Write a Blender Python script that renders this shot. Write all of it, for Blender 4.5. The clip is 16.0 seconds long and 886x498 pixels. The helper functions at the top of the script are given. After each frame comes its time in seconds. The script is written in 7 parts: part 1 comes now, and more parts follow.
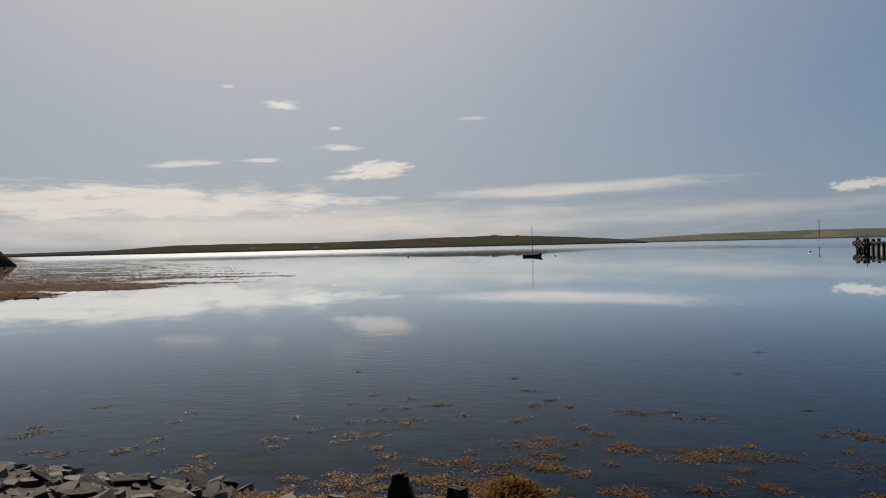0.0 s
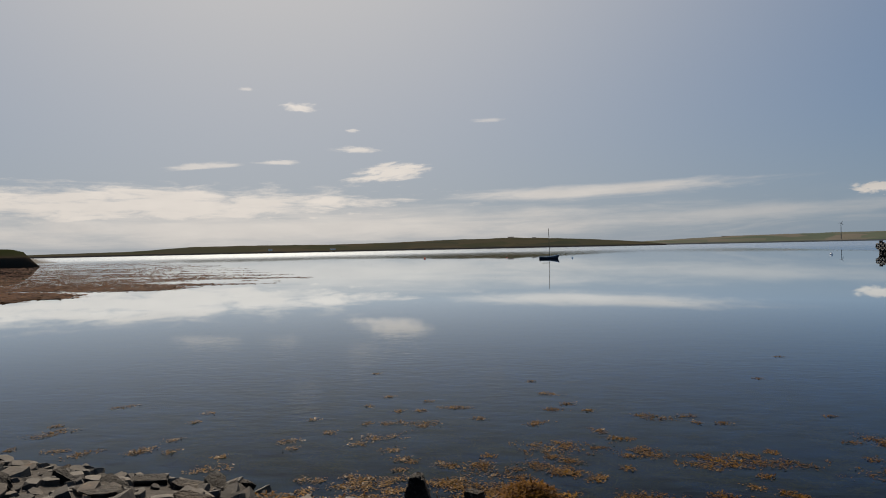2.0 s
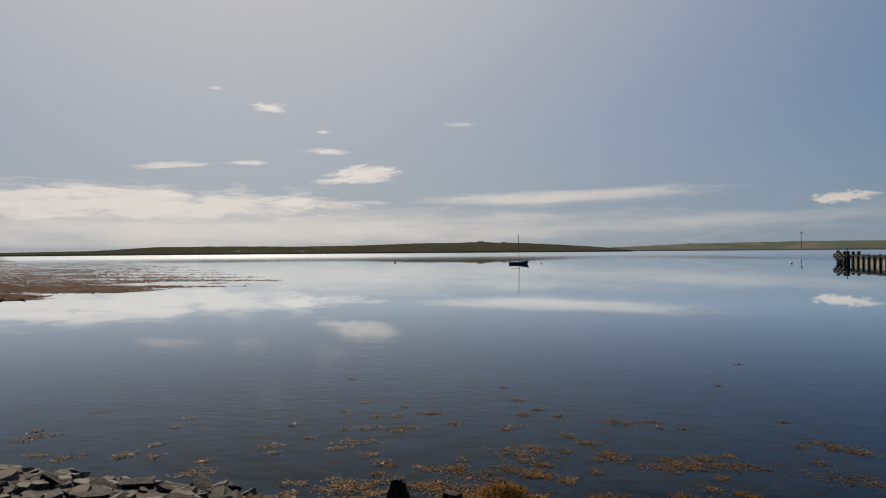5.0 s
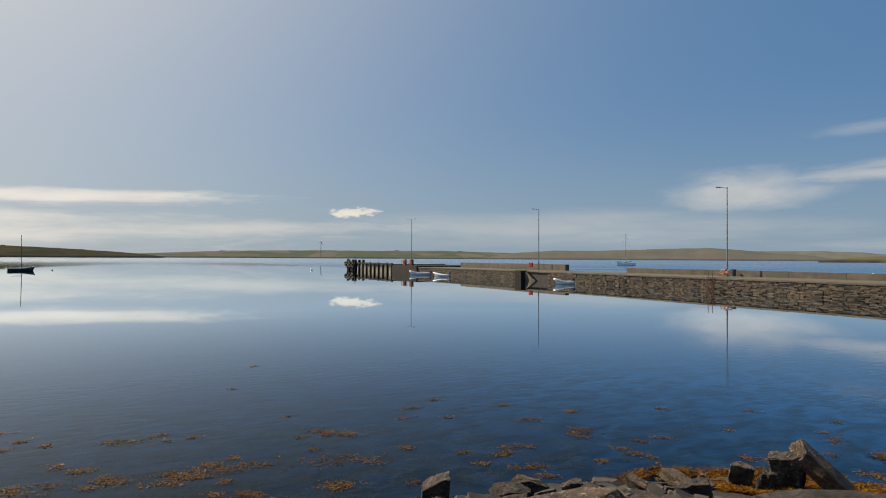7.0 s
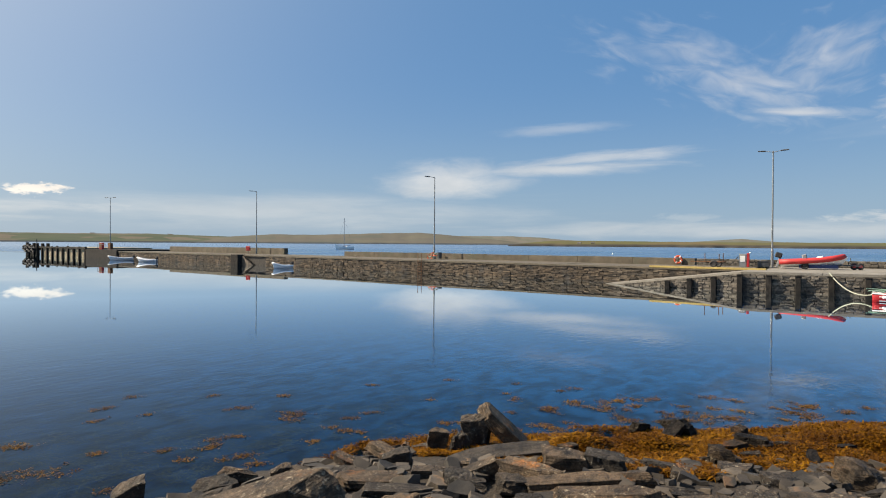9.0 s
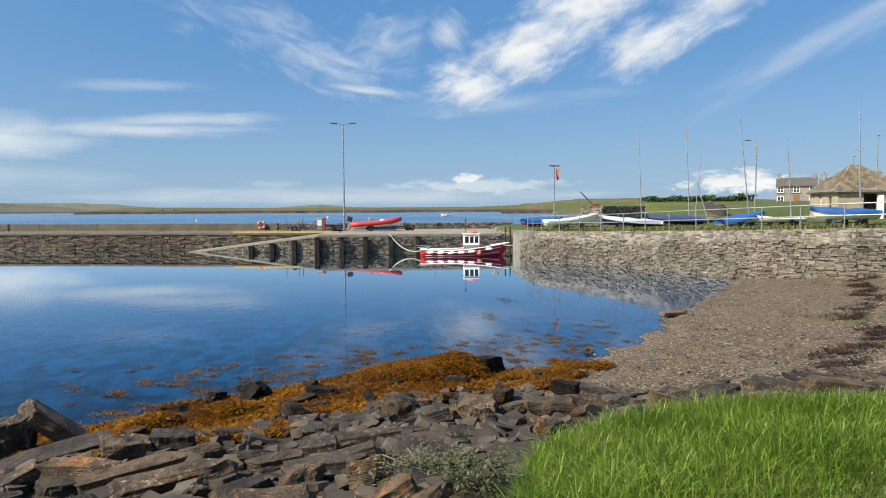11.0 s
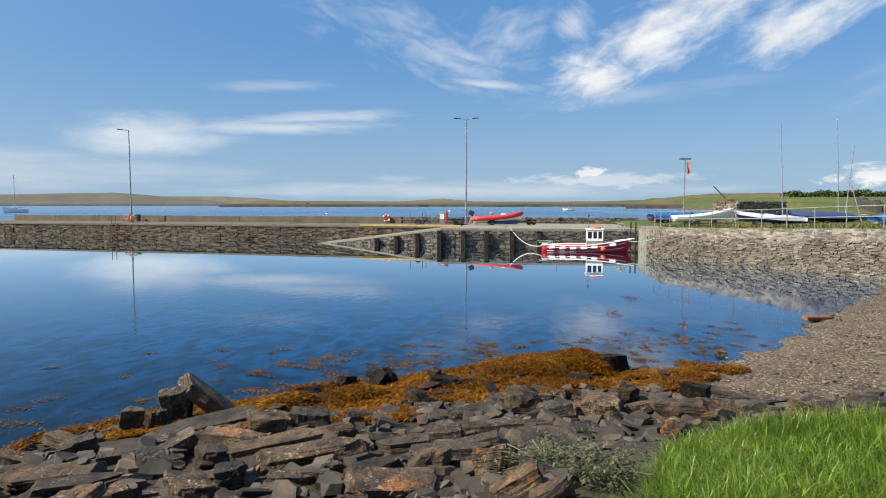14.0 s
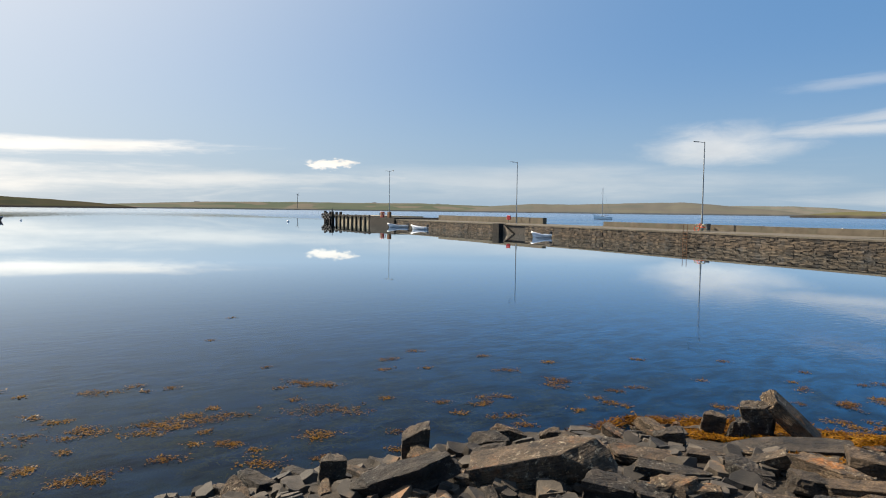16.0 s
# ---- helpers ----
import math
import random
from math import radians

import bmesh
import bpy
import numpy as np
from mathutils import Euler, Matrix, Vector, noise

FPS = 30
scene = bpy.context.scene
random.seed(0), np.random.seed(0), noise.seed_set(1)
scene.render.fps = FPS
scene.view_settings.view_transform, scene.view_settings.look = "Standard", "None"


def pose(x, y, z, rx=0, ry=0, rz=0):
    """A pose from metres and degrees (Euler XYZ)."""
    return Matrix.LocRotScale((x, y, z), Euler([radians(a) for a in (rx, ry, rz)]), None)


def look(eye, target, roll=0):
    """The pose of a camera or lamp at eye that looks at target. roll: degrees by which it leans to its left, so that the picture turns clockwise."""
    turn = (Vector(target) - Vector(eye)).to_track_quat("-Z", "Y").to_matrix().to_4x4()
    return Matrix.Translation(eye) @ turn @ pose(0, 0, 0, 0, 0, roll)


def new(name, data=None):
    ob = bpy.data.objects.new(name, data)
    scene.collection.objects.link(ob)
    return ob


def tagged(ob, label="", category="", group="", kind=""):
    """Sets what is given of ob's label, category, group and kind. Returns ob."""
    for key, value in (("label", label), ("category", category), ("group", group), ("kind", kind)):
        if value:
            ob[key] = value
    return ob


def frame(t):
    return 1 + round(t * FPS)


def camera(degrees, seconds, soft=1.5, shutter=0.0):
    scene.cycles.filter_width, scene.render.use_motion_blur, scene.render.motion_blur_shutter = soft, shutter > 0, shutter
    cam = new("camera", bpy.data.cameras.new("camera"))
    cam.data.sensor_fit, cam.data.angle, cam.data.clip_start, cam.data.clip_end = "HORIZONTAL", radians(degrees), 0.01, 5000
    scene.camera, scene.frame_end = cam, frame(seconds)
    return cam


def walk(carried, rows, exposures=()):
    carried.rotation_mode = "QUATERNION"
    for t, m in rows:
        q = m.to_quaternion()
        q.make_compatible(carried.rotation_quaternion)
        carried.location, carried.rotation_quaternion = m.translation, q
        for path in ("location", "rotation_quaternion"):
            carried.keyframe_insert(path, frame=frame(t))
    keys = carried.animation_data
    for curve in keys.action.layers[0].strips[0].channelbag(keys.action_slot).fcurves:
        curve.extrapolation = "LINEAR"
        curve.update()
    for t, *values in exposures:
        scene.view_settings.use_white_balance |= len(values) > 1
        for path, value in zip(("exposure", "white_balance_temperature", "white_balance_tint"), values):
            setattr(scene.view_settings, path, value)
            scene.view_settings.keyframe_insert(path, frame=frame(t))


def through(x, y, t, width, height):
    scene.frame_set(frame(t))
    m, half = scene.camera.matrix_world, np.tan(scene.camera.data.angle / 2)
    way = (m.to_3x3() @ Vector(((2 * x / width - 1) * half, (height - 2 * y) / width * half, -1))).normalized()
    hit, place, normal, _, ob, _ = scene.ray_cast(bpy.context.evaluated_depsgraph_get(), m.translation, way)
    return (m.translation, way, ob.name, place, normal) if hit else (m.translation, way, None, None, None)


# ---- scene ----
cam = camera(67.9, 16.0, soft=1.05)
PATH = [
    (0, (-0.164, 0.282, 3.055), (-0.348, 2.274, 3.046), -1.3),
    (0.5, (-0.174, 0.276, 3.07), (-0.369, 2.266, 3.063), -1.2),
    (1, (-0.175, 0.283, 3.062), (-0.386, 2.272, 3.058), -1.2),
    (1.5, (-0.168, 0.279, 3.054), (-0.39, 2.267, 3.054), -1.2),
    (2, (-0.175, 0.289, 3.068), (-0.408, 2.275, 3.066), -1.2),
    (2.5, (-0.178, 0.293, 3.072), (-0.426, 2.278, 3.07), -1.2),
    (3, (-0.188, 0.284, 3.078), (-0.463, 2.266, 3.076), -1.1),
    (3.2, (-0.189, 0.289, 3.07), (-0.485, 2.267, 3.07), -1.2),
    (5.3, (-0.281, -0.252, 3.234), (-0.332, 1.747, 3.246), 0.0),
    (5.5, (-0.256, -0.272, 3.241), (-0.17, 1.726, 3.258), 0.1),
    (6, (-0.166, -0.177, 3.231), (0.293, 1.77, 3.255), 0.6),
    (6.5, (-0.021, -0.069, 3.198), (0.806, 1.752, 3.224), 0.5),
    (7, (0.108, -0.067, 3.169), (1.255, 1.571, 3.196), 0.3),
    (7.5, (0.176, -0.068, 3.173), (1.49, 1.44, 3.201), 0.2),
    (8, (0.182, -0.071, 3.175), (1.573, 1.366, 3.188), 0.2),
    (8.5, (0.194, -0.089, 3.179), (1.725, 1.198, 3.18), 0.4),
    (9, (0.24, -0.115, 3.156), (1.955, 0.914, 3.139), 0.4),
    (9.5, (0.299, -0.177, 3.162), (2.168, 0.534, 3.124), -0.3),
    (10, (0.4, -0.21, 3.158), (2.367, 0.144, 3.087), 0.2),
    (10.2, (0.436, -0.231, 3.152), (2.422, -0.011, 3.067), 0.1),
    (12.3, (0.451, -0.373, 3.149), (2.427, -0.656, 3.026), -0.5),
    (12.5, (0.448, -0.362, 3.141), (2.425, -0.64, 3.02), -0.4),
    (13, (0.417, -0.338, 3.152), (2.401, -0.552, 3.029), 0.1),
    (13.5, (0.372, -0.305, 3.157), (2.368, -0.351, 3.029), 0.2),
    (14, (0.342, -0.25, 3.157), (2.324, -0.023, 3.022), -0.0),
    (14.5, (0.322, -0.168, 3.141), (2.243, 0.373, 3.002), -0.2),
    (15, (0.297, -0.085, 3.129), (2.095, 0.778, 2.99), -0.0),
    (15.5, (0.256, -0.01, 3.124), (1.818, 1.233, 2.994), -0.0),
    (16, (0.132, 0.036, 3.151), (1.333, 1.631, 3.035), 0.7),
]
EXPOSURES = [
    (0.0, 0.18, 7350, 12), (3.2, 0.18, 7350, 12), (5.5, 0.16, 7250, 12), (6.5, 0.30, 7550, 11), (7.0, 0.58, 7600, 10), (8.0, 0.90, 7600, 10), (9.0, 0.98, 7500, 10),
    (10.0, 1.06, 7250, 9), (12.5, 1.09, 6600, 6), (14.0, 1.10, 6900, 8), (14.5, 1.12, 6950, 8), (15.5, 1.13, 7000, 9), (16.0, 1.08, 7450, 10),
]
SUN_STRENGTH = 4.2
SKY_STRENGTH = 0.050
SKY_BLUE, SKY_GLARE, SKY_HAZE = (0.75, 3.0, 7.3), (10.5, 10.8, 11.2), (3.3, 4.9, 6.7)
SKY_VEIL = (4.4, 5.2, 6.3)
CLOUD_SHADE, CLOUD_LIGHT = (7.2, 7.4, 7.8), (12.0, 11.9, 11.8)
WATER_DARKER, WATER_BLUER, WATER_OPEN = (0.001, 0.008, 0.026), (0.001, 0.030, 0.092), (0.010, 0.080, 0.180)
walk(cam, [(t, look(eye, aim, roll)) for t, eye, aim, roll in PATH], exposures=EXPOSURES)

# ---- sky and sun ----
SUN_AZIMUTH, SUN_ELEVATION = -22.0, 42.0
sun = new("sun", bpy.data.lights.new("sun", "SUN"))
sun.data.energy, sun.data.angle, sun.data.color = SUN_STRENGTH, radians(0.5), (1.0, 0.93, 0.83)
sa, se = radians(SUN_AZIMUTH), radians(SUN_ELEVATION)
sun.matrix_world = look((0, 0, 40), (-40 * math.sin(sa) * math.cos(se), -40 * math.cos(sa) * math.cos(se), 40 - 40 * math.sin(se)))


class Nodes:
    """Short hand for building a node tree."""

    def __init__(self, tree):
        self.tree = tree
        tree.nodes.clear()

    def add(self, kind, **fields):
        node = self.tree.nodes.new(kind)
        sockets = fields.pop("sockets", {})
        for key, value in fields.items():
            setattr(node, key, value)
        for key, value in sockets.items():
            self.put(node, key, value)
        return node

    def put(self, node, key, value):
        socket = node.inputs[key]
        if isinstance(value, bpy.types.NodeSocket):
            self.tree.links.new(value, socket)
        else:
            socket.default_value = value

    def math(self, op, a, b=0.0, clamp=False):
        n = self.add("ShaderNodeMath", operation=op, use_clamp=clamp)
        self.put(n, 0, a), self.put(n, 1, b)
        return n.outputs[0]

    def vmath(self, op, a, b=(0, 0, 0)):
        n = self.add("ShaderNodeVectorMath", operation=op)
        self.put(n, 0, a), self.put(n, 1, b)
        return n

    def noise(self, vector, scale, detail=4.0, rough=0.55, distortion=0.0):
        n = self.add("ShaderNodeTexNoise", sockets={"Scale": scale, "Detail": detail, "Roughness": rough, "Distortion": distortion})
        if vector is not None:
            self.put(n, "Vector", vector)
        return n.outputs["Fac"]

    def ramp(self, fac, stops):
        n = self.add("ShaderNodeValToRGB")
        self.put(n, "Fac", fac)
        el = n.color_ramp.elements
        while len(el) < len(stops):
            el.new(0.5)
        for e, (p, c) in zip(el, stops):
            e.position, e.color = p, (*c, 1) if len(c) == 3 else c
        return n.outputs["Color"]

    def mix(self, fac, a, b, blend="MIX"):
        n = self.add("ShaderNodeMix", data_type="RGBA", blend_type=blend)
        self.put(n, 0, fac)
        for key, v in ((6, a), (7, b)):
            self.put(n, key, (*v, 1) if isinstance(v, tuple) and len(v) == 3 else v)
        return n.outputs[2]

    def mapped(self, vector, scale=(1, 1, 1), rotation=(0, 0, 0), location=(0, 0, 0)):
        n = self.add("ShaderNodeMapping", sockets={"Scale": scale, "Rotation": rotation, "Location": location})
        self.put(n, "Vector", vector)
        return n.outputs[0]

    def step(self, value, low, high):
        n = self.add("ShaderNodeMapRange", interpolation_type="SMOOTHSTEP", sockets={"From Min": low, "From Max": high})
        self.put(n, "Value", value)
        return n.outputs[0]


world = bpy.data.worlds.new("sky")
scene.world = world
world.use_nodes = True
w = Nodes(world.node_tree)
sky = w.add("ShaderNodeTexSky", sky_type="NISHITA", sun_disc=False, sun_elevation=se, sun_rotation=sa, altitude=0.0, air_density=1.0, dust_density=0.35, ozone_density=2.5)
way = w.vmath("NORMALIZE", w.add("ShaderNodeTexCoord").outputs["Generated"]).outputs[0]
xyz = w.add("ShaderNodeSeparateXYZ", sockets={0: way})
azim = w.math("MULTIPLY", w.math("ARCTAN2", xyz.outputs[0], xyz.outputs[1]), 57.2958)
elev = w.math("MULTIPLY", w.math("ARCSINE", xyz.outputs[2]), 57.2958)
plane = w.add("ShaderNodeCombineXYZ", sockets={0: azim, 1: elev, 2: 0.0}).outputs[0]


def cloud(az, el, wide, high, tilt=0.0, stretch=1.0, cut=0.5, soft=0.3, grain=1.0, seed=0.0, amount=1.0, ragged=1.0):
    """One cloud round a heading and a height in degrees, as a soft patch broken up by noise."""
    p = w.mapped(plane, location=(-az, -el, seed))
    p = w.mapped(p, rotation=(0, 0, -radians(tilt)))
    q = w.mapped(p, scale=(1 / wide, 1 / high, 0))
    dist = w.vmath("LENGTH", q).outputs["Value"]
    wispy = ragged > 1.1
    ragged, soft = (ragged * 0.78, soft * 1.35) if wispy else (ragged, soft)
    n = w.noise(w.mapped(p, scale=(grain / stretch, grain, 1)), 1.0, 4.5 if wispy else 7.0, 0.52 if wispy else 0.62, 0.6 if wispy else 0.35)
    v = w.math("SUBTRACT", w.math("MULTIPLY", w.math("SUBTRACT", n, 0.5), 2.2 * ragged), w.math("SUBTRACT", dist, 1.0))
    return w.math("MULTIPLY", w.step(v, cut - soft, cut + soft), amount)


CLOUDS = []
CLOUDS += [
    # wispy bank low over the far island, towards the sun
    cloud(-30, 3.9, 24, 1.8, 0, 6, 0.34, 0.36, 1.5, 1, 0.95),
    cloud(-20, 2.0, 34, 1.6, 0, 9, 0.20, 0.70, 0.8, 2, 0.75),
    cloud(-11, 6.6, 4.6, 1.1, 6, 5, 0.42, 0.3, 2.0, 3, 0.95, 1.05),
    cloud(-14, 8.6, 2.4, 0.32, -3, 4, 0.35, 0.4, 2.0, 4, 0.8),
    cloud(-18.7, 12.1, 1.7, 0.42, -2, 3, 0.35, 0.4, 2.0, 5, 0.85),
    cloud(-23, 13.4, 0.7, 0.16, 0, 3, 0.35, 0.4, 3.0, 6, 0.5),
    cloud(-14.3, 10.2, 0.7, 0.18, 0, 3, 0.3, 0.4, 3.0, 7, 0.6),
]
CLOUDS += [
    cloud(-26.6, 7.1, 3.4, 0.3, 4, 5, 0.3, 0.4, 1.6, 8, 0.7),
    cloud(-20.7, 7.5, 1.9, 0.22, 0, 4, 0.3, 0.4, 2.0, 9, 0.7),
    cloud(-2.5, 10.9, 1.5, 0.2, 0, 4, 0.3, 0.5, 2.4, 10, 0.45),
    cloud(6, 4.5, 14.5, 0.75, 1.2, 9, 0.42, 0.5, 0.9, 11, 0.75),
    cloud(14, 2.4, 22, 0.8, 1, 9, 0.4, 0.6, 0.7, 12, 0.45),
    cloud(27.3, 3.8, 2.5, 0.62, 3, 2.5, 0.38, 0.22, 1.8, 13, 0.95),
    cloud(45, 2.6, 20, 1.5, 0, 8, 0.35, 0.8, 0.6, 14, 0.30),
]
CLOUDS += [
    # long cloud over the pier
    cloud(69.5, 6.4, 9.5, 0.62, 1.0, 6, 0.40, 0.6, 0.8, 15, 0.45, 0.8),
    cloud(59.6, 5.4, 5.6, 1.6, 2, 3.0, 0.25, 0.6, 0.7, 16, 0.50, 0.6),
    cloud(72, 7.2, 8, 0.5, 4, 8, 0.3, 0.6, 0.9, 17, 0.4),
    cloud(69, 9.8, 4.5, 0.5, 3, 6, 0.3, 0.7, 1.0, 18, 0.2),
]
CLOUDS += [
    # high feathered cirrus over the village
    cloud(83, 12.6, 8.0, 2.0, -20, 2.6, 0.75, 0.7, 0.75, 19, 0.40, 1.9),
    cloud(88.5, 13.6, 5.5, 2.6, 25, 2.2, 0.8, 0.8, 0.7, 20, 0.36, 2.0),
    cloud(78, 15.5, 6.0, 1.8, -15, 3, 0.8, 0.9, 0.8, 21, 0.3, 2.4),
    cloud(87.5, 10.1, 3.6, 0.45, -6, 5, 0.45, 0.6, 1.3, 31, 0.5, 1.2),
    cloud(96.3, 10.6, 3.4, 2.1, 8, 1.9, 0.36, 0.75, 0.75, 32, 0.8, 1.05),
    cloud(101.5, 13.7, 4.6, 2.3, 22, 1.9, 0.32, 0.75, 0.6, 22, 0.85, 1.05),
    cloud(105.5, 16.0, 5.5, 2.4, 20, 2.2, 0.34, 0.75, 0.6, 33, 0.85, 1.05),
]
CLOUDS += [
    cloud(111.5, 13.4, 5.2, 1.9, 22, 2.4, 0.38, 0.75, 0.65, 23, 0.75, 1.08),
    cloud(116.5, 15.8, 5.0, 1.8, 20, 2.4, 0.40, 0.75, 0.65, 34, 0.7, 1.08),
    cloud(94.5, 14.8, 1.4, 1.3, -40, 4, 0.4, 0.7, 1.0, 24, 0.5, 1.3),
    cloud(124, 12.5, 9, 1.2, 25, 6, 0.5, 0.8, 0.7, 25, 0.3, 1.3),
    cloud(100, 9.0, 7.5, 0.7, 4, 6, 0.5, 0.9, 0.9, 35, 0.25, 1.3),
]
CLOUDS += [
    # small heaps on the horizon
    cloud(97, 2.0, 9.5, 0.85, 0, 3.5, 0.42, 0.3, 1.3, 26, 0.38),
    cloud(96, 2.7, 1.7, 0.65, 0, 1.8, 0.40, 0.3, 1.9, 27, 0.75),
    cloud(118, 2.1, 5.5, 1.25, 0, 2.5, 0.42, 0.25, 1.3, 28, 0.8),
    cloud(79.5, 2.2, 3.2, 0.42, 0, 3, 0.4, 0.4, 1.4, 29, 0.15),
    cloud(86, 1.2, 26, 0.9, 0, 8, 0.4, 0.6, 0.8, 30, 0.3),
]
cover = CLOUDS[0]
for c in CLOUDS[1:]:
    cover = w.math("MAXIMUM", cover, c)
tone = w.noise(w.mapped(plane, scale=(0.25, 0.8, 1)), 1.0, 4.0)
white = w.mix(tone, CLOUD_SHADE, CLOUD_LIGHT)
vivid = w.mix(0.6, sky.outputs[0], SKY_BLUE)
toward = w.vmath("DOT_PRODUCT", way, (math.sin(sa) * math.cos(se), math.cos(sa) * math.cos(se), math.sin(se))).outputs["Value"]
glare = w.math("MULTIPLY", w.math("POWER", w.math("MAXIMUM", toward, 0.0), 4.0), 1.0)
haze = w.math("MULTIPLY", w.math("POWER", w.math("SUBTRACT", 1.0, w.step(elev, -2.0, 17.0)), 1.8), 0.72)
vivid = w.mix(haze, vivid, SKY_HAZE)
veil = w.math("MULTIPLY", w.math("POWER", w.math("MAXIMUM", toward, 0.0), 1.3), 0.18)
vivid = w.mix(veil, vivid, SKY_VEIL)
vivid = w.mix(glare, vivid, SKY_GLARE)
white = w.mix(glare, white, (17.0, 16.8, 16.8))
whole = w.mix(cover, vivid, white)
shine = w.add("ShaderNodeBackground", sockets={"Color": whole, "Strength": SKY_STRENGTH})
w.add("ShaderNodeOutputWorld", sockets={"Surface": shine.outputs[0]})


# ---- materials ----
def material(name):
    m = bpy.data.materials.new(name)
    m.use_nodes = True
    return m, Nodes(m.node_tree)


def surface(name, dark, light, scale=4.0, rough=0.75, metal=0.0, bump=0.25, grain=40.0, piece=0.0, stain=None, stain_scale=1.2, stain_cut=(0.52, 0.62), spec=0.5, stretch=(1, 1, 1), vary_island=0.0):
    """A worn surface: two tones broken by noise, optional stains, fine relief; piece: how far alike pieces differ in tone."""
    m, n = material(name)
    pos = n.add("ShaderNodeNewGeometry").outputs["Position"]
    p = n.mapped(pos, scale=stretch)
    base = n.mix(n.ramp(n.noise(p, scale, 6.0, 0.6), [(0.32, (0, 0, 0)), (0.68, (1, 1, 1))]), dark, light)
    if stain:
        base = n.mix(n.step(n.noise(pos, stain_scale, 5.0, 0.65), *stain_cut), base, stain)
    fine = n.noise(p, grain, 5.0, 0.65)
    base = n.mix(0.5, base, n.mix(fine, (0.55, 0.55, 0.55), (1.45, 1.45, 1.45)), "MULTIPLY") if bump else base
    if piece:
        r = n.add("ShaderNodeObjectInfo").outputs["Random"]
        base = n.mix(1.0, base, n.ramp(r, [(0.0, (1 - piece,) * 3), (0.5, (1.0, 0.97, 0.93)), (1.0, (1 + piece, 1 + piece * 0.9, 1 + piece * 0.75))]), "MULTIPLY")
    if vary_island:
        r = n.add("ShaderNodeNewGeometry").outputs["Random Per Island"]
        base = n.mix(1.0, base, n.ramp(r, [(0.0, (1 - vary_island,) * 3), (0.5, (1.0, 0.97, 0.93)), (1.0, (1 + vary_island, 1 + vary_island * 0.9, 1 + vary_island * 0.75))]), "MULTIPLY")
    b = n.add("ShaderNodeBsdfPrincipled", sockets={"Base Color": base, "Metallic": metal, "Specular IOR Level": spec})
    n.put(b, "Roughness", n.math("ADD", rough - 0.08, n.math("MULTIPLY", fine, 0.16)))
    if bump:
        h = n.math("ADD", fine, n.math("MULTIPLY", n.noise(p, grain * 0.22, 4.0), 1.6))
        bn = n.add("ShaderNodeBump", sockets={"Strength": bump, "Distance": 0.6 / grain, "Height": h})
        n.put(b, "Normal", bn.outputs[0])
    n.add("ShaderNodeOutputMaterial", sockets={"Surface": b.outputs[0]})
    return m


def paint(name, colour, rough=0.4, metal=0.0, wear=0.12, coat=0.0):
    """Painted or plastic: one colour with slight fading and dirt."""
    m, n = material(name)
    pos = n.add("ShaderNodeNewGeometry").outputs["Position"]
    fade = n.noise(pos, 2.5, 5.0, 0.6)
    grime = n.step(n.noise(pos, 9.0, 6.0, 0.7), 0.52, 0.75)
    base = n.mix(fade, tuple(c * (1 - wear) for c in colour), tuple(min(1, c * (1 + wear)) for c in colour))
    base = n.mix(n.math("MULTIPLY", grime, wear * 2), base, (0.12, 0.1, 0.08))
    b = n.add("ShaderNodeBsdfPrincipled", sockets={"Base Color": base, "Metallic": metal, "Coat Weight": coat})
    n.put(b, "Roughness", n.math("ADD", rough, n.math("MULTIPLY", fade, 0.12)))
    n.add("ShaderNodeOutputMaterial", sockets={"Surface": b.outputs[0]})
    return m


def foliage(name, stops, rough=0.5, through=0.25, spec=0.4):
    """Leaves and fronds: tone differs from one to the next; light passes a little."""
    m, n = material(name)
    g = n.add("ShaderNodeNewGeometry")
    patch = n.noise(g.outputs["Position"], 0.9, 4.0, 0.6)
    r = n.math("ADD", n.math("MULTIPLY", g.outputs["Random Per Island"], 0.6), n.math("MULTIPLY", n.math("SUBTRACT", patch, 0.3), 1.0), clamp=True)
    colour = n.ramp(r, stops)
    b = n.add("ShaderNodeBsdfPrincipled", sockets={"Base Color": colour, "Roughness": rough, "Specular IOR Level": spec})
    t = n.add("ShaderNodeBsdfTranslucent", sockets={"Color": colour})
    s = n.add("ShaderNodeMixShader", sockets={0: through, 1: b.outputs[0], 2: t.outputs[0]})
    n.add("ShaderNodeOutputMaterial", sockets={"Surface": s.outputs[0]})
    return m


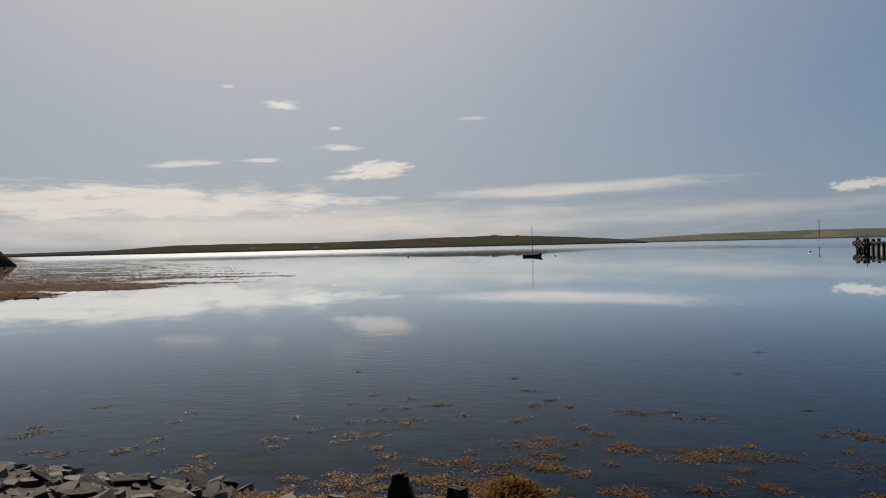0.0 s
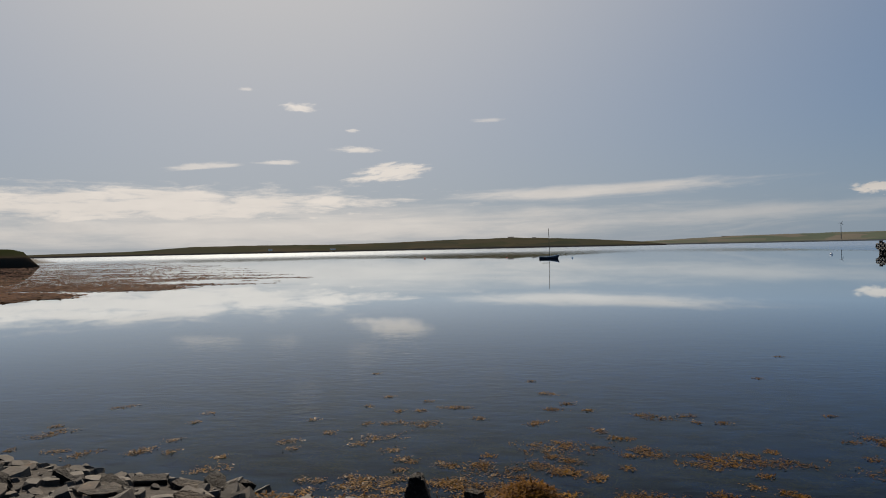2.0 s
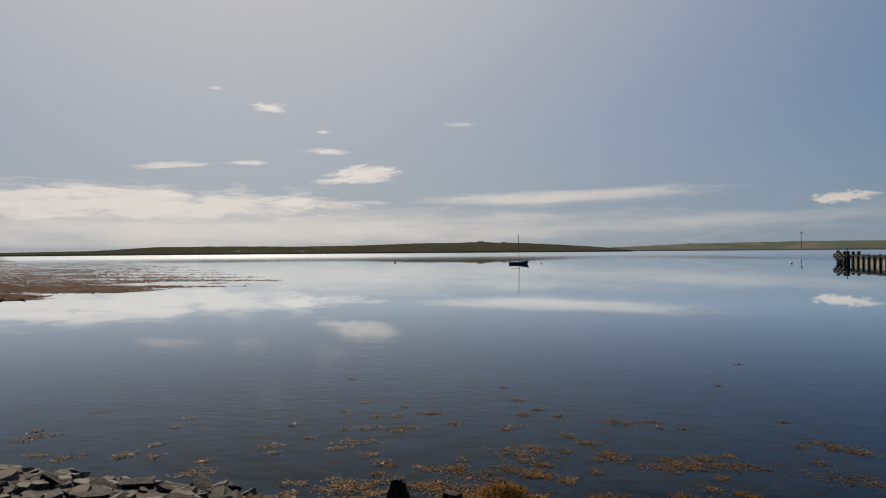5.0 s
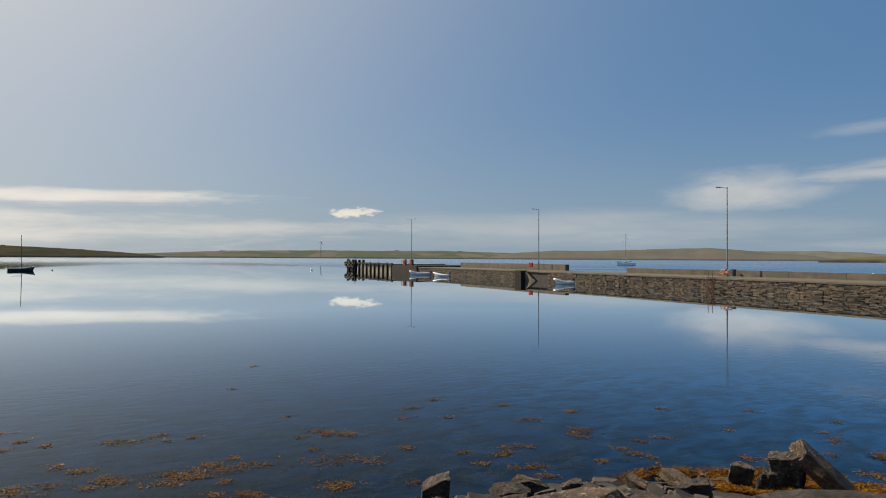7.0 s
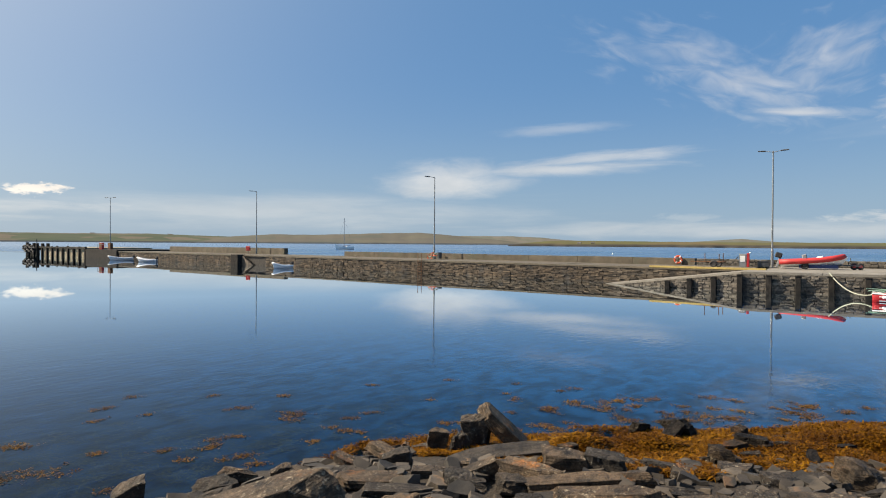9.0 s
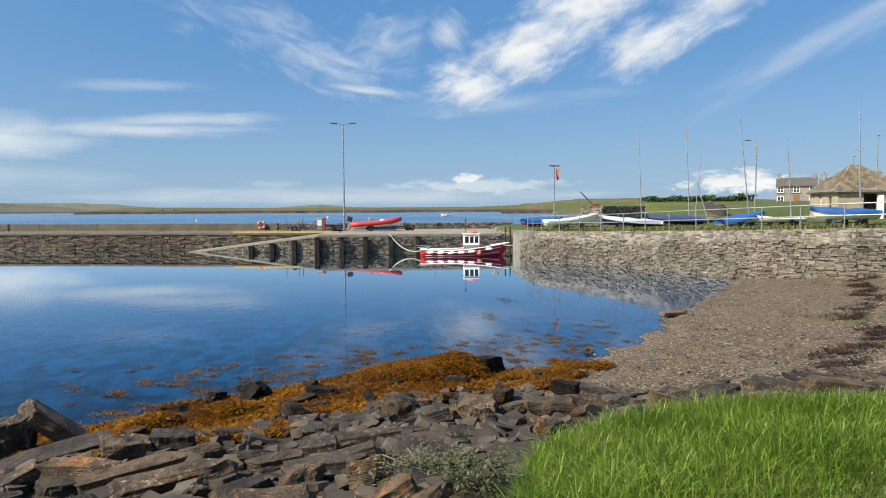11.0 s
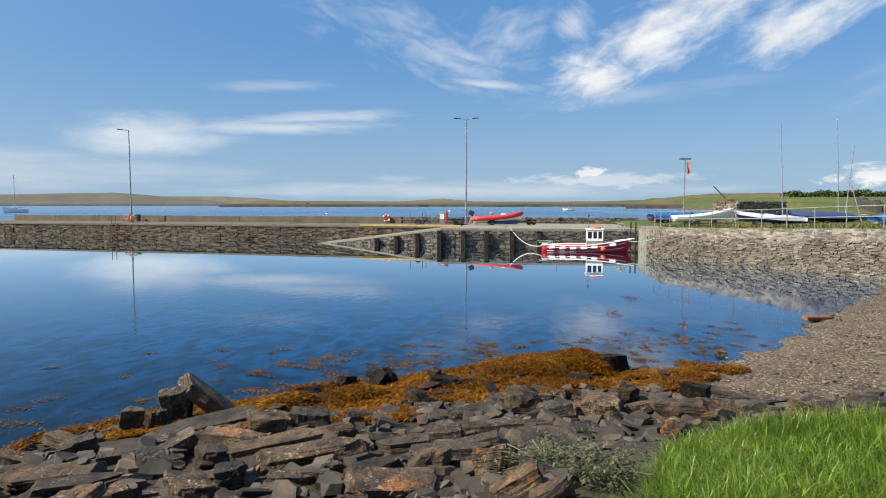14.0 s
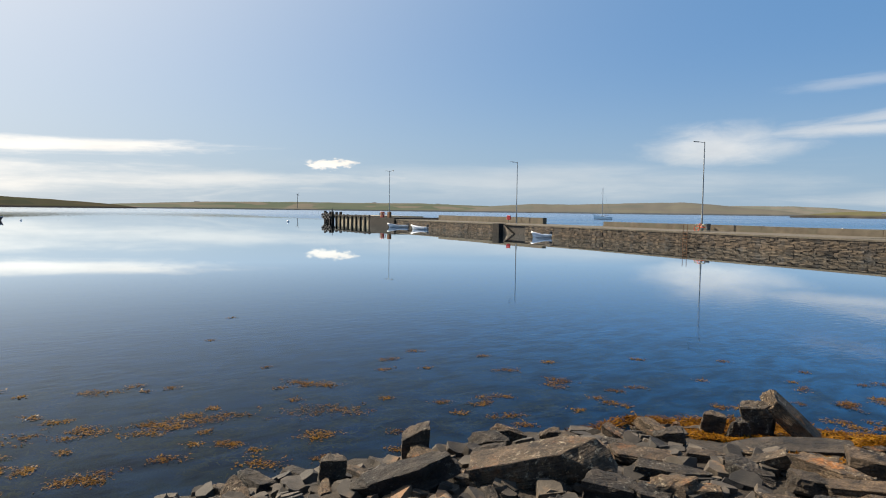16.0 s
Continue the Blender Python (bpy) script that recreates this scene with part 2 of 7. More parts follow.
def water_material():
    m, n = material("sea_water")
    pos = n.add("ShaderNodeNewGeometry").outputs["Position"]
    p = n.add("ShaderNodeSeparateXYZ", sockets={0: pos})
    x, y = p.outputs[0], p.outputs[1]
    # breeze on the open side of the pier and far out, glassy calm inside
    outer = n.step(n.math("SUBTRACT", n.math("SUBTRACT", x, 58.5), n.math("MULTIPLY", y, 0.157)), 2.0, 14.0)
    far = n.step(n.add("ShaderNodeVectorMath", operation="LENGTH", sockets={0: pos}).outputs["Value"], 170.0, 520.0)
    lanes = n.step(n.noise(n.mapped(pos, scale=(0.006, 0.03, 1), rotation=(0, 0, 0.4)), 1.0, 4.0, 0.6), 0.38, 0.62)
    breeze = n.math("MAXIMUM", n.math("MULTIPLY", outer, n.math("ADD", 0.55, n.math("MULTIPLY", lanes, 0.45))), n.math("MULTIPLY", n.math("MULTIPLY", far, lanes), 0.18))
    swell = n.noise(n.mapped(pos, scale=(0.5, 1.1, 1), rotation=(0, 0, 0.5)), 1.0, 3.0, 0.5)
    ripple = n.noise(n.mapped(pos, scale=(1.9, 4.2, 1), rotation=(0, 0, 0.35)), 1.0, 3.0, 0.55, 0.4)
    chop = n.noise(n.mapped(pos, scale=(1.2, 0.7, 1)), 1.0, 4.0, 0.6)
    reach = n.add("ShaderNodeVectorMath", operation="LENGTH", sockets={0: pos}).outputs["Value"]
    near = n.math("SUBTRACT", 1.0, n.step(reach, 8.0, 34.0))
    gusts = n.step(n.noise(n.mapped(pos, scale=(0.10, 0.22, 1), rotation=(0, 0, 0.3)), 1.0, 3.0, 0.5), 0.35, 0.65)
    height = n.math("ADD", n.math("MULTIPLY", swell, n.math("ADD", 0.0002, n.math("MULTIPLY", near, 0.007))), n.math("MULTIPLY", n.math("MULTIPLY", ripple, near), n.math("ADD", 0.007, n.math("MULTIPLY", gusts, 0.008))))
    height = n.math("ADD", height, n.math("MULTIPLY", n.math("MULTIPLY", chop, breeze), 0.10))
    bump = n.add("ShaderNodeBump", sockets={"Strength": 0.5, "Distance": 1.0, "Height": height})
    # mirrored sky and shore are tinted slightly blue through the gloss colour
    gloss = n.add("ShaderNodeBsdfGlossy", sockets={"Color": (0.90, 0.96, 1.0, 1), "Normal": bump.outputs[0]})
    n.put(gloss, "Roughness", n.math("ADD", n.math("ADD", 0.015, n.math("MULTIPLY", far, 0.10)), n.math("MULTIPLY", breeze, 0.25)))
    clear = n.add("ShaderNodeBsdfTransparent", sockets={"Color": (0.13, 0.27, 0.36, 1)})
    # weed beds under the surface break the deep blue into streaks
    shoal = n.math("SUBTRACT", 1.0, n.step(reach, 13.0, 30.0))
    beds = n.noise(n.mapped(pos, scale=(1.3, 1.9, 1), rotation=(0, 0, 0.55)), 1.0, 4.0, 0.6, 0.6)
    # body colour runs from darker on the open side to bluer on the harbour side
    bluer = n.step(n.math("SUBTRACT", n.math("MULTIPLY", x, 0.9), n.math("MULTIPLY", y, 0.45)), -1.0, 12.0)
    deep = n.mix(bluer, WATER_DARKER, WATER_BLUER)
    dapple = n.mix(n.step(beds, 0.36, 0.66), (0.35, 0.42, 0.42), (1.75, 1.65, 1.6))
    deep = n.mix(shoal, deep, dapple, "MULTIPLY")
    # open water: its own blue, plus higher sky off the ripples put into the colour
    body = n.add("ShaderNodeBsdfDiffuse", sockets={"Color": n.mix(breeze, deep, WATER_OPEN)})
    under = n.add("ShaderNodeMixShader", sockets={0: n.math("MAXIMUM", n.math("ADD", 0.50, n.math("MULTIPLY", n.step(reach, 9.0, 20.0), 0.47)), n.math("MULTIPLY", breeze, 0.97)), 1: clear.outputs[0], 2: body.outputs[0]})
    fres = n.add("ShaderNodeFresnel", sockets={"IOR": 1.333, "Normal": bump.outputs[0]})
    lustre = n.math("MULTIPLY", n.math("POWER", fres.outputs[0], 1.85), 2.45, clamp=True)
    fac = n.math("MULTIPLY", lustre, n.math("SUBTRACT", 1.0, n.math("MULTIPLY", breeze, 0.62)))
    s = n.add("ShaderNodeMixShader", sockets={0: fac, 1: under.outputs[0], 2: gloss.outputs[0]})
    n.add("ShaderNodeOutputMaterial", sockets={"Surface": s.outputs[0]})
    return m


def ground_material():
    """Shore soil, shingle beach, turf and weedy seabed, by height above the tide and by stretch of shore."""
    m, n = material("shore_ground")
    pos = n.add("ShaderNodeNewGeometry").outputs["Position"]
    p = n.add("ShaderNodeSeparateXYZ", sockets={0: pos})
    z = p.outputs[2]
    wobble = n.math("MULTIPLY", n.math("SUBTRACT", n.noise(pos, 0.9, 5.0, 0.65), 0.5), 0.7)
    hz = n.math("ADD", z, wobble)
    pebble = n.add("ShaderNodeTexVoronoi", sockets={"Scale": 26.0})
    n.put(pebble, "Vector", pos)
    shade = n.ramp(n.add("ShaderNodeSeparateColor", sockets={0: pebble.outputs["Color"]}).outputs[0], [(0.0, (0.04, 0.031, 0.023)), (0.45, (0.095, 0.074, 0.053)), (0.85, (0.165, 0.132, 0.096)), (1.0, (0.34, 0.30, 0.24))])
    shingle = n.mix(n.noise(pos, 0.5, 4.0), n.mix(1.0, shade, (0.72, 0.66, 0.6), "MULTIPLY"), shade)
    wrack = n.step(n.noise(n.mapped(pos, scale=(0.35, 0.9, 1), rotation=(0, 0, -0.75)), 1.0, 6.0, 0.7), 0.56, 0.62)
    shingle = n.mix(n.math("MULTIPLY", wrack, n.step(z, 0.2, 0.5)), shingle, (0.045, 0.026, 0.018))
    slime = n.step(n.noise(pos, 0.35, 4.0, 0.6), 0.58, 0.66)
    shingle = n.mix(n.math("MULTIPLY", slime, 0.7), shingle, (0.09, 0.085, 0.025))
    soil = n.mix(n.noise(pos, 2.0, 5.0), (0.014, 0.011, 0.009), (0.05, 0.04, 0.03))
    beach = n.math("MULTIPLY", n.step(p.outputs[0], 7.8, 9.5), n.step(n.math("MULTIPLY", p.outputs[1], -1.0), 1.6, 3.2))
    low = n.mix(beach, soil, shingle)
    turf = n.mix(n.noise(pos, 3.0, 6.0, 0.7), (0.035, 0.05, 0.012), (0.085, 0.105, 0.026))
    turf = n.mix(n.step(n.noise(pos, 0.25, 4.0), 0.52, 0.7), turf, (0.12, 0.105, 0.045))
    grassy = n.math("SUBTRACT", n.step(hz, 1.25, 1.5), 0.0)
    land = n.mix(grassy, low, turf)
    weed = n.step(n.noise(n.mapped(pos, scale=(0.8, 1.2, 1)), 1.0, 6.0, 0.7), 0.42, 0.58)
    bed = n.mix(weed, (0.028, 0.028, 0.020), (0.005, 0.004, 0.003))
    base = n.mix(n.step(hz, -0.35, -0.02), bed, land)
    b = n.add("ShaderNodeBsdfPrincipled", sockets={"Base Color": base, "Roughness": 0.85, "Specular IOR Level": 0.25})
    rel = n.math("ADD", n.math("MULTIPLY", n.math("MULTIPLY", pebble.outputs["Distance"], -1.0), n.math("SUBTRACT", 1.0, grassy)), n.math("MULTIPLY", n.noise(pos, 30.0, 6.0, 0.7), 0.7))
    bn = n.add("ShaderNodeBump", sockets={"Strength": 0.6, "Distance": 0.03, "Height": rel})
    n.put(b, "Normal", bn.outputs[0])
    n.add("ShaderNodeOutputMaterial", sockets={"Surface": b.outputs[0]})
    return m


def hill_material(name, fields, shore, haze):
    """Farmland seen far off: fields in patches, dark rocky foreshore; summer haze is painted into the colours by its
    given amount.
    """
    m, n = material(name)
    pos = n.add("ShaderNodeNewGeometry").outputs["Position"]
    z = n.add("ShaderNodeSeparateXYZ", sockets={0: pos}).outputs[2]
    cells = n.add("ShaderNodeTexVoronoi", sockets={"Scale": 1.0})
    n.put(cells, "Vector", n.mapped(pos, scale=(0.010, 0.010, 0.0)))
    tone = n.ramp(n.add("ShaderNodeSeparateColor", sockets={0: cells.outputs["Color"]}).outputs[0], [(0.0, fields[0]), (0.35, fields[1]), (0.65, fields[2]), (1.0, fields[3])])
    tone = n.mix(0.5, tone, n.mix(n.noise(pos, 0.03, 6.0, 0.7), (0.6, 0.6, 0.6), (1.4, 1.4, 1.4)), "MULTIPLY")
    low = n.step(n.math("ADD", z, n.math("MULTIPLY", n.noise(pos, 0.02, 4.0), 4.0)), 4.0, 7.0)
    base = n.mix(low, shore, tone)
    # pale blue air haze mixed straight into the land's colour
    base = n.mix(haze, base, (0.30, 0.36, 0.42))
    b = n.add("ShaderNodeBsdfDiffuse", sockets={"Color": base})
    n.add("ShaderNodeOutputMaterial", sockets={"Surface": b.outputs[0]})
    return m


def rock_material(name="shore_rock", wet=1.0, gloss=0.0):
    """Split flagstone: dark grey-brown with strata, rusty stains and pale lichen spots; tone differs from stone to stone."""
    m, n = material(name)
    pos = n.add("ShaderNodeNewGeometry").outputs["Position"]
    own = n.add("ShaderNodeTexCoord").outputs["Object"]
    r = n.add("ShaderNodeObjectInfo").outputs["Random"]
    base = n.mix(n.ramp(n.noise(pos, 5.0, 7.0, 0.65), [(0.34, (0, 0, 0)), (0.66, (1, 1, 1))]), (0.011, 0.0095, 0.008), (0.092, 0.071, 0.052))
    strata = n.noise(n.mapped(own, scale=(1.2, 1.2, 16.0)), 1.6, 5.0, 0.6, 0.3)
    base = n.mix(0.28, base, n.mix(strata, (0.45, 0.45, 0.46), (1.55, 1.5, 1.42)), "MULTIPLY")
    rust = n.math("MULTIPLY", n.step(n.noise(pos, 2.1, 6.0, 0.7), 0.56, 0.68), n.step(r, 0.45, 0.75))
    base = n.mix(rust, base, (0.165, 0.075, 0.026))
    lichen = n.math("MULTIPLY", n.step(n.noise(pos, 16.0, 6.0, 0.78), 0.54, 0.64), n.step(n.noise(pos, 1.7, 4.0), 0.42, 0.58))
    base = n.mix(n.math("MULTIPLY", lichen, 0.7), base, (0.32, 0.30, 0.25))
    base = n.mix(0.75, base, n.ramp(n.noise(pos, 45.0, 5.0, 0.75), [(0.36, (0.35, 0.35, 0.36)), (0.64, (1.7, 1.65, 1.55))]), "MULTIPLY")
    base = n.mix(1.0, base, n.ramp(r, [(0.0, (0.42, 0.42, 0.44)), (0.35, (0.8, 0.79, 0.78)), (0.7, (1.4, 1.22, 1.02)), (0.9, (1.7, 1.48, 1.22)), (1.0, (2.1, 1.85, 1.52))]), "MULTIPLY")
    fine = n.noise(pos, 34.0, 6.0, 0.7)
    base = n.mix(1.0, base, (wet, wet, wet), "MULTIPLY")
    b = n.add("ShaderNodeBsdfPrincipled", sockets={"Base Color": base, "Specular IOR Level": 0.35 - 2.8 * gloss})
    n.put(b, "Roughness", n.math("ADD", 0.62 - 1.6 * gloss, n.math("MULTIPLY", fine, 0.3)))
    h = n.math("ADD", n.math("MULTIPLY", strata, 1.6), n.math("ADD", n.math("MULTIPLY", fine, 0.5), n.noise(pos, 9.0, 5.0, 0.65)))
    bn = n.add("ShaderNodeBump", sockets={"Strength": 1.0, "Distance": 0.055, "Height": h})
    n.put(b, "Normal", bn.outputs[0])
    n.add("ShaderNodeOutputMaterial", sockets={"Surface": b.outputs[0]})
    return m


WATER = water_material()
GROUND = ground_material()
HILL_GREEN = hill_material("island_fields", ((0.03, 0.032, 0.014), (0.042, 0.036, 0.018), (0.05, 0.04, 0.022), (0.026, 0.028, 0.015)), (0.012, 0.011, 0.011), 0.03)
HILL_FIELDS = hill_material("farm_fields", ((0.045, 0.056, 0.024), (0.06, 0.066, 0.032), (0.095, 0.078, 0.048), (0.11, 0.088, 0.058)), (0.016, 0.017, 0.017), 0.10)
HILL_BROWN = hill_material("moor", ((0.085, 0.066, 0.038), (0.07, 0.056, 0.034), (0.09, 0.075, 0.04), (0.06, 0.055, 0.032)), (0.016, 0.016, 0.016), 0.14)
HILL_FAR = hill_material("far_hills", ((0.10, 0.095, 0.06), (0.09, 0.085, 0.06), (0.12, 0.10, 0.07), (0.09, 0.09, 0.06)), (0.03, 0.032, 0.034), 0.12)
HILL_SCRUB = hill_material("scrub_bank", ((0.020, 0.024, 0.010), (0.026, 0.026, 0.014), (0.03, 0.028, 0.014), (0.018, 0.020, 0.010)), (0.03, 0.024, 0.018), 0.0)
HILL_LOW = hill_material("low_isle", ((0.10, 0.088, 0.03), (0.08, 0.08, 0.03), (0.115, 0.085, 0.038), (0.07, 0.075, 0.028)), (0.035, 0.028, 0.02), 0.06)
STONE_PIER = surface("pier_stone", (0.04, 0.034, 0.028), (0.135, 0.108, 0.080), 1.6, 0.8, 0, 0.5, 18, 0.6, (0.03, 0.03, 0.03), 0.7, (0.5, 0.7))
STONE_SEAWALL = surface("seawall_stone", (0.080, 0.071, 0.060), (0.185, 0.165, 0.138), 2.0, 0.85, 0, 0.5, 22, 0.5, (0.055, 0.05, 0.045), 1.0, (0.52, 0.68))
STONE_SEABULK = surface("seawall_stone_rest", (0.080, 0.071, 0.060), (0.185, 0.165, 0.138), 2.0, 0.85, 0, 0.5, 22, 0.0, (0.055, 0.05, 0.045), 1.0, (0.52, 0.68), vary_island=0.42)
POINTING = surface("pale_pointing", (0.15, 0.14, 0.12), (0.27, 0.25, 0.215), 3.0, 0.9, 0, 0.5, 14, 0, (0.10, 0.092, 0.08), 2.2, (0.5, 0.62))
STONE_BULK = surface("wall_stone_rest", (0.034, 0.027, 0.020), (0.115, 0.086, 0.058), 2.0, 0.85, 0, 0.5, 22, 0.0, (0.06, 0.055, 0.05), 0.8, (0.5, 0.68), vary_island=0.65)
MORTAR = surface("wall_core", (0.02, 0.018, 0.016), (0.06, 0.052, 0.044), 3.0, 0.9, 0, 0.4, 25)
CONCRETE = surface("concrete", (0.16, 0.145, 0.12), (0.25, 0.23, 0.195), 0.8, 0.85, 0, 0.3, 30, 0, (0.17, 0.15, 0.12), 0.5, (0.5, 0.7))
CONCRETE_OLD = surface("old_concrete", (0.068, 0.056, 0.040), (0.135, 0.112, 0.082), 0.9, 0.88, 0, 0.4, 25, 0, (0.09, 0.085, 0.06), 0.6, (0.48, 0.65))
PALE_WALL = surface("pale_weathered_wall", (0.20, 0.165, 0.11), (0.34, 0.29, 0.20), 1.2, 0.85, 0, 0.4, 14, 0, (0.14, 0.11, 0.06), 0.8, (0.5, 0.65))
ROCK = rock_material()
# darker rock: wet stone, with backlit shade put into the tone as well
ROCK_WET_SHADED = rock_material("wet_shaded_rock", 0.48, 0.08)
TIMBER_WET = surface("wet_timber", (0.010, 0.010, 0.010), (0.038, 0.034, 0.030), 3.0, 0.8, 0, 0.4, 30, 0.25, spec=0.15)
STEEL = surface("galvanised", (0.20, 0.21, 0.21), (0.33, 0.34, 0.34), 6.0, 0.45, 0.6, 0.1, 60)
STEEL_DARK = surface("dark_steel", (0.05, 0.055, 0.06), (0.11, 0.115, 0.12), 6.0, 0.5, 0.4, 0.1, 60)


# ---- geometry helpers ----
def finish(name, bm, mat, smooth=False):
    me = bpy.data.meshes.new(name)
    bm.normal_update()
    bm.to_mesh(me)
    bm.free()
    for one in mat if isinstance(mat, (list, tuple)) else [mat]:
        me.materials.append(one)
    if smooth:
        me.polygons.foreach_set("use_smooth", [True] * len(me.polygons))
        me.update()
    return me


def part(name, bm, mat, parent=None, label="", smooth=False):
    ob = new(name, finish(name, bm, mat, smooth))
    if parent:
        ob.parent = parent
    return tagged(ob, label)


def thing(name, at, turn, label, category, group="", kind=""):
    ob = new(name)
    ob.empty_display_size = 0.2
    ob.matrix_world = pose(*at, 0, 0, turn)
    return tagged(ob, label, category, group, kind)


def box(bm, at, size, turn=None, bevel=0.0):
    m = Matrix.Translation(at) @ (turn if turn else Matrix.Identity(4)) @ Matrix.Diagonal((*size, 1))
    made = bmesh.ops.create_cube(bm, size=1.0, matrix=m)
    if bevel:
        edges = {e for v in made["verts"] for e in v.link_edges}
        bmesh.ops.bevel(bm, geom=list(edges), offset=bevel, segments=1, affect="EDGES")


def rod(bm, a, b, r0, r1=None, sides=8):
    a, b = Vector(a), Vector(b)
    m = Matrix.Translation((a + b) / 2) @ (b - a).to_track_quat("Z", "Y").to_matrix().to_4x4()
    bmesh.ops.create_cone(bm, cap_ends=True, segments=sides, radius1=r0, radius2=r0 if r1 is None else r1, depth=(b - a).length, matrix=m)


def tube(bm, points, r, sides=6, closed=False):
    pts = [Vector(p) for p in points]
    rings = []
    for i, p in enumerate(pts):
        a = pts[i - 1] if (i or closed) else p
        b = pts[(i + 1) % len(pts)] if (i + 1 < len(pts) or closed) else p
        d = (b - a).normalized()
        side = d.cross(Vector((0, 0, 1)))
        side = side.normalized() if side.length > 1e-4 else Vector((1, 0, 0))
        up = side.cross(d)
        rings.append([bm.verts.new(p + r * (math.cos(k * math.tau / sides) * side + math.sin(k * math.tau / sides) * up)) for k in range(sides)])
    for i in range(len(rings) - (0 if closed else 1)):
        a, b = rings[i], rings[(i + 1) % len(rings)]
        for k in range(sides):
            bm.faces.new((a[k], a[(k + 1) % sides], b[(k + 1) % sides], b[k]))
    if not closed:
        bm.faces.new(rings[0][::-1]), bm.faces.new(rings[-1])


def ring(bm, at, radius, r, axis="X", sides=8, steps=20):
    pts = []
    for k in range(steps):
        c, s = radius * math.cos(k * math.tau / steps), radius * math.sin(k * math.tau / steps)
        pts.append(Vector(at) + Vector({"X": (0, c, s), "Y": (c, 0, s), "Z": (c, s, 0)}[axis]))
    tube(bm, pts, r, sides, True)


def prism(bm, outline, z0, z1):
    """A slab with a given plan outline, corners anticlockwise."""
    zs = [(z0(x, y) if callable(z0) else z0, z1(x, y) if callable(z1) else z1) for x, y in outline]
    lo = [bm.verts.new((x, y, z[0])) for (x, y), z in zip(outline, zs)]
    hi = [bm.verts.new((x, y, z[1])) for (x, y), z in zip(outline, zs)]
    bm.faces.new(lo[::-1]), bm.faces.new(hi)
    for i in range(len(lo)):
        j = (i + 1) % len(lo)
        bm.faces.new((lo[i], lo[j], hi[j], hi[i]))


# ---- ground: one sheet from the shore to the horizon ----
SHORE = [(-900, 1050), (-430, 520), (-235, 290), (-205, 240), (-165, 178), (-120, 100), (-50, 25), (-16, 10.6), (-7.6, 9.3), (-4.4, 8.6), (-3.1, 8.2), (-1.5, 7.9), (0.5, 7.6), (3, 7.2), (5.2, 6.8),
         (6.7, 6.5), (8.1, 5.8), (9.3, 4.9), (10.5, 3.5), (11.6, 2.1), (12.4, 0.3), (13.0, -1.6), (13.5, -3.8), (15.2, -5.7), (19.5, -8.6), (25, -12.8), (30.2, -16.4), (34, -20), (60, -60)]
SEAWALL = [(49.8, -8.9), (45.5, -8.9), (42.6, -8.95), (36.3, -12.36), (32.2, -13.95), (29.2, -15.45), (26.8, -16.75), (24.8, -17.95), (23.6, -19.5), (23.0, -21.0), (22.0, -26.0), (21.0, -34.0)]
SEAWALL_BACK = [(49.8, -9.7), (45.5, -9.75), (42.9, -9.8), (36.75, -13.15), (32.6, -14.75), (29.65, -16.25), (27.25, -17.5), (25.45, -18.5), (24.4, -19.85), (23.85, -21.2), (22.85, -26.1), (21.9, -34.0)]
INLAND = SEAWALL_BACK + [(21, -900), (2500, -900), (2500, -260), (700, -150), (250, -82), (110, -42), (80, -29), (70, -21), (65, -15), (64, -9)]


def wall_top(x, y):
    """Height of the sea wall's coping along its run."""
    return float(np.interp(x, [20, 23.2, 26.8, 29.2, 32.2, 36.3, 42.6, 49.8], [2.45, 2.43, 2.27, 2.17, 2.06, 1.90, 1.73, 1.60]))


def side_distance(px, py, line, closed):
    """Distance of points to a line of corners, and whether they lie inside it when it is closed."""
    best = np.full(px.shape, 1e9)
    inside = np.zeros(px.shape, bool)
    n = len(line)
    for i in range(n if closed else n - 1):
        (ax, ay), (bx, by) = line[i], line[(i + 1) % n]
        dx, dy = bx - ax, by - ay
        t = np.clip(((px - ax) * dx + (py - ay) * dy) / (dx * dx + dy * dy), 0, 1)
        best = np.minimum(best, np.hypot(px - ax - t * dx, py - ay - t * dy))
        cross = (ay > py) != (by > py)
        with np.errstate(divide="ignore", invalid="ignore"):
            inside ^= cross & (px < (bx - ax) * (py - ay) / (by - ay if by != ay else 1e-9) + ax)
    return best, inside


LAND = SHORE + [(60, -1500), (-1500, -1500), (-1500, 1050)]


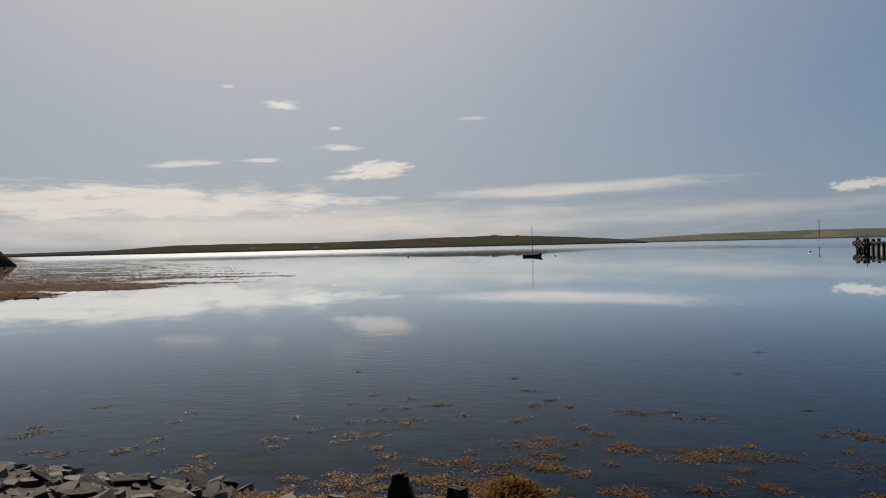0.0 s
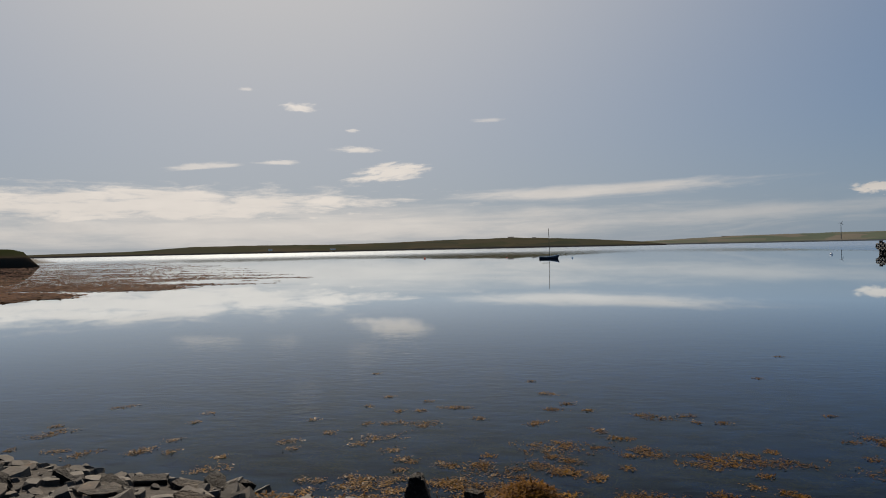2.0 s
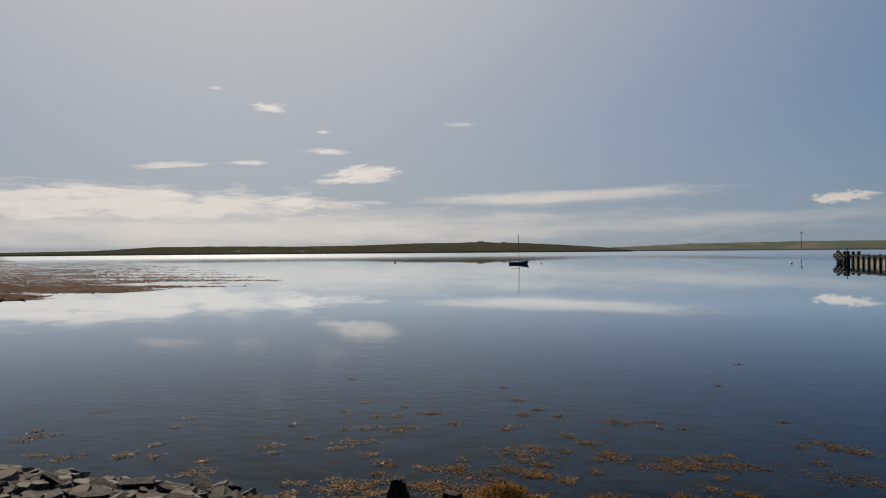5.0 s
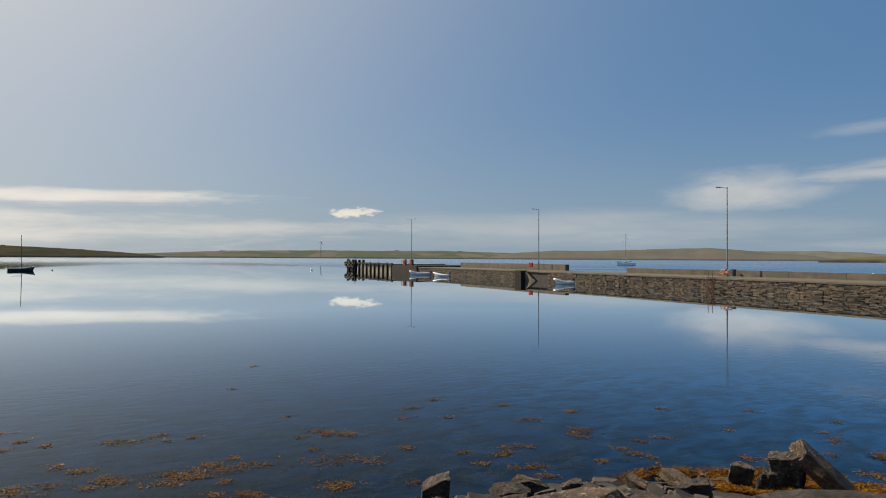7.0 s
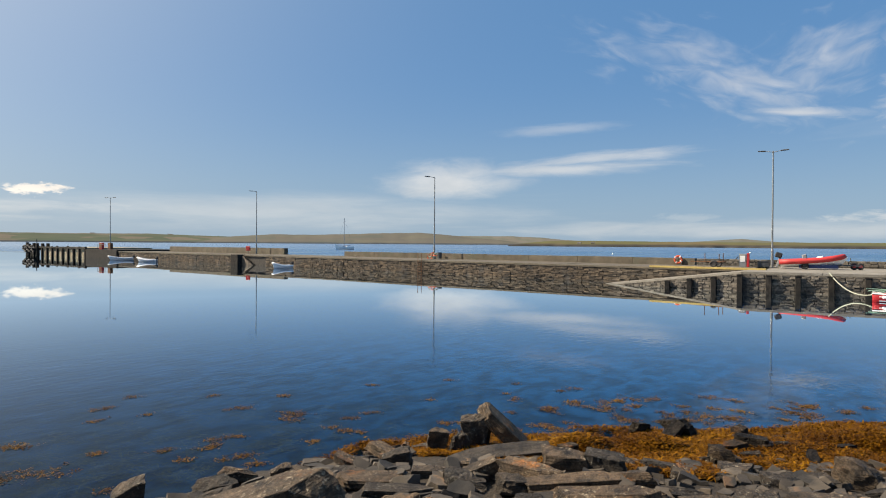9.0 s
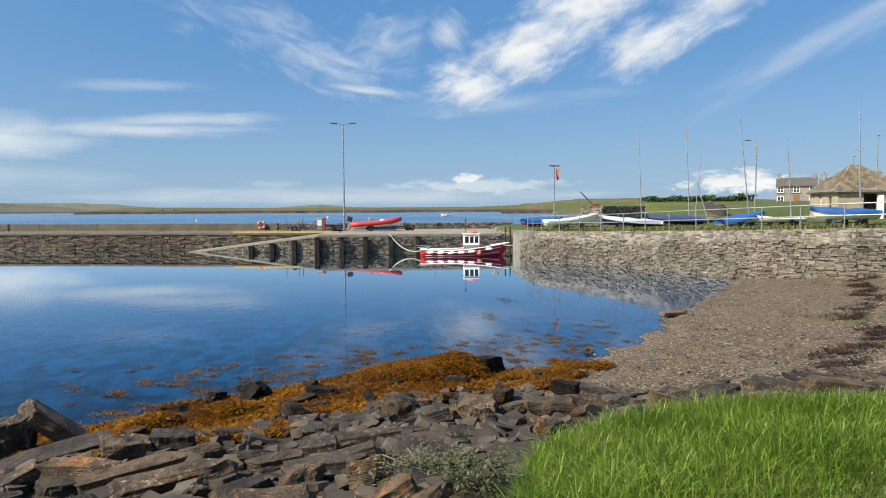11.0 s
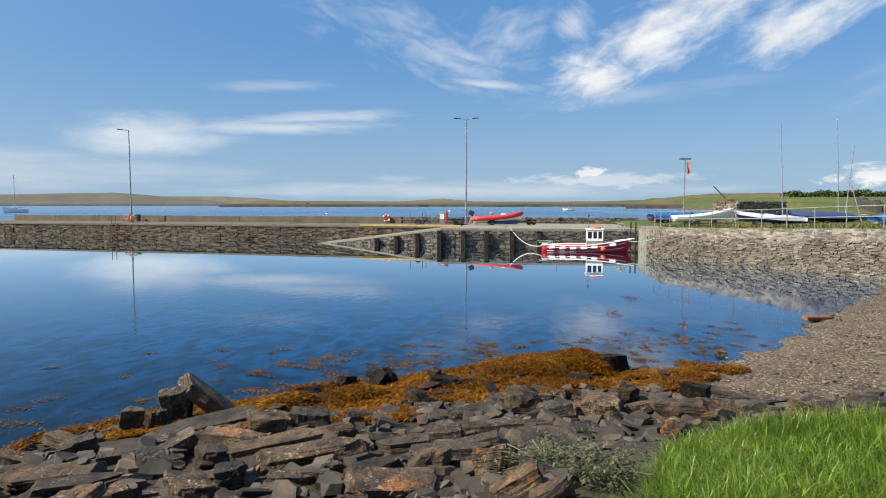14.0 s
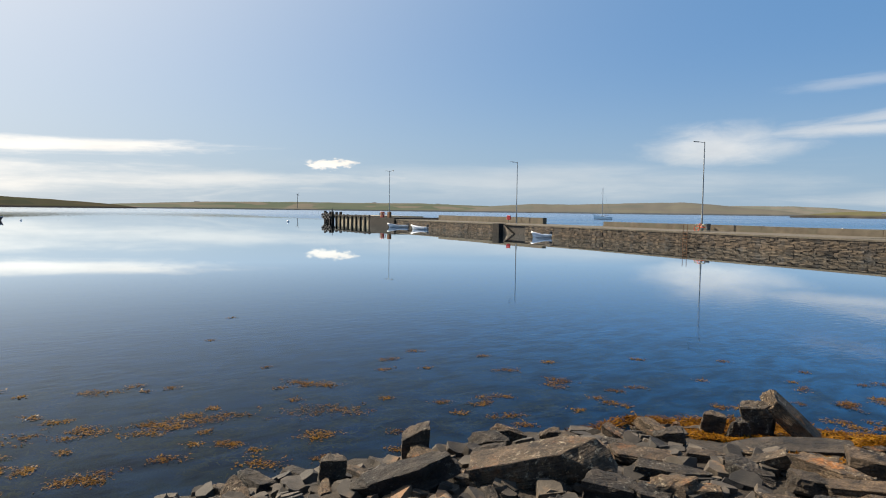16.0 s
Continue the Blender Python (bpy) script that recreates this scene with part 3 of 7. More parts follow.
def ground_height(px, py):
    px, py = np.asarray(px, float), np.asarray(py, float)
    d, land = side_distance(px, py, LAND, True)
    edge, _ = side_distance(px, py, SHORE, False)
    pile = np.interp(edge, [0, 0.6, 1.5, 2.5, 5, 6.2, 7.2, 9, 40, 200, 800], [0, 0.12, 0.36, 0.52, 0.76, 0.98, 1.36, 1.55, 2.2, 4, 12])
    shelf = np.interp(edge, [0, 1, 3, 5, 6.2, 7.2, 9, 40], [0, 0.12, 0.36, 0.70, 0.95, 1.15, 1.5, 2.2])
    ledge = np.clip((px - 7.2) / 2, 0, 1)
    steep = pile * (1 - ledge) + shelf * ledge
    gentle = np.interp(edge, [0, 3, 8, 12, 16, 40], [0, 0.30, 0.72, 1.05, 1.5, 2.4])
    beach = np.clip((px - 8) / 6, 0, 1) * np.clip((-2.5 - py) / 4, 0, 1)
    up = steep * (1 - beach) + gentle * beach
    down = -np.interp(edge, [0, 1, 4, 12, 40, 120], [0, 0.16, 0.55, 1.3, 2.6, 4.5])
    z = np.where(land, up, down)
    _, back = side_distance(px, py, INLAND, True)
    away = np.hypot(px, py)
    high = np.maximum(np.clip(1.70 + (42.6 - px) * 0.036, 1.36, 2.36), 1.40 + 0.031 * np.clip(-9 - py, 0, 27)) + np.interp(away, [25, 60, 140, 400, 900], [0, 0.1, 2.2, 5, 9])
    return np.where(back, high, z)


def spaced(fine0, fine1, step, mid0, mid1, mid_step):
    a = list(np.arange(fine0, fine1, step))
    lo = list(np.arange(mid0, fine0, mid_step))
    hi = list(np.arange(fine1, mid1, mid_step))
    out = [mid1]
    while out[-1] < 4000:
        out.append(out[-1] * 1.25)
    neg = [mid0 - mid_step]
    while neg[-1] > -4000:
        neg.append(neg[-1] * 1.25)
    return np.array(sorted(neg) + lo + a + hi + out)


gx, gy = spaced(-9, 17, 0.16, -40, 76, 0.8), spaced(-9, 10, 0.16, -44, 30, 0.8)
GX, GY = np.meshgrid(gx, gy)
GZ = ground_height(GX, GY)
rough = np.array([noise.noise((x * 1.3, y * 1.3, 0)) * 0.06 + noise.noise((x * 4, y * 4, 5)) * 0.03 for x, y in zip(GX.ravel(), GY.ravel())]).reshape(GX.shape)
GZ = GZ + rough * (np.hypot(GX, GY) < 60) * (GZ > -1.0)
nx, ny = len(gx), len(gy)
ids = np.arange(nx * ny).reshape(ny, nx)
quads = np.stack([ids[:-1, :-1], ids[:-1, 1:], ids[1:, 1:], ids[1:, :-1]], -1).reshape(-1, 4)
me = bpy.data.meshes.new("ground")
me.from_pydata(np.stack([GX, GY, GZ], -1).reshape(-1, 3).tolist(), [], quads.tolist())
me.materials.append(GROUND)
me.polygons.foreach_set("use_smooth", [True] * len(me.polygons))
tagged(new("ground", me), "shore ground of turf, shingle and weedy seabed", "ground", kind="structure")

bm = bmesh.new()
bm.faces.new([bm.verts.new(c) for c in ((-4500, -4500, 0), (4500, -4500, 0), (4500, 4500, 0), (-4500, 4500, 0))])
water = part("water", bm, WATER)
tagged(water, "calm clear blue sea water in the bay", "water", kind="structure")
water.visible_shadow = False


# ---- far land ----
def far_land(name, mat, label, profile, near, depth, seed):
    """Land across the water: heading and height of its skyline in degrees, its shore at a given distance."""
    az = np.arange(profile[0][0], profile[-1][0] + 0.01, 0.2)
    el = np.interp(az, [p[0] for p in profile], [p[1] for p in profile])
    rows = [(0.0, -0.5), (0.01, 1.2), (0.05, 3.0), (0.25, 0.30), (0.5, 0.62), (0.75, 0.88), (1.0, 1.0), (1.3, 0.6), (2.0, 0.0)]
    verts, faces = [], []
    for j, (f, h) in enumerate(rows):
        for a, e in zip(az, el):
            r = near * (1 + 0.03 * noise.noise((a * 0.2, seed, 0)) + 0.008 * noise.noise((a * 1.1, seed, 3))) + depth * f
            top = max(0.0, math.tan(radians(e)) * (near + depth) + 3.1) * (1 + 0.05 * noise.noise((a * 0.9, seed, 7)))
            z = h if j == 0 else min(h, top) if j < 3 else max(min(3.0, top), top * h * (1 + 0.08 * noise.noise((a * 0.7, f * 3, seed))) if j < 6 else top * h) if j < 7 else top * h - 1
            verts.append((r * math.sin(radians(a)), r * math.cos(radians(a)), z))
    n = len(az)
    for j in range(len(rows) - 1):
        for i in range(n - 1):
            faces.append((j * n + i, j * n + i + 1, (j + 1) * n + i + 1, (j + 1) * n + i))
    me = bpy.data.meshes.new(name)
    me.from_pydata(verts, [], faces)
    me.materials.append(mat)
    me.polygons.foreach_set("use_smooth", [True] * len(me.polygons))
    return tagged(new(name, me), label, "hills", kind="structure")


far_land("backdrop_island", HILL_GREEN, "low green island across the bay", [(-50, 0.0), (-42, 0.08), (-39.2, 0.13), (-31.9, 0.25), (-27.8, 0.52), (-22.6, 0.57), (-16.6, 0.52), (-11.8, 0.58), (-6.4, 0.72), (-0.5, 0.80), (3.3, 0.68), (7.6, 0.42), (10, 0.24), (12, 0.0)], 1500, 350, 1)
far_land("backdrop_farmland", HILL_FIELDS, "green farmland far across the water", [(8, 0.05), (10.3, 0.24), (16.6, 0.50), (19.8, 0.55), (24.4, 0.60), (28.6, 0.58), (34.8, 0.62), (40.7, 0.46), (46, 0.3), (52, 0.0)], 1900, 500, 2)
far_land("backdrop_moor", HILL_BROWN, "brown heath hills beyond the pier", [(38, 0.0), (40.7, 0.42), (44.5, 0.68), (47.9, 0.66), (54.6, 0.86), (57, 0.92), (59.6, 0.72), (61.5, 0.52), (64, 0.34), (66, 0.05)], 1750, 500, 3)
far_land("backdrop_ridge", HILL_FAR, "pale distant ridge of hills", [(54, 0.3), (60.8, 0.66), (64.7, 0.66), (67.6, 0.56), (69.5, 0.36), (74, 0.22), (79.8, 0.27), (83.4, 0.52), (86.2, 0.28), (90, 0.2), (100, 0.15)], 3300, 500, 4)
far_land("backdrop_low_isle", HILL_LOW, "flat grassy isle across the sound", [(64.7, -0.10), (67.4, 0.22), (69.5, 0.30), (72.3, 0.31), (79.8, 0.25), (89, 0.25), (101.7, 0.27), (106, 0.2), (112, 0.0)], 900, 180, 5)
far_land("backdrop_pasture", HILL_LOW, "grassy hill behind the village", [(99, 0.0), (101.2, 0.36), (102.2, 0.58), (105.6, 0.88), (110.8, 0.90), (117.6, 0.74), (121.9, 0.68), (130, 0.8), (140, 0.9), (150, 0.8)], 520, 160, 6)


# ---- pier, quay and slip ----
PIER_A, PIER_DIR = Vector((52.9, 0.0)), Vector((0.157, 0.988)).normalized()
PIER_SIDE = Vector((PIER_DIR.y, -PIER_DIR.x))
DECK = 1.36


def pier_at(along, across):
    p = PIER_A + PIER_DIR * along + PIER_SIDE * across
    return p.x, p.y


def strip(a0, a1, c0, c1):
    return [pier_at(a0, c0), pier_at(a0, c1), pier_at(a1, c1), pier_at(a1, c0)]


ROPE = surface("rope", (0.22, 0.24, 0.18), (0.38, 0.39, 0.31), 30, 0.9, 0, 0.4, 120)
ROPE_GREEN = surface("green_rope", (0.10, 0.20, 0.15), (0.22, 0.34, 0.26), 30, 0.9, 0, 0.4, 120)
YELLOW = paint("yellow_paint", (0.36, 0.27, 0.09), 0.7, 0, 0.5)
RED = paint("red_paint", (0.42, 0.025, 0.03), 0.35, 0, 0.15)
RED_RUBBER = paint("red_hypalon", (0.46, 0.03, 0.03), 0.5, 0, 0.12)
ORANGE = paint("orange_plastic", (0.65, 0.10, 0.04), 0.5, 0, 0.15)
WHITE = paint("white_gelcoat", (0.82, 0.82, 0.80), 0.3, 0, 0.06, 0.2)
GREY = paint("grey_paint", (0.22, 0.23, 0.24), 0.5, 0, 0.15)
BLUE = paint("blue_tarpaulin", (0.008, 0.08, 0.29), 0.55, 0, 0.25)
BLUE_DARK = paint("dark_blue_cloth", (0.02, 0.045, 0.15), 0.6, 0, 0.2)
BLACK = paint("black_rubber", (0.015, 0.015, 0.016), 0.6, 0, 0.15)
NAVY = paint("dark_hull", (0.03, 0.035, 0.05), 0.35, 0, 0.15)
ALU = paint("aluminium", (0.30, 0.31, 0.33), 0.45, 0.6, 0.15)
TIMBER = surface("weathered_timber", (0.10, 0.075, 0.05), (0.22, 0.17, 0.11), 5.0, 0.8, 0, 0.4, 40, 0.2)
RUST = surface("rust", (0.10, 0.045, 0.02), (0.20, 0.09, 0.04), 8.0, 0.85, 0, 0.4, 50)


def glass_material():
    m, n = material("window_glass")
    b = n.add("ShaderNodeBsdfPrincipled", sockets={"Base Color": (0.02, 0.025, 0.03, 1), "Roughness": 0.05, "Specular IOR Level": 0.8})
    n.add("ShaderNodeOutputMaterial", sockets={"Surface": b.outputs[0]})
    return m


GLASS = glass_material()

pier = thing("pier", (0, 0, 0), 0, "long stone pier with a concrete deck and low parapet", "pier", kind="structure")
bm = bmesh.new()
prism(bm, strip(-2, 110, 0.16, 7.7), -4, DECK - 0.15)
part("core", bm, MORTAR, pier)
bm = bmesh.new()
for k in range(19):
    a = 5.2 + k * 5.6
    prism(bm, strip(a, a + 5.58, -0.02, 7.8), DECK - 0.15, DECK + 0.012 * math.sin(k * 2.3))
part("deck", bm, CONCRETE_OLD, pier)
for k in range(8):
    a = 12 + k * 5.8
    bm = bmesh.new()
    prism(bm, strip(a, a + 5.77, 7.05, 7.55), DECK - 0.05, DECK + 0.63 + 0.015 * math.sin(k * 1.7))
    part("parapet", bm, CONCRETE_OLD, pier)
for k in range(6):
    a = 71.4 + k * 5.6
    bm = bmesh.new()
    prism(bm, strip(a, a + 5.57, 6.9, 7.6), DECK - 0.05, DECK + 0.92 + 0.02 * math.sin(k * 1.3))
    part("parapet", bm, CONCRETE_OLD, pier)
bm = bmesh.new()
prism(bm, strip(4.4, 13.2, -0.05, 0.22), DECK - 0.02, DECK + 0.13)
part("kerb", bm, YELLOW, pier, "yellow painted kerb")
# dark timber landing block and steps below the second lamp
bm = bmesh.new()
prism(bm, strip(71.25, 72.9, -0.95, 0.3), -3, DECK + 0.06)
part("landing_block", bm, TIMBER_WET, pier, "black wet timber landing block")
for k in range(7):
    bm = bmesh.new()
    prism(bm, strip(68.65 + k * 0.36, 69.01 + k * 0.36, -0.3, 0.1), -2, 0.15 + k * 0.18)
    part("step", bm, STONE_PIER, pier)
# ladder by the third lamp
for a in (38.1, 38.6):
    bm = bmesh.new()
    x, y = pier_at(a, -0.12)
    rod(bm, (x, y, -1.2), (x, y, DECK + 0.75), 0.03, 0.03, 6)
    part("ladder_rail", bm, RUST, pier)
for k in range(8):
    bm = bmesh.new()
    rod(bm, (*pier_at(38.1, -0.12), -0.7 + k * 0.28), (*pier_at(38.6, -0.12), -0.7 + k * 0.28), 0.018, 0.018, 6)
    part("ladder_rung", bm, RUST, pier)
# drain holes in the wall: solid dark blocks stand for the shade inside
for a in (50.5,):
    bm = bmesh.new()
    prism(bm, strip(a, a + 0.5, -0.09, 0.1), 0.45, 0.85)
    part("drain", bm, TIMBER_WET, pier, "dark block for the shade in a drain opening")

quay = thing("quay", (0, 0, 0), 0, "stone quay with a pale concrete apron and timber fenders", "quay", kind="structure")
bm = bmesh.new()
prism(bm, [(50.0, -9), (64.5, -9), (64.5, 5.5), (50.0, 5.5)], -4, DECK - 0.16)
part("core", bm, MORTAR, quay)
bm = bmesh.new()
for k in range(3):
    prism(bm, [(49.84, -8.95 + 4.84 * k), (64.5, -8.95 + 4.84 * k), (64.5, -4.13 + 4.84 * k), (49.84, -4.13 + 4.84 * k)], DECK - 0.16, DECK + 0.01 * (k % 2))
part("apron", bm, CONCRETE, quay, "pale worn concrete apron")


def slip_top(x, y):
    return float(np.interp(y, [5.5, 16.9], [DECK - 0.004, -0.12]))


bm = bmesh.new()
prism(bm, [(49.84, 5.58), (53.6, 5.58), (55.4, 16.9), (52.68, 16.9)], lambda x, y: slip_top(x, y) - 0.14, slip_top)
part("slip", bm, CONCRETE, quay, "sloping concrete slipway")
bm = bmesh.new()
prism(bm, [(50.0, 5.58), (53.6, 5.58), (55.4, 16.9), (52.8, 16.9)], -4, lambda x, y: slip_top(x, y) - 0.14)
part("slip_core", bm, MORTAR, quay)
for y in (10.75, 9.1, 7.4, 5.65, 3.85, 2.1, 0.2, -1.8):
    bm = bmesh.new()
    x = 49.6 + max(0.0, y - 5.58) * 0.254
    top = slip_top(x, y) - 0.16
    box(bm, (x, y, (top - 3) / 2), (0.26, 0.36, top + 3), None, 0.03)
    box(bm, (x - 0.02, y, top - 0.05), (0.30, 0.40, 0.06), None, 0.01)
    part("fender_post", bm, TIMBER_WET, quay, "dark wet timber fender post")
for y in (-8.4, -8.75):
    bm = bmesh.new()
    rod(bm, (49.55, y, -1.5), (49.55, y, DECK + 0.5), 0.045, 0.045, 6)
    part("ladder_rail", bm, TIMBER_WET, quay)

# pier head: dark wall, timber piles before a pale wall, and a fendered corner
head = thing("pier_head", (0, 0, 0), 0, "pier head with dark timber piles and a fendered corner", "pier", kind="structure")
bm = bmesh.new()
prism(bm, strip(110, 123, -0.25, 12.5), -4, 1.62)
part("dark_wall", bm, TIMBER_WET, head, "dark sheet wall")
bm = bmesh.new()
prism(bm, strip(123.05, 146.5, 0.05, 12.5), -4, 1.85)
part("wall", bm, PALE_WALL, head, "pale concrete wall behind the piles")
bm = bmesh.new()
prism(bm, strip(123.05, 146.6, -0.32, 0.04), 1.62, 1.95)
part("capping_beam", bm, TIMBER_WET, head, "dark timber capping beam")


def pile(a, c, wide, deep, top):
    bm = bmesh.new()
    prism(bm, strip(a, a + wide, c, c + deep), -3.5, top)
    part("pile", bm, TIMBER_WET, head, "dark timber pile")


for k in range(9):
    pile(123.3 + k * 2.72, -0.26, 0.42, 0.3, 2.05 + 0.06 * math.sin(k * 2.7))
for k in range(5):
    pile(147.0 + k * 1.45, -0.6 - 0.12 * (k % 2), 0.62, 0.5, 2.45 + 0.35 * math.sin(k * 1.9 + 0.6))
    pile(147.4 + k * 1.45, 1.6 + 0.4 * (k % 2), 0.6, 0.5, 2.3 + 0.3 * math.cos(k * 2.3))
bm = bmesh.new()
prism(bm, strip(146.8, 153.6, 0.0, 1.5), 1.1, 1.6)
part("waling", bm, TIMBER_WET, head, "dark timber waling between the corner piles")
for k in range(6):
    bm = bmesh.new()
    x, y = pier_at(147.6 + k * 1.12, -0.95)
    ring(bm, (x, y, 1.25 + 0.35 * (k % 2)), 0.46, 0.2, "X", 8, 16)
    part("tyre", bm, BLACK, head, "black tyre fender")
x, y = pier_at(150.5, 0.6)
bm = bmesh.new()
rod(bm, (x, y, 1.5), (x, y, 3.4), 0.10, 0.08, 8)
part("marker_post", bm, NAVY, head)
for a, b in (((71.6, 114.5, 1.6), (71.6, 114.5, 2.55)), ((71.9, 117.5, 1.6), (71.9, 117.5, 2.55)), ((71.6, 114.5, 2.5), (71.9, 117.5, 2.5))):
    bm = bmesh.new()
    rod(bm, a, b, 0.035, 0.035, 6)
    part("rail", bm, STEEL_DARK, head)


# ---- lamps ----
def lamp_post(at, arms, height, turn, label, group="lamps along the pier"):
    post = thing("street_lamp", at, turn, label, "street lamp", group)
    bm = bmesh.new()
    rod(bm, (0, 0, 0), (0, 0, 1.4), 0.105, 0.105, 12)
    rod(bm, (0, 0, 1.4), (0, 0, 1.5), 0.105, 0.075, 12)
    rod(bm, (0, 0, 1.5), (0, 0, height), 0.075, 0.048, 12)
    pole = part("pole", bm, STEEL, post)
    bm = bmesh.new()
    box(bm, (0, -0.105, 0.75), (0.10, 0.012, 0.5))
    part("service_door", bm, STEEL_DARK, pole)
    bm = bmesh.new()
    box(bm, (0, 0, 0.02), (0.36, 0.36, 0.04), None, 0.008)
    part("base_plate", bm, STEEL_DARK, post)
    for a in arms:
        bm = bmesh.new()
        rod(bm, (0, 0, height - 0.10), (a * 0.55, 0, height), 0.032, 0.026, 8)
        arm = part("arm", bm, STEEL, post)
        bm = bmesh.new()
        box(bm, (a * 0.83, 0, height + 0.02), (0.62, 0.26, 0.08), pose(0, 0, 0, 0, a * -4, 0), 0.03)
        part("lantern", bm, STEEL_DARK, arm)
    return post


TOP = 10.8 - DECK
lamp_post((59.5, 4.43, DECK), (-1, 1), TOP, 88, "galvanised double-armed street lamp on the quay")
lamp3 = lamp_post((64.64, 39.7, DECK), (1,), TOP, 130, "galvanised single-armed street lamp by the parapet")
lamp_post((70.6, 74.8, DECK), (1,), TOP, 128, "galvanised single-armed street lamp near the landing steps")
lamp_post((73.7, 116.5, 1.57), (-1, 1), TOP + 0.25, 110, "galvanised double-armed street lamp at the pier head")
# orange rope and net floats heaped at the foot of the third lamp
heap = thing("rope_heap", (63.6, 39.2, DECK), 0, "heap of orange rope hung at the lamp foot", "rope")
for k in range(6):
    bm = bmesh.new()
    ring(bm, (0.1 * math.sin(k * 2), 0.45 * math.cos(k * 1.9), 0.22 + 0.09 * k), 0.28 - 0.02 * k, 0.05, "XYZ"[k % 3], 6, 14)
    part("coil", bm, ROPE if k % 2 else ORANGE, heap)


# ---- boats ----
def hull(bm, length, beam, depth, sheer=0.15, fine=0.55, stern=0.75, wall=0.05, rise=0.25, stations=15, ribs=6):
    """An open hull with thickness, bow to +x, waterline keel at z 0: outer and inner skins and a rim."""
    def section(t, inset):
        wide = beam / 2 * (stern + (1 - stern) * min(1, t / 0.4) if t < 0.4 else (1 - ((t - 0.4) / 0.6) ** 2.2) ** 0.9)
        wide = max(wide - inset, 0.004)
        top = depth * (1 + sheer * (2 * t - 0.75) ** 2 * (2.2 if t > 0.4 else 0.6))
        keel = rise * depth * max(0.0, (t - 0.6) / 0.4) ** 2 + inset
        out = []
        for k in range(-ribs, ribs + 1):
            u = abs(k) / ribs
            yy = wide * math.sin(u * math.pi / 2) ** 0.7 * (1 if k >= 0 else -1)
            zz = keel + (top - keel) * (1 - math.cos(u * math.pi / 2)) ** 0.9
            out.append(Vector((t * length - length / 2 + (0.06 * length * (zz / depth) * max(0, t - 0.7) / 0.3), yy, zz)))
        return out
    skins = []
    for inset in (0.0, wall):
        rows = [[bm.verts.new(p) for p in section(i / (stations - 1) * (1 - (0.02 if inset else 0)) + (0.01 if inset else 0), inset)] for i in range(stations)]
        for a, b in zip(rows, rows[1:]):
            for k in range(2 * ribs):
                f = (a[k], a[k + 1], b[k + 1], b[k])
                bm.faces.new(f if not inset else f[::-1])
        skins.append(rows)
    out, inn = skins
    for a, b, c, d in zip(out, out[1:], inn, inn[1:]):
        bm.faces.new((a[0], b[0], d[0], c[0])), bm.faces.new((b[-1], a[-1], c[-1], d[-1]))
    bm.faces.new(out[0][::-1]), bm.faces.new(inn[0])
    return [[v.co.copy() for v in row] for row in out]


def rub_line(bm, rows, which, r, drop=0.0):
    tube(bm, [row[which] + Vector((0, 0, -drop)) for row in rows], r, 6)


def outboard(parent, at, scale=1.0):
    bm = bmesh.new()
    box(bm, (at[0], at[1], at[2] + 0.42 * scale), (0.42 * scale, 0.26 * scale, 0.34 * scale), pose(0, 0, 0, 0, 18, 0), 0.06 * scale)
    motor = part("outboard_motor", bm, BLACK, parent, "dark outboard motor")
    bm = bmesh.new()
    box(bm, (at[0] - 0.02, at[1], at[2] - 0.05 * scale), (0.14 * scale, 0.1 * scale, 0.7 * scale), pose(0, 0, 0, 0, 18, 0), 0.02)
    part("leg", bm, GREY, motor)


# red creel boat lying along the quay
boat = thing("fishing_boat", (45.35, -4.6, -0.22), -93, "small red wooden fishing boat with a white wheelhouse, moored", "boat")
bm = bmesh.new()
rows = hull(bm, 5.5, 2.05, 0.66, 0.20, 0.6, 0.62, 0.06, 0.3, 17, 7)
body = part("hull", bm, RED, boat, "glossy dark red hull", True)
for side, which in (("port", 0), ("starboard", -1)):
    bm = bmesh.new()
    rub_line(bm, rows, which, 0.045)
    part("gunwale", bm, WHITE, body, "white gunwale strip")
    bm = bmesh.new()
    tube(bm, [row[1 if which == 0 else -2] + Vector((0, 0.012 if which else -0.012, -0.02)) for row in rows[1:-1]], 0.022, 5)
    part("rubbing_strake", bm, WHITE, body, "thin white rubbing strake")
bm = bmesh.new()
tube(bm, [row[3] + Vector((0, -0.01, 0.0)) for row in rows[1:-1]], 0.03, 5)
tube(bm, [row[-4] + Vector((0, 0.01, 0.0)) for row in rows[1:-1]], 0.03, 5)
part("boot_top", bm, paint("pale_blue_boot_top", (0.35, 0.42, 0.48), 0.5), body)
bm = bmesh.new()
prism(bm, [(-2.6, -0.55), (0.4, -0.85), (1.9, -0.45), (1.9, 0.45), (0.4, 0.85), (-2.6, 0.55)], 0.36, 0.42)
part("sole", bm, GREY, boat, "grey painted deck boards")
bm = bmesh.new()
prism(bm, [(0.2, -0.58), (1.25, -0.52), (1.25, 0.52), (0.2, 0.58)], 0.42, 0.98)
part("cabin_base", bm, GREY, boat, "grey lower wheelhouse")
bm = bmesh.new()
for x0, x1 in ((0.2, 0.27), (0.54, 0.62), (0.86, 0.94), (1.18, 1.25)):
    for y0, y1 in ((-0.58, -0.50), (0.50, 0.58)):
        prism(bm, [(x0, y0), (x1, y0), (x1, y1), (x0, y1)], 0.98, 1.68)
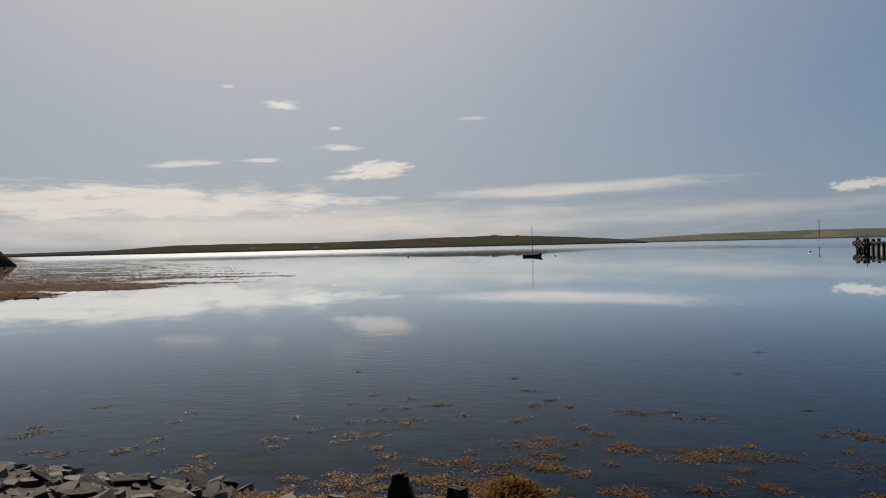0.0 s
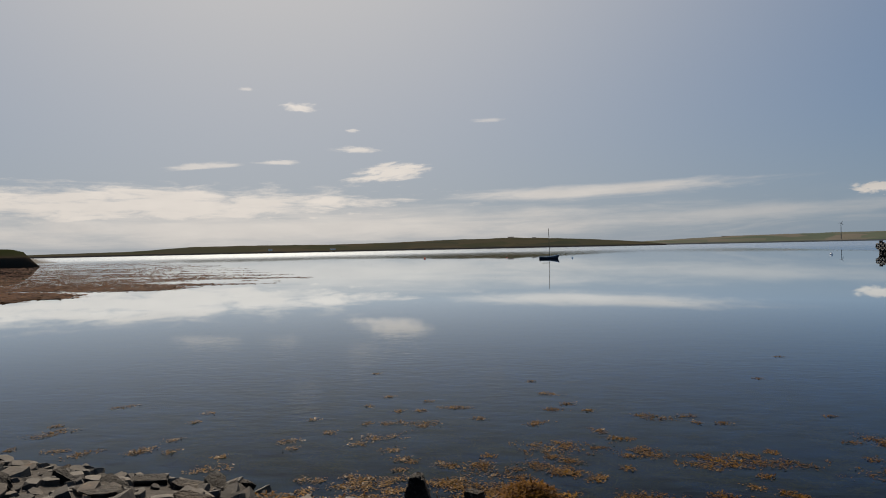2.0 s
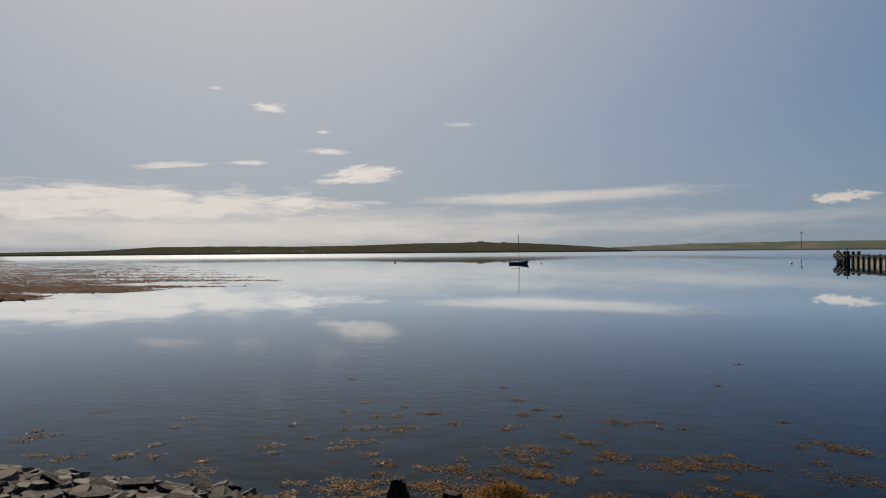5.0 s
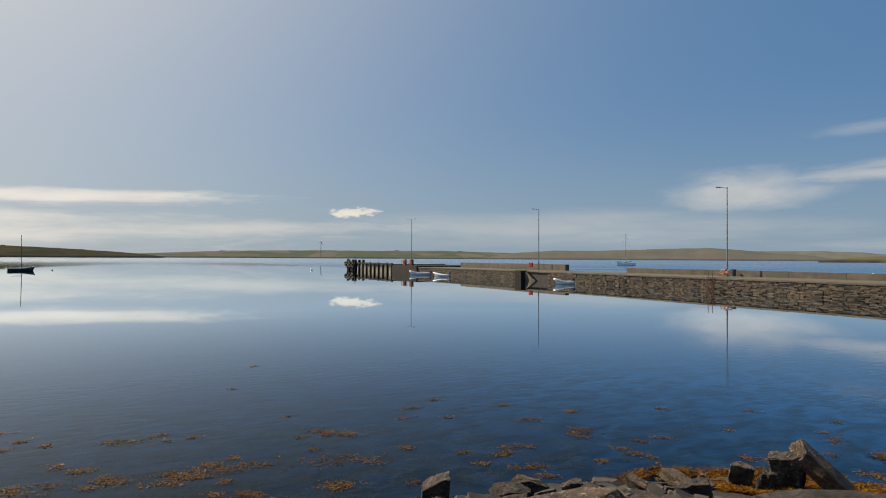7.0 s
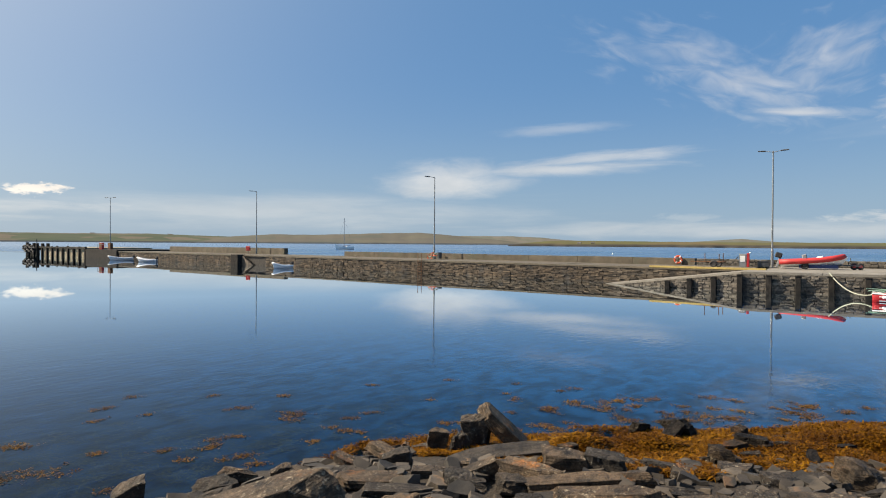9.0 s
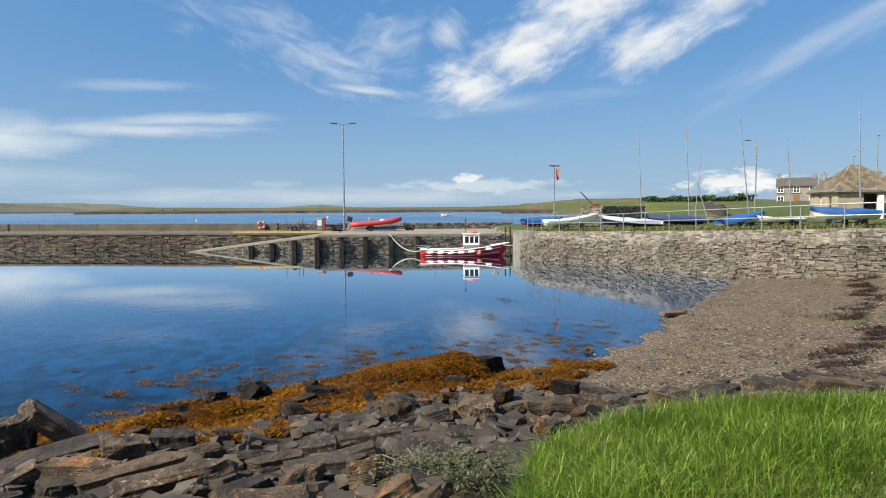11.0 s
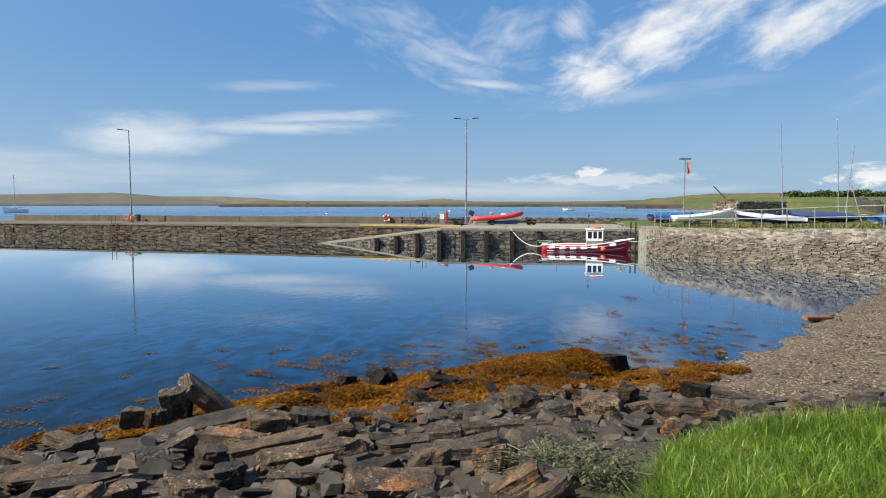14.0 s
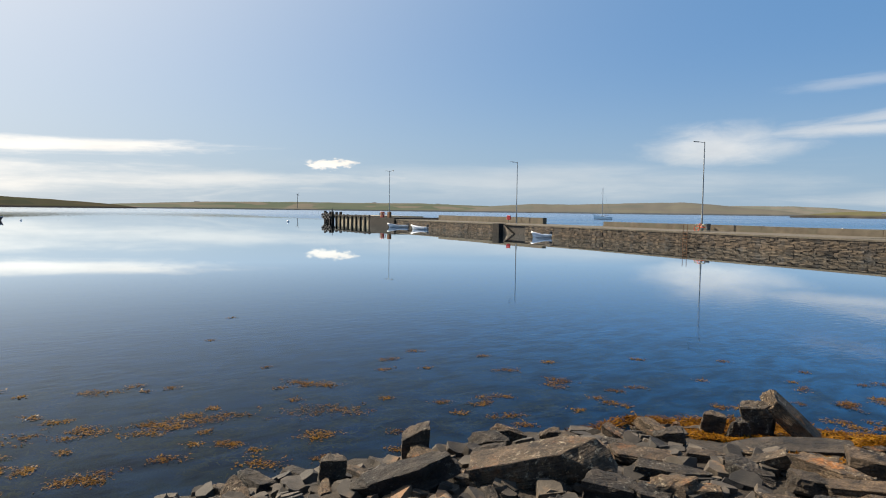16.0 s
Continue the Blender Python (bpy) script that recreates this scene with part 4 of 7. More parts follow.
for y0, y1 in ((-0.50, -0.42), (-0.06, 0.06), (0.42, 0.50)):
    prism(bm, [(0.2, y0), (0.27, y0), (0.27, y1), (0.2, y1)], 0.98, 1.68)
    prism(bm, [(1.18, y0), (1.25, y0), (1.25, y1), (1.18, y1)], 0.98, 1.68)
prism(bm, [(0.2, -0.58), (1.25, -0.54), (1.25, 0.54), (0.2, 0.58)], 0.97, 1.12)
prism(bm, [(0.2, -0.58), (1.25, -0.54), (1.25, 0.54), (0.2, 0.58)], 1.56, 1.70)
house = part("wheelhouse", bm, WHITE, boat, "white painted wheelhouse with three windows a side")
for x0 in (0.27, 0.62, 0.94):
    for y in (-0.535, 0.535):
        bm = bmesh.new()
        box(bm, (x0 + 0.12, y, 1.34), (0.27, 0.02, 0.46))
        part("window", bm, GLASS, house)
for y in (-0.23, 0.23):
    for x in (0.235, 1.215):
        bm = bmesh.new()
        box(bm, (x, y, 1.34), (0.02, 0.36, 0.46))
        part("window", bm, GLASS, house)
bm = bmesh.new()
box(bm, (0.72, 0, 1.73), (1.2, 1.28, 0.07), None, 0.025)
part("roof", bm, WHITE, boat)
bm = bmesh.new()
ring(bm, (0.8, -0.1, 1.83), 0.27, 0.075, "Z", 8, 18)
part("lifebuoy", bm, ORANGE, boat, "orange lifebuoy on the wheelhouse roof")
bm = bmesh.new()
rod(bm, (0.35, 0.2, 1.7), (0.35, 0.2, 2.85), 0.028, 0.018, 6)
rod(bm, (0.35, -0.05, 2.5), (0.35, 0.45, 2.5), 0.015, 0.015, 6)
box(bm, (0.35, 0.2, 2.62), (0.12, 0.12, 0.16), None, 0.02)
part("mast", bm, STEEL_DARK, boat, "short mast with aerial and light")
bm = bmesh.new()
rod(bm, (-1.75, -0.5, 0.4), (-1.75, -0.5, 1.55), 0.022, 0.016, 6)
part("pole", bm, STEEL_DARK, boat)
for k in range(6):
    t = 2 + k * 2.2
    p = rows[int(t)][0]
    bm = bmesh.new()
    box(bm, (p.x, p.y - 0.10, p.z - 0.16), (0.42, 0.13, 0.17), pose(0, 0, 0, 0, -4, 0), 0.04)
    part("fender", bm, WHITE, boat, "white block fender")
p = rows[12][0]
bm = bmesh.new()
bmesh.ops.create_uvsphere(bm, u_segments=14, v_segments=10, radius=0.16, matrix=Matrix.Translation((p.x - 0.2, p.y - 0.17, p.z - 0.38)))
part("buoy_fender", bm, ORANGE, boat, "round red buoy fender", True)
bm = bmesh.new()
tube(bm, [(-2.5 + 0.5 * math.cos(a) * (0.5 + 0.04 * a), 0.5 * math.sin(a) * 0.6, 0.62 + 0.02 * a) for a in np.arange(0, 16, 0.5)], 0.03, 5)
part("rope_coil", bm, ROPE_GREEN, boat, "coiled green rope at the stern")


def hanging(a, b, sag, steps=14):
    a, b = Vector(a), Vector(b)
    return [a.lerp(b, k / steps) - Vector((0, 0, sag * 4 * (k / steps) * (1 - k / steps))) for k in range(steps + 1)]


mooring = thing("mooring_rope", (0, 0, 0), 0, "pale mooring rope slack from quay to boat stern", "rope", "mooring ropes")
bm = bmesh.new()
tube(bm, hanging((49.9, 0.35, DECK + 0.05), (45.4, -2.0, 0.42), 0.55), 0.038, 6)
part("line", bm, ROPE, mooring)
mooring = thing("mooring_rope", (0, 0, 0), 0, "green mooring rope from bow to quay", "rope", "mooring ropes")
bm = bmesh.new()
tube(bm, hanging((44.9, -7.5, 0.75), (42.0, -9.7, 1.75), 0.35), 0.035, 6)
part("line", bm, ROPE_GREEN, mooring)
hose = thing("rope_bundle", (50.1, -7.6, DECK), 0, "pale green rope hung over the quay edge", "rope")
for k in range(4):
    bm = bmesh.new()
    tube(bm, [(-0.2 - 0.05 * k, 0.16 * math.sin(a) - 0.09 * k, 0.08 + 0.34 * math.cos(a)) for a in np.arange(-2.6, 2.7, 0.4)], 0.028, 6)
    part("loop", bm, ROPE, hose)


def tender(at, turn, label, length=2.6):
    b = thing("tender", at, turn, label, "dinghy", "small tenders by the pier")
    bm = bmesh.new()
    rows = hull(bm, length, 1.25, 0.42, 0.25, 0.6, 0.8, 0.05)
    h = part("hull", bm, WHITE, b, "white hull", True)
    bm = bmesh.new()
    rub_line(bm, rows, 0, 0.13), rub_line(bm, rows, -1, 0.13)
    part("tube", bm, WHITE, h, "", True)
    bm = bmesh.new()
    box(bm, (-0.1, 0, 0.30), (0.25, 1.0, 0.05))
    part("seat", bm, TIMBER, b)
    outboard(b, (-length / 2 - 0.12, 0, 0.28))
    return b


tender((58.6, 57.5, -0.12), 160, "small white tender with tilted outboard by the pier wall", 2.2)
tender((66.6, 102.0, -0.1), 160, "white cabin tender moored in the pier nook", 3.4)
tender((63.4, 90.6, -0.1), 120, "white open tender with outboard by the pier", 2.6)

# inflatable on its trailer
rib = thing("inflatable_boat", (58.2, 1.55, DECK), -88, "red rigid inflatable boat with outboard on a road trailer", "boat")
TILT = pose(0, 0, 0.34, 0, -3.2, 0)


def tilted(points):
    return [TILT @ Vector(p) for p in points]


bm = bmesh.new()
arc = [(-2.25, 0.72, 0.32), (-1.4, 0.74, 0.32), (-0.4, 0.74, 0.33), (0.6, 0.70, 0.36), (1.3, 0.56, 0.42), (1.8, 0.34, 0.5), (2.08, 0.0, 0.56)]
tube(bm, tilted(arc + [(x, -y, z) for x, y, z in arc[-2::-1]]), 0.20, 12)
part("tube", bm, RED_RUBBER, rib, "inflated red side tube", True)
bm = bmesh.new()
hull(bm, 4.1, 1.3, 0.36, 0.2, 0.6, 0.9, 0.04)
bmesh.ops.transform(bm, matrix=TILT @ pose(-0.1, 0, -0.12), verts=bm.verts)
part("hull", bm, WHITE, rib, "white rigid hull", True)
bm = bmesh.new()
box(bm, TILT @ Vector((-0.5, 0, 0.62)), (0.34, 0.42, 0.42), pose(0, 0, 0, 0, -12, 0), 0.06)
part("console", bm, GREY, rib)
bm = bmesh.new()
box(bm, TILT @ Vector((0.55, 0, 0.5)), (0.5, 0.4, 0.26), None, 0.08)
part("seat", bm, WHITE, rib)
outboard(rib, tuple(TILT @ Vector((-2.3, 0, 0.35))), 1.2)
bm = bmesh.new()
rod(bm, (-2.2, 0.35, 0.35), (2.2, 0.1, 0.33), 0.04, 0.04, 6), rod(bm, (-2.2, -0.35, 0.35), (2.2, -0.1, 0.33), 0.04, 0.04, 6), rod(bm, (2.2, 0, 0.33), (3.2, 0, 0.3), 0.045, 0.045, 6)
for x in (-1.6, 0, 1.4):
    rod(bm, (x, -0.5, 0.42), (x, 0.5, 0.42), 0.035, 0.035, 6)
rod(bm, (2.5, 0, 0.33), (2.5, 0, 0.9), 0.03, 0.03, 6)
trailer = part("trailer", bm, STEEL_DARK, rib, "dark steel boat trailer")
for y in (-0.72, 0.72):
    bm = bmesh.new()
    ring(bm, (-0.5, y, 0.28), 0.2, 0.085, "Y", 8, 16)
    rod(bm, (-0.5, y - 0.05, 0.28), (-0.5, y + 0.05, 0.28), 0.15, 0.15, 12)
    part("wheel", bm, BLACK, trailer)
bm = bmesh.new()
prism(bm, [(-0.9, -0.6), (1.7, -0.5), (1.7, 0.5), (-0.9, 0.6)], 0.10, 0.36)
part("folded_cover", bm, BLUE_DARK, rib, "dark blue cover folded under the boat")
for y in (2.75, 3.15):
    bm = bmesh.new()
    ring(bm, (y, 0.1 * y, 0.27), 0.18, 0.085, "Y", 8, 16)
    t2 = part("spare_wheel", bm, BLACK, rib, "black tyre on a red rim")
    bm = bmesh.new()
    rod(bm, (y, 0.1 * y - 0.05, 0.27), (y, 0.1 * y + 0.05, 0.27), 0.14, 0.14, 12)
    part("rim", bm, RED, t2)

# empty launching trolley
trolley = thing("boat_trolley", (58.0, 9.0, DECK), 80, "empty rusty launching trolley with two wheels", "trolley")
bm = bmesh.new()
for a, b in (((-1.2, -0.4, 0.45), (1.5, 0, 0.45)), ((-1.2, 0.4, 0.45), (1.5, 0, 0.45)), ((-1.2, -0.5, 0.45), (-1.2, 0.5, 0.45)), ((0, -0.3, 0.45), (0, 0.3, 0.45)), ((-1.0, -0.5, 0.45), (-1.0, -0.5, 1.15)), ((0.2, 0.3, 0.45), (0.2, 0.3, 1.2)), ((-1.0, 0.5, 0.45), (-1.0, 0.5, 1.1))):
    rod(bm, a, b, 0.03, 0.03, 6)
frame_part = part("chassis", bm, RUST, trolley)
for y in (-0.6, 0.6):
    bm = bmesh.new()
    ring(bm, (-0.6, y, 0.3), 0.21, 0.09, "Y", 8, 16)
    rod(bm, (-0.6, y - 0.04, 0.3), (-0.6, y + 0.04, 0.3), 0.16, 0.16, 12)
    part("wheel", bm, BLACK, frame_part)

# pump cabinet with a red post, and a bin beside it
cab = thing("pump_cabinet", (60.2, 6.5, DECK), 4, "grey pump cabinet with a red side panel", "cabinet")
bm = bmesh.new()
box(bm, (0, 0.18, 0.55), (0.6, 0.55, 1.1), None, 0.03)
part("body", bm, GREY, cab)
bm = bmesh.new()
box(bm, (0, -0.24, 0.58), (0.62, 0.2, 1.16), None, 0.02)
part("panel", bm, RED, cab, "bright red side panel")
bm = bmesh.new()
box(bm, (-0.31, 0.18, 0.7), (0.02, 0.4, 0.5))
part("door", bm, WHITE, cab)
bm = bmesh.new()
tube(bm, [(-0.3, 0.5, 0.9), (-0.4, 0.8, 0.5), (-0.4, 1.2, 0.08), (-0.3, 1.6, 0.06), (0, 1.9, 0.3)], 0.03, 6)
part("hose", bm, BLACK, cab)
chest = thing("storage_chest", (60.6, 5.15, DECK), 4, "low dark storage chest on the quay", "chest")
bm = bmesh.new()
box(bm, (0, 0, 0.24), (0.6, 0.9, 0.48), None, 0.03)
body2 = part("body", bm, STEEL_DARK, chest)
bm = bmesh.new()
box(bm, (0, 0, 0.50), (0.66, 0.96, 0.06), None, 0.02)
part("lid", bm, STEEL_DARK, body2)

# lifebuoy on the parapet
x, y = pier_at(13.4, 6.85)
buoy = thing("lifebuoy", (x, y, DECK), 9, "orange lifebuoy hung on the pier parapet", "lifebuoy", "lifebuoys")
bm = bmesh.new()
ring(bm, (-0.1, 0, 0.50), 0.30, 0.09, "X", 8, 22)
belt = part("ring", bm, ORANGE, buoy)
for k in range(4):
    bm = bmesh.new()
    a = k * math.pi / 2 + 0.6
    box(bm, (-0.1, 0.30 * math.cos(a), 0.5 + 0.30 * math.sin(a)), (0.2, 0.12, 0.2), pose(0, 0, 0, -math.degrees(a), 0, 0), 0.04)
    part("band", bm, WHITE, belt)
bm = bmesh.new()
rod(bm, (0.02, 0, 0), (0.02, 0, 0.9), 0.03, 0.03, 6)
part("stand", bm, STEEL_DARK, buoy)
for x, y in ((70.0, 75.9),):
    n2 = thing("lifebuoy_cabinet", (x, y, DECK), 12, "red lifebuoy cabinet beside a lamp", "cabinet", "lifebuoy cabinets")
    bm = bmesh.new()
    rod(bm, (0, 0, 0), (0, 0, 0.6), 0.04, 0.04, 6)
    part("post", bm, STEEL_DARK, n2)
    bm = bmesh.new()
    box(bm, (0, 0, 0.85), (0.25, 0.7, 0.7), None, 0.05)
    part("box", bm, RED, n2)
for dy in (-1.2, 1.5):
    n2 = thing("electric_cabinet", (72.9, 116.4 + dy, 1.62), 0, "rust-red service cabinet at the pier head", "cabinet", "service cabinets")
    bm = bmesh.new()
    box(bm, (0, 0, 0.6), (0.5, 0.9, 1.2), None, 0.03)
    b3 = part("body", bm, RED if dy > 0 else RUST, n2)
    bm = bmesh.new()
    box(bm, (-0.255, 0, 0.65), (0.02, 0.7, 0.9))
    part("door", bm, RUST, b3)
n2 = thing("bin", pier_at(41.2, 6.5) + (DECK,), 10, "dark litter bin on the pier", "bin")
bm = bmesh.new()
rod(bm, (0, 0, 0), (0, 0, 0.75), 0.24, 0.28, 12)
part("tub", bm, STEEL_DARK, n2)

# moored sailing boats and buoys
def sail_boat(name, at, turn, label, length, beam, depth, mast, hull_mat, extra):
    b = thing(name, at, turn, label, "sailing boat", "moored boats")
    bm = bmesh.new()
    rows = hull(bm, length, beam, depth, 0.2, 0.6, 0.7, 0.05)
    h = part("hull", bm, hull_mat, b, "", True)
    bm = bmesh.new()
    rub_line(bm, rows, 0, 0.05), rub_line(bm, rows, -1, 0.05)
    part("gunwale", bm, WHITE, h)
    bm = bmesh.new()
    prism(bm, [(-length * 0.4, -beam * 0.36), (length * 0.2, -beam * 0.4), (length * 0.42, 0), (length * 0.2, beam * 0.4), (-length * 0.4, beam * 0.36)], depth * 0.82, depth * 0.9)
    part("deck", bm, WHITE if extra else TIMBER, b)
    bm = bmesh.new()
    rod(bm, (length * 0.06, 0, depth * 0.5), (length * 0.06 - 0.15, 0, mast), 0.14 if extra else 0.075, 0.10 if extra else 0.055, 8)
    m2 = part("mast", bm, ALU if extra else TIMBER, b)
    bm = bmesh.new()
    rod(bm, (length * 0.05, 0, depth + 0.55), (-length * 0.36, 0, depth + 0.6), 0.05, 0.04, 8)
    part("boom", bm, ALU if extra else TIMBER, m2)
    for end in ((length * 0.5, 0, depth), (-length * 0.48, 0, depth)) if extra else ():
        bm = bmesh.new()
        rod(bm, (length * 0.06 - 0.14, 0, mast - 0.2), end, 0.012, 0.012, 4)
        part("stay", bm, STEEL_DARK, m2)
    if extra:
        bm = bmesh.new()
        prism(bm, [(-length * 0.1, -beam * 0.25), (length * 0.22, -beam * 0.2), (length * 0.22, beam * 0.2), (-length * 0.1, beam * 0.25)], depth * 0.9, depth + 0.45)
        c2 = part("cabin", bm, WHITE, b)
        for y in (-beam * 0.235, beam * 0.235):
            bm = bmesh.new()
            box(bm, (length * 0.05, y, depth + 0.28), (length * 0.18, 0.06, 0.16))
            part("window", bm, GLASS, c2)
        bm = bmesh.new()
        box(bm, (-length * 0.2, 0, depth + 0.75), (1.2, beam * 0.6, 0.08), None, 0.03)
        rod(bm, (-length * 0.2 + 0.5, beam * 0.25, depth * 0.9), (-length * 0.2 + 0.5, beam * 0.25, depth + 0.75), 0.03)
        rod(bm, (-length * 0.2 + 0.5, -beam * 0.25, depth * 0.9), (-length * 0.2 + 0.5, -beam * 0.25, depth + 0.75), 0.03)
        part("sprayhood", bm, BLUE_DARK, b)
    return b


sail_boat("sailing_dinghy", (6.66, 163.0, -0.15), 8, "dark open sailing boat with a bare wooden mast at its mooring", 4.5, 1.6, 0.65, 7.6, NAVY, False)
sail_boat("yacht", (232, 190.5, -0.4), 148, "white cruising yacht with bare mast lying at anchor", 7.8, 2.8, 1.7, 14.6, WHITE, True)
for x, y, s in ((-29, 198, 0.3), (-4, 190, 0.2), (12.5, 165, 0.22), (66, 150, 0.3), (150, 60, 0.35), (210, 62, 0.3), (290, 30, 0.4)):
    b = thing("mooring_buoy", (x, y, 0), 0, "small round mooring buoy floating on the bay", "buoy", "mooring buoys")
    bm = bmesh.new()
    bmesh.ops.create_uvsphere(bm, u_segments=12, v_segments=8, radius=s, matrix=Matrix.Translation((0, 0, s * 0.4)))
    ball = part("float", bm, ORANGE if x < 0 else WHITE, b, "", True)
    bm = bmesh.new()
    ring(bm, (0, 0, s * 1.45), s * 0.25, s * 0.07, "X", 6, 10)
    part("eye", bm, STEEL_DARK, ball)
far_boat = sail_boat("motor_boat", (330, -25, -0.2), 100, "small white motor boat far out on the sound", 5.5, 2.0, 0.9, 2.6, WHITE, True)

# wind turbine on the far farmland
turb = thing("wind_turbine", (820, 1800, 12), 0, "slim two-legged wind turbine on the far farmland", "wind turbine")
turb["label"] = "slim grey wind turbine on the far farmland"
bm = bmesh.new()
rod(bm, (0, 0, -8), (0, 0, 34), 0.9, 0.6, 10)
part("tower", bm, STEEL_DARK, turb)
bm = bmesh.new()
box(bm, (0, -0.8, 34.5), (1.8, 3.5, 1.8), None, 0.3)
nac = part("nacelle", bm, STEEL_DARK, turb)
for k in range(3):
    bm = bmesh.new()
    a = k * math.tau / 3 + 0.5
    rod(bm, (0, -2.8, 34.5), (7 * math.sin(a), -2.8, 34.5 + 7 * math.cos(a)), 0.6, 0.2, 6)
    part("blade", bm, STEEL_DARK, nac)


# ---- shore rocks ----
rng = np.random.default_rng(7)


def rock_mesh(name, size, cuts, seed, fine=2, skew=0.0, rugged=1.6):
    """A split slab: a block cut by a few planes, its edges worn and its faces roughened."""
    r = random.Random(seed)
    bm = bmesh.new()
    bmesh.ops.create_cube(bm, size=1.0, matrix=Matrix.Diagonal((*size, 1)))
    if skew:
        for v in bm.verts:
            v.co.x += v.co.z * skew
    for _ in range(cuts):
        n = Vector((r.uniform(-1, 1), r.uniform(-1, 1), r.uniform(-0.45, 0.7))).normalized()
        reach = sum(abs(a) * b / 2 for a, b in zip(n, size))
        g = bm.verts[:] + bm.edges[:] + bm.faces[:]
        cut = bmesh.ops.bisect_plane(bm, geom=g, plane_co=n * reach * r.uniform(0.55, 0.85), plane_no=n, clear_outer=True)
        rim = [e for e in cut["geom_cut"] if isinstance(e, bmesh.types.BMEdge)]
        bmesh.ops.contextual_create(bm, geom=rim)
    small = min(size)
    bmesh.ops.bevel(bm, geom=bm.edges[:], offset=small * 0.028, segments=1, affect="EDGES", clamp_overlap=True)
    bmesh.ops.triangulate(bm, faces=bm.faces[:])
    for _ in range(fine):
        long = [e for e in bm.edges if e.calc_length() > small * 0.3]
        bmesh.ops.subdivide_edges(bm, edges=long, cuts=1)
        bmesh.ops.triangulate(bm, faces=[f for f in bm.faces if len(f.verts) > 3])
    k = 2.2 / max(size)
    for v in bm.verts:
        lay = noise.noise(Vector((v.co.x * 0.6, v.co.y * 0.6, v.co.z * 6)) * k + Vector((seed * 3.1, 0, 0)))
        lump = noise.noise(v.co * k * 2.2 + Vector((0, seed * 1.7, 0)))
        crag = 0.5 - abs(noise.noise(v.co * k * 3.4 + Vector((seed * 0.9, 5, 0)))) * 2
        v.co += Vector((v.co.x, v.co.y, v.co.z * 0.5)).normalized() * small * rugged * (0.075 * lay + 0.045 * lump + 0.06 * crag)
    return finish(name, bm, ROCK)


def settle(x, y):
    return float(ground_height([x], [y])[0])


SLABS = [rock_mesh("slab", (1.0, 0.5 + 0.12 * (k % 3), 0.20 + 0.05 * (k % 4)), 3 + k % 4, 10 + k, 2, 0.25 * ((k % 3) - 1)) for k in range(10)]
BLOCKS = [rock_mesh("block", (1.0, 0.72, 0.5 + 0.08 * (k % 3)), 4 + k % 4, 40 + k, 2, 0.2 * ((k % 3) - 1)) for k in range(9)]
SHARDS = [rock_mesh("shard", (1.0, 0.3, 0.62), 3 + k % 3, 70 + k, 2, 0.3) for k in range(5)]


def put_rock(mesh, x, y, size, turn, dip=0.0, lean=0.0, sink=0.25, label="angular grey shore rock", z=None, wet=False):
    """size: length, width and height scale as a share of the mesh's own."""
    ob = new("rock", mesh)
    sx = size if isinstance(size, tuple) else (size, size, size)
    if x < -2.0:
        sx = (sx[0] * 1.1, sx[1], sx[2] * 0.62)
    # all stones on the sunward left get the darker tone, for backlit shade too
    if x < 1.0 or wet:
        ob.material_slots[0].link, ob.material_slots[0].material = "OBJECT", ROCK_WET_SHADED
    high = max(v.co.z for v in mesh.vertices) * sx[2]
    base = settle(x, y) if z is None else z
    ob.matrix_world = pose(x, y, base + high * (1 - 2 * sink), dip, lean, turn) @ Matrix.Diagonal((*sx, 1))
    return tagged(ob, label, "rock", "shore rocks")


# the rocks that stand out: mesh, place, length, width and height scales, turn and lean
ROCKS_TIDE = [
    (BLOCKS[1], 8.98, 4.5, 0.44, 0.45, 0.92, -63, -8),
    (SLABS[6], 9.18, 4.22, 0.98, 0.85, 0.7, -65, 42),
    (SHARDS[1], 8.51, 4.93, 0.29, 0.71, 0.63, -59, 4),
    (BLOCKS[2], 8.51, 4.54, 0.27, 0.29, 0.51, -61, 0),
    (SHARDS[2], 8.26, 5.32, 0.16, 0.41, 0.31, -56, 6),
    (BLOCKS[4], 7.04, 4.62, 0.35, 0.34, 0.32, -56, -8),
    (SLABS[1], 7.81, 3.64, 1.39, 0.71, 0.37, -64, -8),
    (SLABS[4], 6.61, 3.24, 0.47, 0.32, 0.66, -63, -24),
    (SLABS[8], 7.05, 2.99, 0.48, 0.24, 0.59, -66, -10),
    (BLOCKS[7], 6.31, 2.67, 0.38, 0.37, 0.31, -66, 6),
    (SLABS[5], 5.73, 3.71, 0.69, 0.3, 0.47, -56, 3),
    (SLABS[7], 6.27, 1.73, 1.13, 0.58, 0.43, -74, -7),
]
